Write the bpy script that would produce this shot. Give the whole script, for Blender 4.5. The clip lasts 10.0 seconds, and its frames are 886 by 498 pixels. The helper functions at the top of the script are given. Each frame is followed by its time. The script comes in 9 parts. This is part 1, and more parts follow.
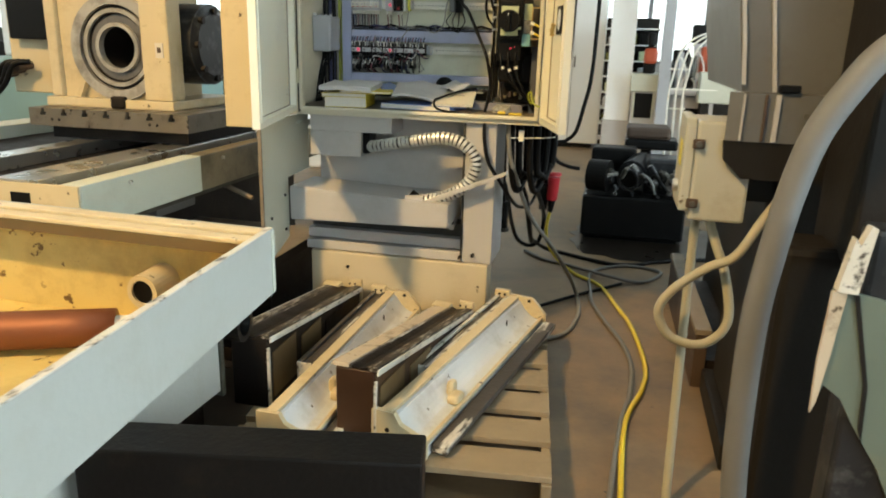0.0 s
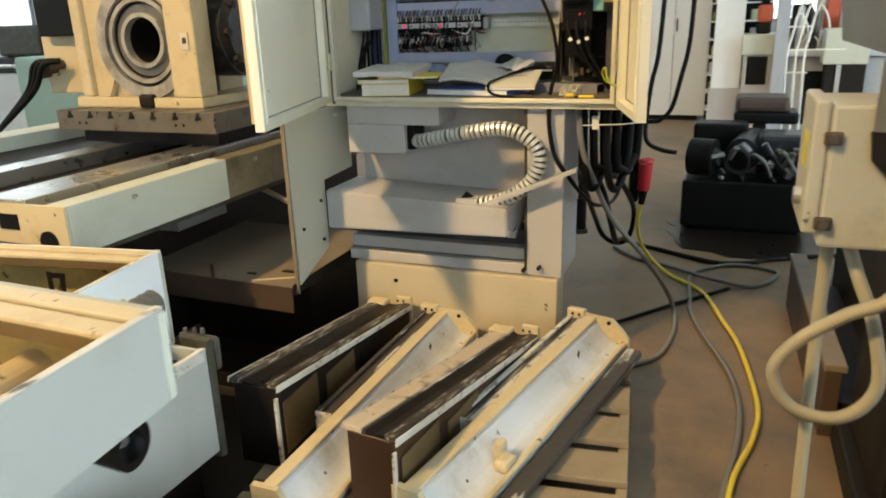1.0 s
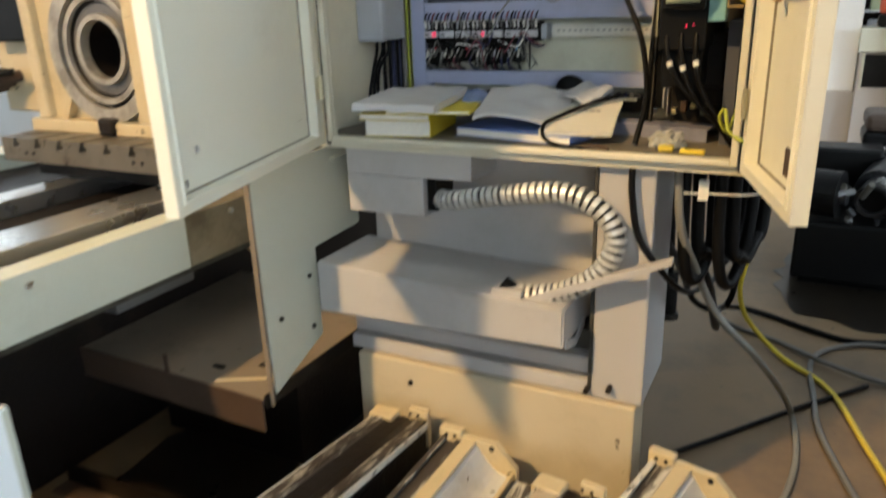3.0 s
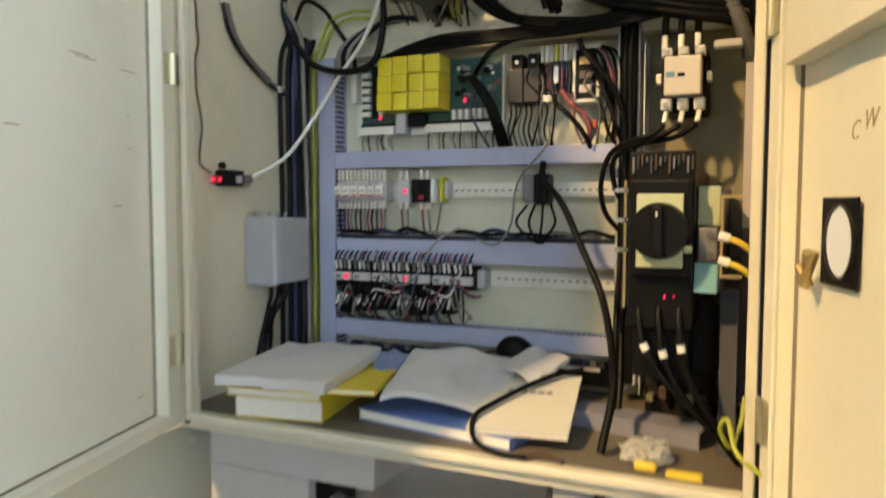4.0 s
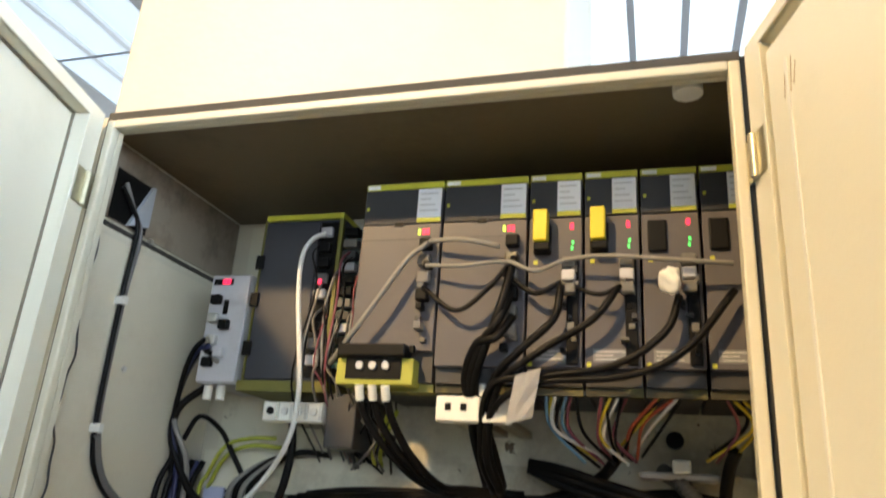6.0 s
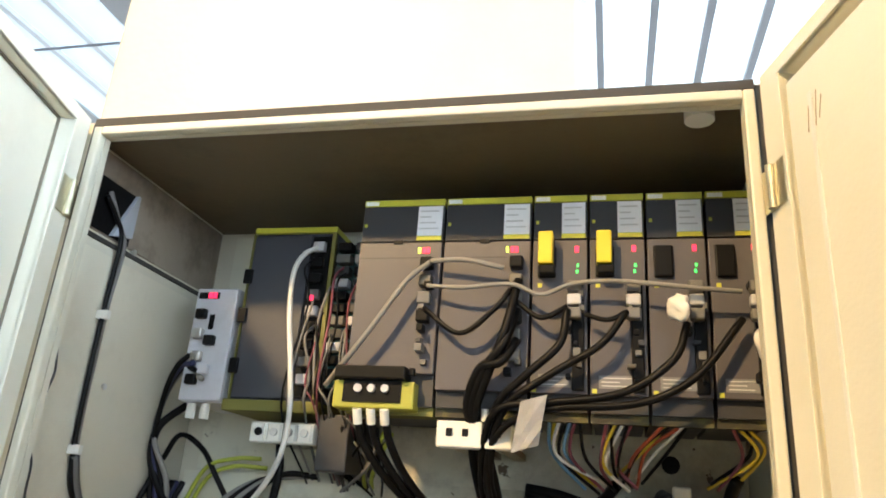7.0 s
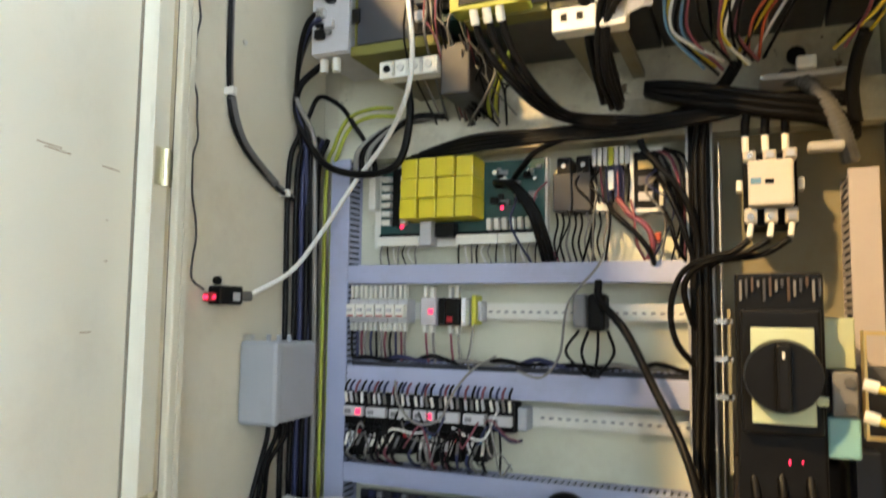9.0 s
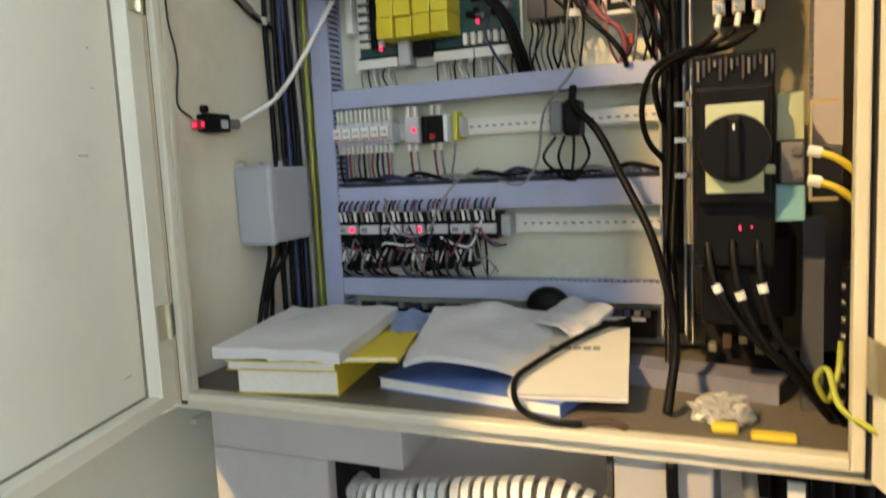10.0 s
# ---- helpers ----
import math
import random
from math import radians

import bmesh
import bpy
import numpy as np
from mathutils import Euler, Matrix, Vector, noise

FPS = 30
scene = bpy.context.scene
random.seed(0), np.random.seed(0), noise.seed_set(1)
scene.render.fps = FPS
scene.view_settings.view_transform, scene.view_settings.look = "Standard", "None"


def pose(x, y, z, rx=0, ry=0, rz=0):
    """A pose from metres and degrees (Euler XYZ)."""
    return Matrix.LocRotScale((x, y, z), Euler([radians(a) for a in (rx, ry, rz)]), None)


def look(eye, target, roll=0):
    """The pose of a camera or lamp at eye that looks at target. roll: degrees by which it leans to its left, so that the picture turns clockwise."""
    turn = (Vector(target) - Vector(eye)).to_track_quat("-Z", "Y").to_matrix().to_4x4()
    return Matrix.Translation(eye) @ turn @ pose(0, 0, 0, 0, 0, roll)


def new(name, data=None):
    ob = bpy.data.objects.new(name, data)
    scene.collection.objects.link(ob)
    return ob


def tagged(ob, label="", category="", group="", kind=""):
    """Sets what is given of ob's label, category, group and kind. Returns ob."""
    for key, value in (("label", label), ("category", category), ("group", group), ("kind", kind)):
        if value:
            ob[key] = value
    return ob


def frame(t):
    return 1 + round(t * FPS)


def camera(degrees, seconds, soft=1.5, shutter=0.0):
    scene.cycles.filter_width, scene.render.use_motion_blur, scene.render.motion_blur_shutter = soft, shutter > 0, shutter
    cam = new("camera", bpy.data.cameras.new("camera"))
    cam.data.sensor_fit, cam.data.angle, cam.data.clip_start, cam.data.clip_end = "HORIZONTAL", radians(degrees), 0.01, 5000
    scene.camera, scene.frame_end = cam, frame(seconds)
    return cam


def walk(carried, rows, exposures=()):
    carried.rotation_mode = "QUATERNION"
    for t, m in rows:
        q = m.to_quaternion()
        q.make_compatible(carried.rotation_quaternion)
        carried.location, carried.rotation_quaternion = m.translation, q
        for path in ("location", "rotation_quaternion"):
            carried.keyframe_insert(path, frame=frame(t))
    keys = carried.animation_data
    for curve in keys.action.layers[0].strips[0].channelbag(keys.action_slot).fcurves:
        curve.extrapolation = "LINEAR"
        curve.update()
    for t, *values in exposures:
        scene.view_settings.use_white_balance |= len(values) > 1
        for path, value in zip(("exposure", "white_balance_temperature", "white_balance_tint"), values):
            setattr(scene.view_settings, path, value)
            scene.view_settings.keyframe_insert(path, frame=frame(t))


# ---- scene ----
cam = camera(63.1, 10.0, soft=1.8, shutter=0.4)
PATH = [
    (0, (0.184, -0.185, 1.365), (-0.252, 1.689, 0.817), 1.6),
    (0.5, (0.227, 0.043, 1.353), (-0.343, 1.862, 0.749), -0.2),
    (1, (0.218, 0.38, 1.359), (-0.485, 2.15, 0.747), -1.9),
    (1.5, (0.184, 0.598, 1.324), (-0.596, 2.286, 0.587), 1.6),
    (2, (0.141, 0.764, 1.324), (-0.742, 2.355, 0.494), -0.6),
    (2.2, (0.102, 0.859, 1.331), (-0.82, 2.428, 0.501), -1.3),
    (3.3, (-0.054, 1.349, 1.453), (-0.879, 3.105, 0.965), -1.8),
    (3.5, (-0.089, 1.431, 1.468), (-0.887, 3.229, 1.105), -1.1),
    (4, (-0.137, 1.767, 1.503), (-0.947, 3.591, 1.382), 0.1),
    (4.5, (-0.138, 1.899, 1.576), (-0.925, 3.735, 1.669), -0.1),
    (5, (-0.167, 1.906, 1.721), (-0.907, 3.742, 2.003), 1.3),
    (5.5, (-0.226, 1.931, 1.784), (-0.869, 3.755, 2.293), 2.1),
    (6, (-0.268, 1.944, 1.864), (-0.822, 3.745, 2.534), 4.0),
    (6.2, (-0.303, 1.935, 1.903), (-0.802, 3.748, 2.585), 2.5),
    (7.3, (-0.352, 1.947, 1.882), (-0.788, 3.773, 2.569), 4.4),
    (7.5, (-0.362, 1.95, 1.845), (-0.817, 3.779, 2.515), 3.5),
    (8, (-0.367, 1.968, 1.736), (-0.919, 3.816, 2.266), 1.5),
    (8.5, (-0.346, 1.976, 1.603), (-1.007, 3.823, 1.991), 2.8),
    (9, (-0.323, 1.963, 1.537), (-1.104, 3.797, 1.71), 0.7),
    (9.5, (-0.29, 1.942, 1.494), (-1.107, 3.767, 1.475), -1.0),
    (10, (-0.265, 1.917, 1.459), (-1.055, 3.74, 1.23), -2.8),
]
walk(cam, [(t, look(eye, target, roll)) for t, eye, target, roll in PATH], [(0, -0.80, 6500, 2), (1, -0.79, 6450, 4), (2.2, -0.90, 6500, 7), (3.3, -0.67, 6200, 9), (4, -0.49, 6400, 9), (5, -0.53, 6400, 10), (6, -0.54, 6100, 11), (8, -0.11, 5950, 11), (9, -0.06, 6300, 10), (9.5, -0.16, 6350, 10), (10, -0.37, 6300, 10)])

# ---- world, daylight and lamps ----
world = bpy.data.worlds.new("sky")
scene.world = world
world.use_nodes = True
wn = world.node_tree.nodes
sky = wn.new("ShaderNodeTexSky")
sky.sky_type, sky.sun_disc = "NISHITA", False
sky.sun_elevation, sky.sun_rotation = radians(42), radians(200)
wn["Background"].inputs["Strength"].default_value = 0.12
world.node_tree.links.new(sky.outputs["Color"], wn["Background"].inputs["Color"])


def area_lamp(name, m, sx, sy, power, colour, spread=180, shape="RECTANGLE"):
    data = bpy.data.lights.new(name, "AREA")
    data.shape, data.size, data.size_y = shape, sx, sy
    data.energy, data.color, data.spread = power, colour, radians(spread)
    ob = new(name, data)
    ob.matrix_world = m
    return ob


# skylight strips, the south and east windows, and one warm high-bay lamp behind the walk
ROOF = 7.6
SKYLIGHTS = ((-7.5, 4, 1.0), (-3.2, 4, 1.0), (0.85, 4, 1.9), (7.5, 4, 1.0))
HX0, HX1, HY0, HY1 = -12.0, 12.0, -8.0, 17.0
BANDS_X = [(-10.5 + 4.4 * i, -6.9 + 4.4 * i) for i in range(5)]
BANDS_Y = [(-6.5 + 4.6 * i, -2.9 + 4.6 * i) for i in range(5)]
DAY = (0.74, 0.88, 1.0)
for sx, sy, hw in SKYLIGHTS[1::2]:
    area_lamp("skylight_light", pose(sx, sy, ROOF - 0.02), 2.0, 20.0, 15, DAY)
for lo, hi in BANDS_X[3:]:
    area_lamp("window_light", look(((lo + hi) / 2, HY0 + 0.03, 3.55), ((lo + hi) / 2, 0, 3.55)), 3.5, 4.0, 190, DAY)
for lo, hi in BANDS_Y[:2]:
    area_lamp("window_light", look((HX1 - 0.03, (lo + hi) / 2, 3.55), (0, (lo + hi) / 2, 3.55)), 3.5, 4.0, 1600, DAY)
area_lamp("skylight_light", pose(0.85, 10.4, ROOF - 0.06), 3.6, 7.0, 35, DAY)
area_lamp("high_bay_light", look((-3.3, -2.6, 6.3), (-0.7, 3.0, 0.6)), 0.45, 0.45, 335, (1.0, 0.65, 0.28), 90, "DISK")

# ---- materials ----


def mat(name, col, rough=0.5, metal=0.0, var=0.12, scale=6.0, dirt=None, amount=0.35, dscale=2.5, bump=0.15, bscale=60.0, spec=0.5, lo=0.52, hi=0.78, chips=0.0, chip=(0.10, 0.075, 0.045), stretch=1.0):
    m = bpy.data.materials.new(name)
    m.use_nodes = True
    nt = m.node_tree
    b = nt.nodes["Principled BSDF"]
    b.inputs["Roughness"].default_value, b.inputs["Metallic"].default_value = rough, metal
    b.inputs["Specular IOR Level"].default_value = spec
    tc = nt.nodes.new("ShaderNodeTexCoord")
    pull = nt.nodes.new("ShaderNodeVectorMath")
    pull.operation = "MULTIPLY"
    pull.inputs[1].default_value = (1, stretch, 1)
    nt.links.new(tc.outputs["Object"], pull.inputs[0])
    n1 = nt.nodes.new("ShaderNodeTexNoise")
    n1.inputs["Scale"].default_value, n1.inputs["Detail"].default_value = scale, 6
    nt.links.new(tc.outputs["Object"], n1.inputs["Vector"])
    r1 = nt.nodes.new("ShaderNodeMix")
    r1.data_type = "RGBA"
    r1.inputs["A"].default_value = (*[c * (1 - var) for c in col], 1)
    r1.inputs["B"].default_value = (*[min(1, c * (1 + var)) for c in col], 1)
    nt.links.new(n1.outputs["Fac"], r1.inputs["Factor"])
    out = r1.outputs["Result"]
    if dirt:
        n2 = nt.nodes.new("ShaderNodeTexNoise")
        n2.inputs["Scale"].default_value, n2.inputs["Detail"].default_value, n2.inputs["Roughness"].default_value = dscale, 9, 0.68
        nt.links.new(pull.outputs["Vector"], n2.inputs["Vector"])
        ramp = nt.nodes.new("ShaderNodeMapRange")
        ramp.inputs["From Min"].default_value, ramp.inputs["From Max"].default_value = lo, hi
        ramp.inputs["To Max"].default_value = amount
        nt.links.new(n2.outputs["Fac"], ramp.inputs["Value"])
        r2 = nt.nodes.new("ShaderNodeMix")
        r2.data_type = "RGBA"
        nt.links.new(ramp.outputs["Result"], r2.inputs["Factor"])
        nt.links.new(out, r2.inputs["A"])
        r2.inputs["B"].default_value = (*dirt, 1)
        out = r2.outputs["Result"]
    if chips:
        n4 = nt.nodes.new("ShaderNodeTexNoise")
        n4.inputs["Scale"].default_value, n4.inputs["Detail"].default_value, n4.inputs["Roughness"].default_value = 19, 5, 0.6
        nt.links.new(tc.outputs["Object"], n4.inputs["Vector"])
        spot = nt.nodes.new("ShaderNodeMapRange")
        spot.inputs["From Min"].default_value, spot.inputs["From Max"].default_value = 0.72 - 0.14 * chips, 0.745 - 0.14 * chips
        nt.links.new(n4.outputs["Fac"], spot.inputs["Value"])
        r3 = nt.nodes.new("ShaderNodeMix")
        r3.data_type = "RGBA"
        nt.links.new(spot.outputs["Result"], r3.inputs["Factor"])
        nt.links.new(out, r3.inputs["A"])
        r3.inputs["B"].default_value = (*chip, 1)
        out = r3.outputs["Result"]
    nt.links.new(out, b.inputs["Base Color"])
    rr = nt.nodes.new("ShaderNodeMapRange")
    rr.inputs["To Min"].default_value, rr.inputs["To Max"].default_value = max(0.03, rough - 0.12), min(1, rough + 0.15)
    nt.links.new(n1.outputs["Fac"], rr.inputs["Value"])
    nt.links.new(rr.outputs["Result"], b.inputs["Roughness"])
    if bump:
        n3 = nt.nodes.new("ShaderNodeTexNoise")
        n3.inputs["Scale"].default_value, n3.inputs["Detail"].default_value = bscale, 4
        nt.links.new(tc.outputs["Object"], n3.inputs["Vector"])
        bp = nt.nodes.new("ShaderNodeBump")
        bp.inputs["Strength"].default_value, bp.inputs["Distance"].default_value = bump, 0.004
        nt.links.new(n3.outputs["Fac"], bp.inputs["Height"])
        nt.links.new(bp.outputs["Normal"], b.inputs["Normal"])
    return m


def glow(name, col, strength):
    m = bpy.data.materials.new(name)
    m.use_nodes = True
    b = m.node_tree.nodes["Principled BSDF"]
    b.inputs["Base Color"].default_value = (*col, 1)
    b.inputs["Emission Color"].default_value = (*col, 1)
    b.inputs["Emission Strength"].default_value = strength
    return m


M_HINGE = mat("yellow_zinc_hinge_steel", (0.60, 0.56, 0.40), 0.3, 0.8, var=0.1, scale=12, dirt=(0.25, 0.2, 0.1), amount=0.4)
GRIME = (0.09, 0.065, 0.035)
M_CAB = mat("cabinet_paint", (0.60, 0.57, 0.45), 0.42, var=0.05, scale=3, dirt=(0.33, 0.29, 0.2), amount=0.35, dscale=3, bump=0.08, bscale=140)
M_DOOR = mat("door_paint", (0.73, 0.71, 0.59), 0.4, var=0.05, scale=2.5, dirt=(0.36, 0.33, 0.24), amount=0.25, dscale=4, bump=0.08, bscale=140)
M_SEAL = mat("grey_brown_foam_seal", (0.20, 0.175, 0.13), 0.8, var=0.2, scale=20)
M_SIDE = mat("cream_side_wall_paint", (0.65, 0.61, 0.475), 0.42, var=0.05, scale=4, dirt=(0.36, 0.30, 0.2), amount=0.4, dscale=3.5, bump=0.08)
M_SIDEUP = mat("shaded_upper_side_wall", (0.29, 0.245, 0.185), 0.45, var=0.15, scale=5, dirt=(0.09, 0.07, 0.045), amount=0.85, dscale=5, lo=0.44, hi=0.64)
M_GASKET = mat("rubber_gasket", (0.04, 0.037, 0.032), 0.7, var=0.2)
M_MOUNT = mat("mounting_plate_paint", (0.62, 0.62, 0.49), 0.45, var=0.07, scale=4, dirt=(0.3, 0.26, 0.15), amount=0.5, dscale=3.5)
M_ZINC = mat("dusty_yellow_zinc", (0.245, 0.22, 0.135), 0.42, 0.2, var=0.2, scale=5, dirt=(0.22, 0.15, 0.05), amount=0.7, dscale=6, lo=0.48, hi=0.68)
M_DUCT = mat("lavender_grey_duct_plastic", (0.37, 0.40, 0.56), 0.5, var=0.06, scale=8, dirt=(0.2, 0.19, 0.2), amount=0.3, dscale=9)
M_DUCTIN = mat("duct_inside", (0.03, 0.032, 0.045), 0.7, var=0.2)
M_PINK = mat("beige_duct_plastic", (0.40, 0.365, 0.375), 0.5, var=0.06, scale=8, dirt=(0.3, 0.24, 0.17), amount=0.3, dscale=7)
M_BLACK = mat("black_plastic", (0.0045, 0.0043, 0.0042), 0.42, var=0.3, scale=20, dirt=(0.016, 0.014, 0.012), amount=0.3, dscale=9, spec=0.15)
M_CABLE = mat("black_cable_sheath", (0.0042, 0.0040, 0.0040), 0.42, var=0.3, scale=15, dirt=(0.012, 0.010, 0.009), amount=0.25, dscale=8, spec=0.14)
M_GREYCAB = mat("grey_cable_sheath", (0.22, 0.21, 0.19), 0.5, var=0.15, scale=12)
M_WHITECAB = mat("white_cable_sheath", (0.74, 0.74, 0.70), 0.45, var=0.06)
M_YELLOWCAB = mat("yellow_cable_sheath", (0.62, 0.47, 0.03), 0.45, var=0.12, dirt=(0.25, 0.18, 0.06), amount=0.3, dscale=7)
M_GYCAB = mat("green_yellow_wire", (0.34, 0.38, 0.04), 0.5, var=0.3, scale=40)
M_BLUEW = mat("dark_blue_wire", (0.018, 0.022, 0.075), 0.5, var=0.25)
M_LBLUE = mat("light_blue_wire", (0.13, 0.27, 0.42), 0.5, var=0.2)
M_RED = mat("red_plastic", (0.36, 0.012, 0.02), 0.4, var=0.15)
M_ORANGEW = mat("orange_red_wire", (0.42, 0.075, 0.03), 0.5)
M_PURPLEW = mat("maroon_wire", (0.20, 0.05, 0.07), 0.5)
M_YELLOW = mat("yellow_relay_plastic", (0.66, 0.55, 0.02), 0.35, var=0.05, dirt=(0.4, 0.3, 0.04), amount=0.25, dscale=12)
M_YGT = mat("yellow_green_terminal_plastic", (0.34, 0.34, 0.04), 0.5, var=0.15, scale=14, dirt=(0.14, 0.11, 0.03), amount=0.5, dscale=9)
M_YGD = mat("dusty_olive_trim", (0.17, 0.16, 0.03), 0.55, var=0.2, scale=14, dirt=(0.10, 0.075, 0.03), amount=0.7, dscale=8)
M_OLIVEDK = mat("dark_dusty_olive", (0.030, 0.027, 0.012), 0.6, var=0.3, scale=18, dirt=(0.16, 0.14, 0.03), amount=0.7, dscale=14, lo=0.52, hi=0.62)
M_YG = mat("yellow_green_trim", (0.52, 0.53, 0.045), 0.45, var=0.12, scale=14, dirt=(0.25, 0.2, 0.05), amount=0.35, dscale=8)
M_DRIVE = mat("drive_housing_plastic", (0.080, 0.074, 0.083), 0.5, var=0.08, scale=8, dirt=(0.17, 0.14, 0.10), amount=0.4, dscale=5, bump=0.1)
M_DRIVEDK = mat("drive_dark_panel", (0.032, 0.032, 0.034), 0.45, var=0.12, dirt=(0.14, 0.12, 0.1), amount=0.3)
M_CNC = mat("controller_dark_blue_grey", (0.035, 0.037, 0.048), 0.4, var=0.1, dirt=(0.13, 0.12, 0.1), amount=0.3)
M_LABEL = mat("paper_label", (0.84, 0.86, 0.88), 0.6, var=0.05)
M_INK = mat("printed_grey", (0.20, 0.20, 0.21), 0.6)
M_WHITEP = mat("white_plastic", (0.74, 0.73, 0.66), 0.4, var=0.05, dirt=(0.4, 0.35, 0.25), amount=0.3, dscale=10)
M_GREYP = mat("light_grey_plastic", (0.50, 0.50, 0.52), 0.45, var=0.07, dirt=(0.25, 0.24, 0.22), amount=0.35, dscale=9)
M_JBOX = mat("grey_junction_box_paint", (0.36, 0.38, 0.41), 0.4, var=0.05, dirt=(0.22, 0.21, 0.19), amount=0.3, dscale=8)
M_PCB = mat("green_circuit_board", (0.012, 0.065, 0.06), 0.4, var=0.35, scale=60, dirt=(0.12, 0.13, 0.1), amount=0.3, dscale=30)
M_STEEL = mat("bright_steel", (0.62, 0.61, 0.58), 0.28, 0.95, var=0.1, scale=10, dirt=(0.2, 0.17, 0.13), amount=0.3)
M_COPPER = mat("copper_pipe", (0.22, 0.075, 0.032), 0.5, 0.4, var=0.2, scale=8, dirt=(0.15, 0.06, 0.03), amount=0.5)
M_BRASS = mat("brass_terminal", (0.55, 0.40, 0.16), 0.35, 0.85, var=0.15)
M_CREAMP = mat("contactor_cream_plastic", (0.57, 0.53, 0.46), 0.45, var=0.05, dirt=(0.35, 0.27, 0.17), amount=0.3, dscale=14)
M_GREENPL = mat("pale_green_plastic", (0.42, 0.46, 0.28), 0.4, var=0.06)
M_TEAL = mat("teal_plastic_cover", (0.20, 0.40, 0.41), 0.25, var=0.12)
M_PAPER = mat("paper", (0.56, 0.55, 0.545), 0.75, var=0.04, dirt=(0.5, 0.48, 0.42), amount=0.4, dscale=6)
M_PAGES = mat("page_edges", (0.78, 0.75, 0.68), 0.8, var=0.12, scale=150)
M_BOOKY = mat("yellow_book_cover", (0.66, 0.52, 0.03), 0.45, var=0.06)
M_BOOKB = mat("blue_book_cover", (0.10, 0.17, 0.45), 0.4, var=0.08)
M_LEAD = mat("greenish_grey_machine_paint", (0.50, 0.51, 0.42), 0.42, var=0.06, scale=4, dirt=(0.3, 0.26, 0.17), amount=0.4, dscale=3)
M_PED = mat("grey_beige_machine_paint", (0.425, 0.41, 0.395), 0.45, var=0.06, scale=4, dirt=(0.24, 0.20, 0.15), amount=0.45, dscale=3)
M_TANK = mat("pale_machine_paint", (0.37, 0.37, 0.335), 0.42, var=0.05, scale=3, dirt=(0.28, 0.25, 0.18), amount=0.5, dscale=3.5, chips=0.15)
M_TANKIN = mat("oily_cream_paint", (0.58, 0.45, 0.17), 0.38, var=0.12, scale=5, dirt=(0.20, 0.11, 0.03), amount=0.75, dscale=4, chips=0.7, chip=(0.12, 0.065, 0.02))
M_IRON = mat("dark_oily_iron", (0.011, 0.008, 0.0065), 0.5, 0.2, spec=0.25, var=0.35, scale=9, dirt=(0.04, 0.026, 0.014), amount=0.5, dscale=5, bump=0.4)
M_RUST = mat("rust_brown_steel", (0.075, 0.047, 0.031), 0.6, 0.25, var=0.3, scale=9, dirt=(0.05, 0.03, 0.02), amount=0.6, dscale=5, bump=0.4)
M_TSLOT = mat("worn_table_steel", (0.19, 0.165, 0.13), 0.42, 0.6, var=0.25, scale=12, dirt=(0.05, 0.038, 0.025), amount=0.85, dscale=9, chips=0.4, chip=(0.03, 0.022, 0.015))
M_WORN = mat("worn_white_painted_flange", (0.55, 0.52, 0.45), 0.5, var=0.15, scale=20, dirt=(0.04, 0.03, 0.022), amount=1.0, dscale=40, bump=0.3, lo=0.54, hi=0.66, stretch=0.5)
M_FLAKE = mat("flaked_dark_iron", (0.05, 0.042, 0.036), 0.5, 0.1, var=0.3, scale=12, dirt=(0.58, 0.55, 0.49), amount=1.0, dscale=16, bump=0.4, lo=0.56, hi=0.63, stretch=0.16)
M_STREAK = mat("scraped_white_on_iron", (0.030, 0.022, 0.015), 0.5, 0.1, var=0.3, scale=12, dirt=(0.50, 0.46, 0.39), amount=0.9, dscale=80, bump=0.4, lo=0.50, hi=0.66, stretch=0.06)
M_PLINTH = mat("lamp_warmed_plinth_cream", (0.50, 0.43, 0.30), 0.45, var=0.07, scale=4, dirt=(0.30, 0.23, 0.14), amount=0.5, dscale=3, chips=0.1)
M_BROWN = mat("brown_oily_iron", (0.045, 0.022, 0.011), 0.42, 0.2, var=0.3, scale=8, dirt=(0.03, 0.018, 0.012), amount=0.6, dscale=5, bump=0.3)
M_OILYEL = mat("oily_yellow_and_rim_shade", (0.12, 0.078, 0.033), 0.4, var=0.25, scale=9, dirt=(0.06, 0.04, 0.02), amount=0.8, dscale=6)
M_FLOORIN = mat("dirty_cabinet_floor", (0.125, 0.108, 0.08), 0.6, var=0.2, scale=6, dirt=(0.07, 0.055, 0.04), amount=0.7, dscale=7)
M_CREAM = mat("cream_machine_paint", (0.54, 0.445, 0.275), 0.4, var=0.07, scale=5, dirt=(0.24, 0.165, 0.08), amount=0.6, dscale=5, chips=0.35)
M_WHITEM = mat("white_machine_paint", (0.58, 0.58, 0.57), 0.38, var=0.06, scale=5, dirt=(0.28, 0.24, 0.17), amount=0.6, dscale=6, chips=0.3)
M_COL = mat("grey_brown_column_paint", (0.115, 0.113, 0.108), 0.45, var=0.12, scale=4, dirt=(0.05, 0.04, 0.03), amount=0.55, dscale=3, bump=0.25)
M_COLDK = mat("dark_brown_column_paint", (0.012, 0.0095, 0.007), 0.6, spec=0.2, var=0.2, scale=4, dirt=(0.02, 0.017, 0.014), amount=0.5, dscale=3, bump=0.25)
M_HOSE = mat("grey_rubber_hose", (0.15, 0.145, 0.135), 0.6, var=0.15, scale=12, dirt=(0.12, 0.10, 0.08), amount=0.4, dscale=6)
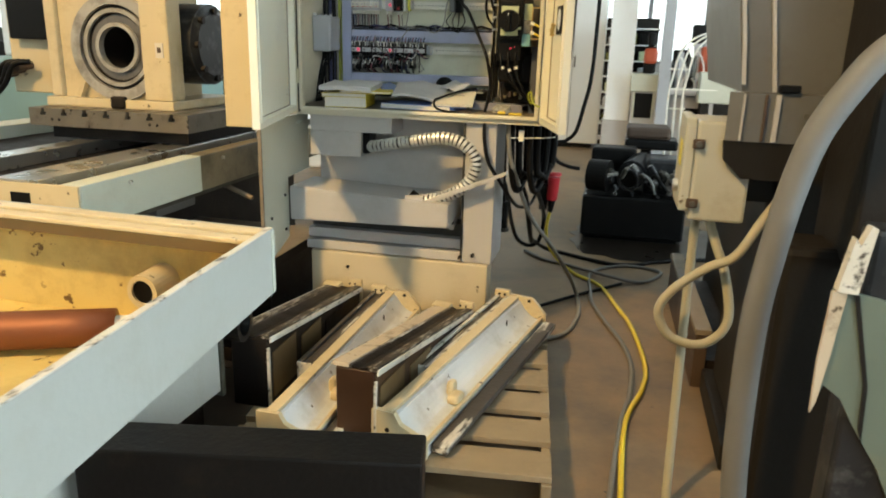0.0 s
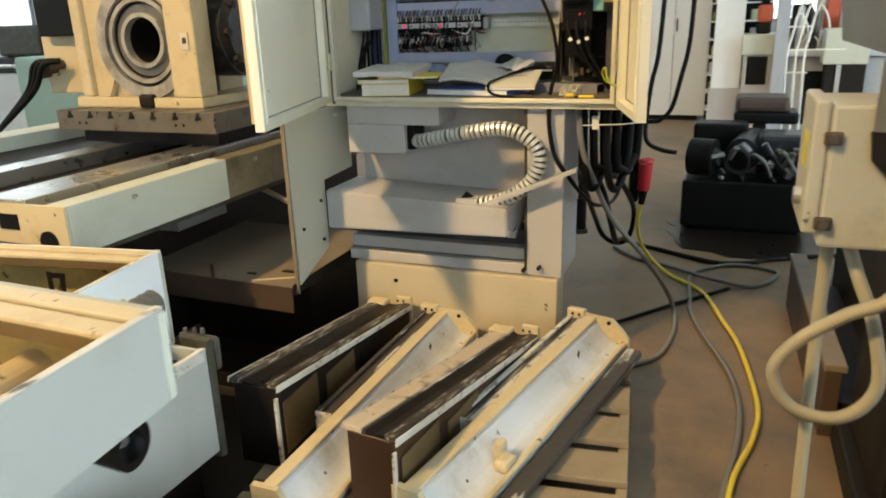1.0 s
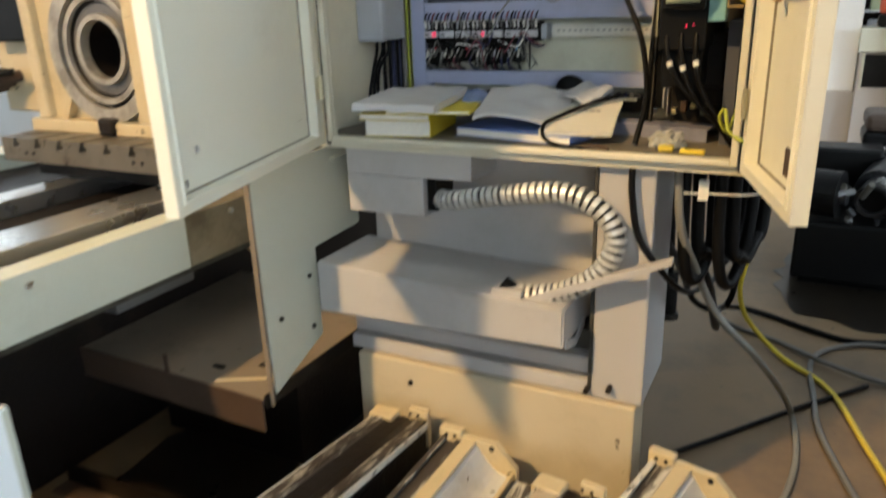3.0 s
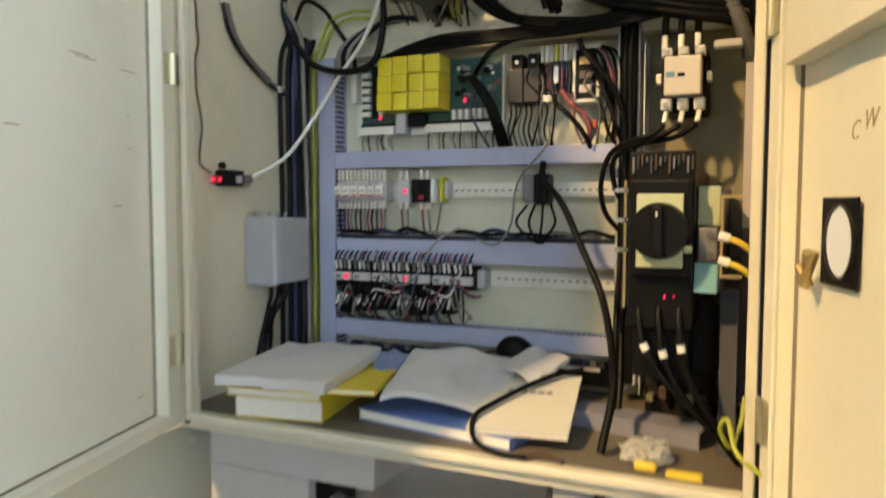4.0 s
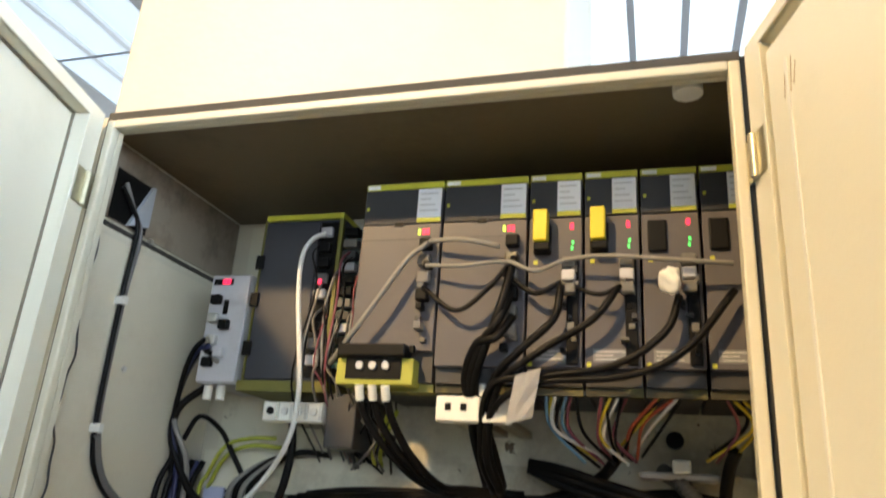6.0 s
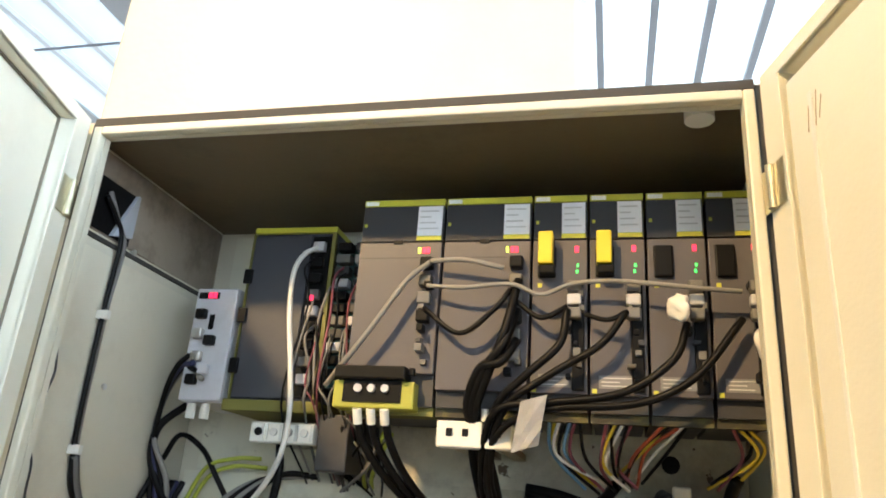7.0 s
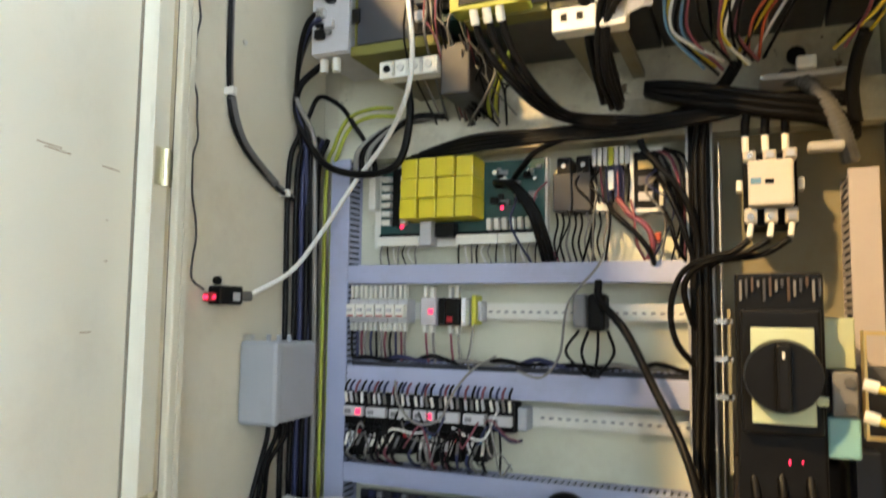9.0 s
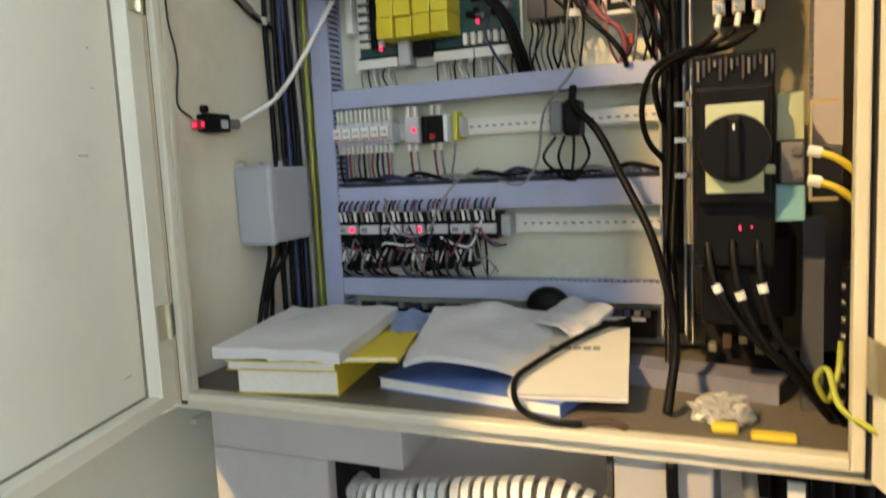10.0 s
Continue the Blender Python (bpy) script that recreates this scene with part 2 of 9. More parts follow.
M_GREYCORD = mat("dusty_grey_cord", (0.20, 0.19, 0.165), 0.6, var=0.15, scale=12, dirt=(0.12, 0.10, 0.08), amount=0.5, dscale=5)
M_TANHOSE = mat("tan_conduit", (0.36, 0.32, 0.22), 0.55, var=0.15, scale=12, dirt=(0.18, 0.14, 0.08), amount=0.4, dscale=6)
M_GREENM = mat("green_grey_machine_paint", (0.11, 0.135, 0.105), 0.45, var=0.15, scale=5, dirt=(0.2, 0.17, 0.09), amount=0.6, dscale=4)
M_TEALM = mat("teal_machine_paint", (0.26, 0.40, 0.38), 0.45, var=0.1, scale=3, dirt=(0.15, 0.14, 0.11), amount=0.4)
M_WOOD = mat("grey_pallet_wood", (0.25, 0.19, 0.115), 0.75, var=0.25, scale=7, dirt=(0.13, 0.10, 0.07), amount=0.6, dscale=5, bump=0.5, bscale=40)
M_CONC = mat("worn_concrete", (0.205, 0.136, 0.070), 0.55, var=0.18, scale=0.9, dirt=(0.06, 0.05, 0.04), amount=0.75, dscale=1.6, bump=0.35, bscale=45, lo=0.45, hi=0.72, chips=0.18, chip=(0.05, 0.042, 0.034))
M_WALL = mat("hall_wall_paint", (0.40, 0.41, 0.40), 0.8, var=0.08, scale=0.6, dirt=(0.25, 0.24, 0.21), amount=0.4, dscale=0.5)
M_ROOF = mat("roof_sheet", (0.48, 0.49, 0.49), 0.7, var=0.08, scale=0.5, dirt=(0.35, 0.34, 0.33), amount=0.3)
M_TRUSS = mat("roof_truss_grey", (0.25, 0.26, 0.28), 0.55)
M_PANE = glow("bright_daylight_pane", (0.92, 0.97, 1.0), 3.2)
M_SKYDIM = glow("hazy_skylight_pane", (0.80, 0.92, 1.0), 0.70)
M_BARS = mat("grey_painted_glazing_bar", (0.42, 0.44, 0.46), 0.6, var=0.06)
M_SKYP = glow("bright_skylight_pane", (0.88, 0.96, 1.0), 1.40)
M_LEDR = glow("red_led", (1.0, 0.03, 0.10), 1.9)
M_LEDG = glow("green_led", (0.08, 1.0, 0.15), 2.5)
M_LEDY = glow("lime_led", (0.75, 1.0, 0.1), 1.8)
M_LAMP = mat("frosted_lamp_cover", (0.8, 0.8, 0.78), 0.3, var=0.03)
M_DIAL = mat("frosted_white_plastic", (0.72, 0.78, 0.84), 0.3, var=0.04)
M_FOIL = mat("clear_dusty_plastic_bag", (0.34, 0.33, 0.29), 0.25, var=0.15, scale=25, bump=0.5)
M_BLUEM = mat("blue_machine_paint", (0.05, 0.11, 0.3), 0.45)
M_OILW = mat("oily_dark_parts", (0.022, 0.022, 0.024), 0.35, 0.4, var=0.5, scale=14, dirt=(0.25, 0.25, 0.25), amount=0.4, dscale=12)
M_ENAMEL = mat("white_enamel", (0.80, 0.82, 0.82), 0.35, var=0.03, scale=2, dirt=(0.55, 0.53, 0.48), amount=0.3, dscale=2)
M_OFFWHITE = mat("off_white_housing_paint", (0.60, 0.56, 0.47), 0.45, var=0.04, scale=2, dirt=(0.5, 0.45, 0.35), amount=0.3, dscale=3)
M_FIT = mat("dull_zinc_fitting", (0.115, 0.108, 0.092), 0.45, 0.45, var=0.25, scale=14, dirt=(0.10, 0.085, 0.06), amount=0.7, dscale=16, bump=0.4)
M_DUSTY = mat("dusty_brown_sheet", (0.20, 0.16, 0.115), 0.6, var=0.2, scale=4, dirt=(0.06, 0.042, 0.025), amount=0.6, dscale=3.5, chips=0.3)
M_BLUEPAPER = mat("pale_blue_paper", (0.17, 0.22, 0.36), 0.6, var=0.08)
M_CREAMPAPER = mat("cream_paper", (0.56, 0.55, 0.48), 0.7, var=0.05, dirt=(0.4, 0.36, 0.27), amount=0.4, dscale=6)
M_MOUNTUP = mat("oily_upper_plate_paint", (0.650, 0.637, 0.507), 0.45, var=0.15, scale=6, dirt=(0.16, 0.13, 0.08), amount=0.65, dscale=4, lo=0.47, hi=0.66, chips=0.4)
M_DIRTYGREEN = mat("dirty_green_iron", (0.055, 0.055, 0.04), 0.5, var=0.3, scale=14, dirt=(0.03, 0.025, 0.015), amount=0.9, dscale=16, lo=0.45, hi=0.6)
M_FAINT = mat("faint_grey_print", (0.58, 0.59, 0.60), 0.6)
M_BOXC = mat("yellowed_switch_box_paint", (0.42, 0.40, 0.32), 0.45, var=0.07, scale=5, dirt=(0.25, 0.19, 0.10), amount=0.6, dscale=6, chips=0.3)
M_RIBS = mat("bright_galvanised_ribs", (0.62, 0.62, 0.59), 0.38, 0.45, var=0.1, scale=30)
M_BEAR = mat("worn_bearing_steel", (0.42, 0.39, 0.34), 0.4, 0.35, var=0.25, scale=9, dirt=(0.10, 0.08, 0.055), amount=0.85, dscale=7, lo=0.45, hi=0.7)
M_OILBEAR = mat("oily_bearing_race", (0.16, 0.15, 0.14), 0.35, 0.5, var=0.3, scale=9, dirt=(0.04, 0.035, 0.03), amount=0.8, dscale=8)
M_PALEWORN = mat("pale_scuffed_casting_paint", (0.46, 0.38, 0.28), 0.45, var=0.1, scale=8, dirt=(0.16, 0.11, 0.07), amount=0.9, dscale=7, lo=0.55, hi=0.66, chips=0.35)
M_CEILBR = mat("ceiling_shade_brown", (0.155, 0.125, 0.075), 0.55, var=0.2, scale=3, dirt=(0.05, 0.038, 0.02), amount=0.8, dscale=2.5)
M_OILSHADE = mat("black_oil_and_shade", (0.012, 0.009, 0.006), 0.3, var=0.4, scale=4, dirt=(0.05, 0.033, 0.018), amount=0.5, dscale=3, bump=0.1)
M_BEDREAR = mat("oily_shaded_bed_paint", (0.23, 0.19, 0.12), 0.4, var=0.2, scale=5, dirt=(0.07, 0.05, 0.025), amount=0.8, dscale=4, lo=0.45, hi=0.65)
M_RAILG = mat("grey_lavender_steel", (0.20, 0.20, 0.25), 0.45, var=0.1, dirt=(0.09, 0.08, 0.08), amount=0.5, dscale=9)
M_SLATE = mat("slate_grey_steel", (0.075, 0.078, 0.095), 0.45, var=0.12, dirt=(0.04, 0.035, 0.03), amount=0.5, dscale=9)
M_PENCIL = mat("faded_brown_marker", (0.33, 0.24, 0.13), 0.6, var=0.1)

# ---- building helpers ----
INV = {}


def thing(name, base, label, category, group="", kind="", m=None):
    ob = new(name)
    ob.empty_display_size = 0.05
    ob.matrix_world = m if m is not None else Matrix.Translation(base)
    INV[ob.name] = ob.matrix_world.inverted()
    return tagged(ob, label, category, group, kind)


def part(name, bm, material, parent=None, label="", smooth=False, kind=""):
    me = bpy.data.meshes.new(name)
    top = parent
    while top is not None and top.parent is not None:
        top = top.parent
    if top is not None:
        bm.transform(INV[top.name])
    if smooth:
        for f in bm.faces:
            f.smooth = True
    bm.to_mesh(me)
    bm.free()
    me.materials.append(material)
    ob = new(name, me)
    ob.parent = parent
    return tagged(ob, label, kind=kind)


def solid(name, bm, material, label, category, kind="", group="", smooth=False):
    """A thing of one mesh, with its origin at the middle of its base."""
    lo = [min(v.co[i] for v in bm.verts) for i in range(3)]
    hi = [max(v.co[i] for v in bm.verts) for i in range(3)]
    base = Vector(((lo[0] + hi[0]) / 2, (lo[1] + hi[1]) / 2, lo[2]))
    bm.transform(Matrix.Translation(-base))
    me = bpy.data.meshes.new(name)
    if smooth:
        for f in bm.faces:
            f.smooth = True
    bm.to_mesh(me)
    bm.free()
    me.materials.append(material)
    ob = new(name, me)
    ob.location = base
    INV[ob.name] = Matrix.Translation(-base)
    return tagged(ob, label, category, group, kind)


def box(bm, x0, x1, y0, y1, z0, z1, bev=0.0, m=None):
    r = bmesh.ops.create_cube(bm, size=1.0, matrix=Matrix.LocRotScale(((x0 + x1) / 2, (y0 + y1) / 2, (z0 + z1) / 2), None, (abs(x1 - x0), abs(y1 - y0), abs(z1 - z0))))
    vs = r["verts"]
    if bev:
        es = list({e for v in vs for e in v.link_edges})
        out = bmesh.ops.bevel(bm, geom=es, offset=bev, segments=2, affect="EDGES", profile=0.5)
        vs = list({v for f in out["faces"] for v in f.verts} | {v for v in vs if v.is_valid})
    if m is not None:
        bmesh.ops.transform(bm, matrix=m, verts=vs)
    return bm


def bx(*b, bev=0.0, m=None):
    bm = bmesh.new()
    if isinstance(b[0], (int, float)):
        b = (b,)
    for c in b:
        box(bm, *c, bev=bev, m=m)
    return bm


def rod(bm, p, q, r, seg=16, r2=None, caps=True):
    p, q = Vector(p), Vector(q)
    d = q - p
    m = Matrix.Translation((p + q) / 2) @ d.to_track_quat("Z", "Y").to_matrix().to_4x4()
    bmesh.ops.create_cone(bm, cap_ends=caps, segments=seg, radius1=r, radius2=r if r2 is None else r2, depth=d.length, matrix=m)
    return bm


def cyl(p, q, r, seg=16, r2=None):
    return rod(bmesh.new(), p, q, r, seg, r2)


def spline(pts, step=8):
    pts = [Vector(p) for p in pts]
    if len(pts) == 2:
        return [pts[0].lerp(pts[1], i / step) for i in range(step + 1)]
    ext = [2 * pts[0] - pts[1], *pts, 2 * pts[-1] - pts[-2]]
    out = []
    for i in range(1, len(ext) - 2):
        a, b, c, d = ext[i - 1:i + 3]
        for k in range(step):
            t = k / step
            out.append(0.5 * (2 * b + (c - a) * t + (2 * a - 5 * b + 4 * c - d) * t * t + (3 * b - a - 3 * c + d) * t ** 3))
    out.append(pts[-1])
    return out


def sweep(bm, pts, r, seg=7, step=6, radii=None):
    line = spline(pts, step)
    up = Vector((0.31, 0.2, 0.93))
    rings = []
    for i, p in enumerate(line):
        d = (line[min(i + 1, len(line) - 1)] - line[max(i - 1, 0)]).normalized()
        s = d.cross(up)
        if s.length < 0.05:
            s = d.cross(Vector((1, 0, 0)))
        s.normalize()
        u = s.cross(d).normalized()
        up = u
        rad = r if radii is None else radii(i)
        rings.append([bm.verts.new(p + rad * (math.cos(a) * s + math.sin(a) * u)) for a in [2 * math.pi * k / seg for k in range(seg)]])
    for a, b in zip(rings, rings[1:]):
        for k in range(seg):
            bm.faces.new((a[k], a[(k + 1) % seg], b[(k + 1) % seg], b[k]))
    bm.faces.new(rings[0][::-1])
    bm.faces.new(rings[-1])
    return bm


def cable(name, pts, r, material, label, parent=None, seg=7, step=6, category="cable", group=""):
    bm = sweep(bmesh.new(), pts, r, seg, step)
    if parent is not None:
        return part(name, bm, material, parent, label, smooth=True)
    return solid(name, bm, material, label, category, group=group, smooth=True)


def prism(pts, axis, a, b):
    """A polygon of (u, v) pushed along an axis from a to b: axis x takes (y, z), axis y (x, z), axis z (x, y)."""
    bm = bmesh.new()
    put = {"x": lambda w, u, v: (w, u, v), "y": lambda w, u, v: (u, w, v), "z": lambda w, u, v: (u, v, w)}[axis]
    lo = [bm.verts.new(put(a, u, v)) for u, v in pts]
    hi = [bm.verts.new(put(b, u, v)) for u, v in pts]
    n = len(pts)
    bm.faces.new(lo)
    bm.faces.new(hi[::-1])
    for i in range(n):
        bm.faces.new((lo[i], hi[i], hi[(i + 1) % n], lo[(i + 1) % n]))
    bmesh.ops.recalc_face_normals(bm, faces=bm.faces)
    return bm


def ring(centre, axis, r0, r1, depth, seg=40):
    """A flat ring with a hole, its front at the centre, pushed back along the axis."""
    bm = bmesh.new()
    q = Vector(axis).to_track_quat("Z", "Y").to_matrix()
    rows = []
    for rad, w in ((r0, 0), (r1, 0), (r1, depth), (r0, depth)):
        rows.append([bm.verts.new(Vector(centre) + q @ Vector((rad * math.cos(2 * math.pi * k / seg), rad * math.sin(2 * math.pi * k / seg), w))) for k in range(seg)])
    for i in range(4):
        a, b = rows[i], rows[(i + 1) % 4]
        for k in range(seg):
            bm.faces.new((a[k], a[(k + 1) % seg], b[(k + 1) % seg], b[k]))
    bmesh.ops.recalc_face_normals(bm, faces=bm.faces)
    return bm

# ---- the hall ----
solid("floor", bx(HX0, HX1, HY0, HY1, -0.2, 0.0), M_CONC, "worn grey concrete workshop floor with oil stains", "floor", "structure")


def hall_wall(name, along, at, a, b, bands):
    """A wall with a window band from each (lo, hi) of bands at z 1.05 to 5.6."""
    bm = bmesh.new()
    t = 0.25 if at > 0 else -0.25
    spans = [(a, b, 0, 1.05), (a, b, 5.6, ROOF)]
    edge = a
    for lo, hi in bands:
        spans.append((edge, lo, 1.05, 5.6))
        edge = hi
    spans.append((edge, b, 1.05, 5.6))
    for u0, u1, z0, z1 in spans:
        y = sorted((at, at + t))
        if along == "x":
            box(bm, u0, u1, *y, z0, z1)
        else:
            box(bm, *y, u0, u1, z0, z1)
    return solid(name, bm, M_WALL, "painted hall wall with a band of tall windows", "wall", "structure")


hall_wall("wall_north", "x", HY1, HX0, HX1, BANDS_X)
hall_wall("wall_south", "x", HY0, HX0, HX1, BANDS_X[3:])
hall_wall("wall_east", "y", HX1, HY0, HY1, BANDS_Y)
hall_wall("wall_west", "y", HX0, HY0, HY1, BANDS_Y)


def hall_window(name, along, at, lo, hi):
    root = thing(name, (at if along == "y" else (lo + hi) / 2, at if along == "x" else (lo + hi) / 2, 1.05), "tall steel-framed hall window bright with daylight", "window", kind="structure")
    n = 3
    w = (hi - lo) / n
    for i in range(n):
        for z0, z1 in ((1.11, 3.5), (3.6, 5.54)):
            u0, u1 = lo + i * w + 0.05, lo + (i + 1) * w - 0.05
            b = (u0, u1, at + 0.1, at + 0.12, z0, z1) if along == "x" else (at + 0.1, at + 0.12, u0, u1, z0, z1)
            part("pane", bx(*b), M_PANE, root)
    bm = bmesh.new()
    for i in range(n + 1):
        u = lo + i * w
        u0, u1 = max(lo, u - 0.05), min(hi, u + 0.05)
        b = (u0, u1, at + 0.06, at + 0.16, 1.05, 5.6) if along == "x" else (at + 0.06, at + 0.16, u0, u1, 1.05, 5.6)
        box(bm, *b)
    for z in (1.095, 3.55, 5.57):
        b = (lo, hi, at + 0.065, at + 0.155, z - 0.045, z + 0.03) if along == "x" else (at + 0.065, at + 0.155, lo, hi, z - 0.045, z + 0.03)
        box(bm, *b)
    part("window_frame", bm, M_TRUSS, root)


wi = 0
for lo, hi in BANDS_X:
    wi += 1
    hall_window("window_%d" % wi, "x", HY1, lo, hi)
for lo, hi in BANDS_X[3:]:
    wi += 1
    hall_window("window_%d" % wi, "x", HY0 - 0.22, lo, hi)
for lo, hi in BANDS_Y:
    for at in (HX1, HX0 - 0.22):
        wi += 1
        hall_window("window_%d" % wi, "y", at, lo, hi)

# roof sheet with skylight openings, and trusses
bm = bmesh.new()
edges = [HX0] + [e for sx, _, hw in SKYLIGHTS for e in (sx - hw, sx + hw)] + [HX1]
for i in range(0, len(edges), 2):
    box(bm, edges[i], edges[i + 1], HY0, HY1, ROOF, ROOF + 0.15)
for sx, sy, hw in SKYLIGHTS:
    box(bm, sx - hw, sx + hw, HY0, sy - 10, ROOF, ROOF + 0.15)
    box(bm, sx - hw, sx + hw, sy + 10, HY1, ROOF, ROOF + 0.15)
    box(bm, sx - hw, sx + hw, sy - 10, sy + 10, ROOF + 0.10, ROOF + 0.15)
solid("ceiling", bm, M_ROOF, "pale sheet-metal hall roof between skylight strips", "ceiling", "structure")
for (sx, sy, hw), pane in zip(SKYLIGHTS[0::2], (M_SKYDIM, M_SKYP)):
    root = thing("skylight", (sx, sy, ROOF), "bright glazed skylight strip with painted bars in the roof", "skylight", kind="structure")
    part("pane", bx(sx - hw + 0.005, sx + hw - 0.005, sy - 9.99, sy + 9.99, ROOF + 0.02, ROOF + 0.04), pane, root)
    n = int(2 * hw / 0.62)
    for k in range(1, n):
        x = sx - hw + 2 * hw * k / n
        part("glazing_bar", bx(x - 0.045, x + 0.045, sy - 9.99, sy + 9.99, ROOF - 0.05, ROOF + 0.0195), M_BARS if hw > 1.5 else M_ENAMEL, root)
for ty in (-5, -1, 3, 15):
    bm = bmesh.new()
    box(bm, HX0, HX1, ty - 0.06, ty + 0.06, ROOF - 0.18, ROOF - 0.06)
    box(bm, HX0, HX1, ty - 0.06, ty + 0.06, ROOF - 1.0, ROOF - 0.88)
    for i in range(16):
        x0 = HX0 + 1.5 * i
        rod(bm, (x0, ty, ROOF - 0.94), (x0 + 0.75, ty, ROOF - 0.1), 0.035, 6)
        rod(bm, (x0 + 0.75, ty, ROOF - 0.1), (x0 + 1.5, ty, ROOF - 0.94), 0.035, 6)
    solid("roof_truss", bm, M_TRUSS, "grey steel lattice roof truss under the skylights", "roof truss", "structure")
solid("roof_tie", cyl((HX0, 8.55, ROOF - 0.35), (-2.0, 8.55, ROOF - 0.35), 0.018, 8), M_TRUSS, "thin dark tie rod under the roof", "tie rod", "structure")
for px in (-0.9, 3.4, 7.8):
    solid("trim_pillar", bx(px - 0.16, px + 0.16, 13.2, 13.5, 0, ROOF, bev=0.01), M_WALL, "painted steel hall pillar", "pillar", "structure")

lampt = thing("high_bay_lamp", (-3.3, -2.6, 6.3), "round high-bay hall lamp with a warm light", "lamp", m=look((-3.3, -2.6, 6.3), (-0.7, 3.0, 0.6)) @ pose(0, 0, 0))
INV[lampt.name] = Matrix.Identity(4)
part("reflector", ring((0, 0, 0.02), (0, 0, 1), 0.27, 0.29, 0.16), M_STEEL, lampt)
part("housing", cyl((0, 0, 0.18), (0, 0, 0.42), 0.29, 24, 0.10), M_STEEL, lampt)
part("drop_rod", cyl((0, 0, 0.42), (0, 0.75, 1.27), 0.02, 8), M_TRUSS, lampt)

# ---- the electrical cabinet ----
CX0, CX1, CY0, CY1, CZ0, CZ1 = -1.262, -0.088, 2.905, 3.42, 1.04, 2.505
OX0, OX1, OZ0, OZ1 = -1.20, -0.155, 1.076, 2.472
cab = thing("electrical_cabinet", (-0.675, 3.16, CZ0), "large beige steel electrical cabinet with both doors open", "electrical cabinet")
part("side_wall", bx(CX0, CX0 + 0.012, CY0, CY1, CZ0, CZ1), M_CAB, cab)
part("side_wall", bx(CX1 - 0.012, CX1, CY0, CY1, CZ0, CZ1), M_CAB, cab)
part("top_plate", bx(CX0 + 0.012, CX1 - 0.012, CY0, CY1, CZ1 - 0.012, CZ1), M_CAB, cab)
# brown sheet puts the shade under the cabinet's top into its colour
part("ceiling_lining", bx(CX0 + 0.013, CX1 - 0.013, CY0 + 0.013, CY1 - 0.011, CZ1 - 0.0145, CZ1 - 0.0125), M_CEILBR, cab, "underside of the top, brown with its shade put into the colour")
part("bottom_plate", bx(CX0 + 0.012, CX1 - 0.012, CY0, CY1, CZ0, CZ0 + 0.034), M_CAB, cab)
part("back_plate", bx(CX0 + 0.012, CX1 - 0.012, CY1 - 0.01, CY1, CZ0 + 0.034, CZ1 - 0.012), M_CAB, cab)
for b in ((CX0 + 0.012, OX0, CY0, CY0 + 0.012, CZ0 + 0.034, CZ1 - 0.012), (OX1, CX1 - 0.012, CY0, CY0 + 0.012, CZ0 + 0.034, CZ1 - 0.012),
          (OX0, OX1, CY0, CY0 + 0.012, OZ1, CZ1 - 0.012)):
    part("front_flange", bx(*b), M_CAB, cab)
L = 0.016
for b in ((OX0 - L, OX0, 2.888, CY0, OZ0 - L, OZ1 + L), (OX1, OX1 + L, 2.888, CY0, OZ0 - L, OZ1 + L),
          (OX0, OX1, 2.888, CY0, OZ1, OZ1 + L), (OX0, OX1, 2.888, CY0, OZ0 - L, OZ0)):
    part("opening_lip", bx(*b, bev=0.003), M_CAB, cab, "raised beige lip of the door opening")
part("floor_sheet", bx(CX0 + 0.013, CX1 - 0.013, CY0 + 0.013, CY1 - 0.011, CZ0 + 0.0345, CZ0 + 0.0365), M_FLOORIN, cab, "dirty brown-grey cabinet floor")
for b in ((OX0 - 0.028, OX0 - L - 0.001, 2.9, CY0 - 0.0005, OZ0 - 0.028, OZ1 + 0.028), (OX1 + L + 0.001, OX1 + 0.028, 2.9, CY0 - 0.0005, OZ0 - 0.028, OZ1 + 0.028),
          (OX0 - L, OX1 + L, 2.889, CY0 - 0.0005, OZ1 + L + 0.0005, OZ1 + L + 0.015)):
    part("gasket", bx(*b), M_GASKET, cab, "dark rubber seal beside the lip")
part("ceiling_sensor", cyl((-0.207, 2.95, 2.490), (-0.207, 2.95, 2.475), 0.022, 20), M_LAMP, cab, "small round white lamp under the cabinet's top")
part("cable_opening", bx((-1.25, -1.246, 2.972, 3.08, 2.335, 2.437)), M_BLACK, cab, "black cable entry in the side wall")
part("entry_flap", prism([(3.02, 2.335), (3.075, 2.35), (3.075, 2.435), (3.07, 2.437)], "x", -1.245, -1.236), M_JBOX, cab, "bent grey flap at the cable entry")
part("side_seam", bx(-1.25, -1.2455, 2.96, 3.40, 2.318, 2.326), M_GASKET, cab)
for z in (2.07, 2.33):
    part("screw", cyl((-1.25, 3.10, z), (-1.242, 3.10, z), 0.006, 8), M_STEEL, cab)


def door_axes(hinge, tip):
    d = (Vector(tip) - Vector(hinge)).normalized()
    return Matrix(((d.x, -d.y, 0, hinge[0]), (d.y, d.x, 0, hinge[1]), (0, 0, 1, 0), (0, 0, 0, 1))), (Vector(tip) - Vector(hinge)).length


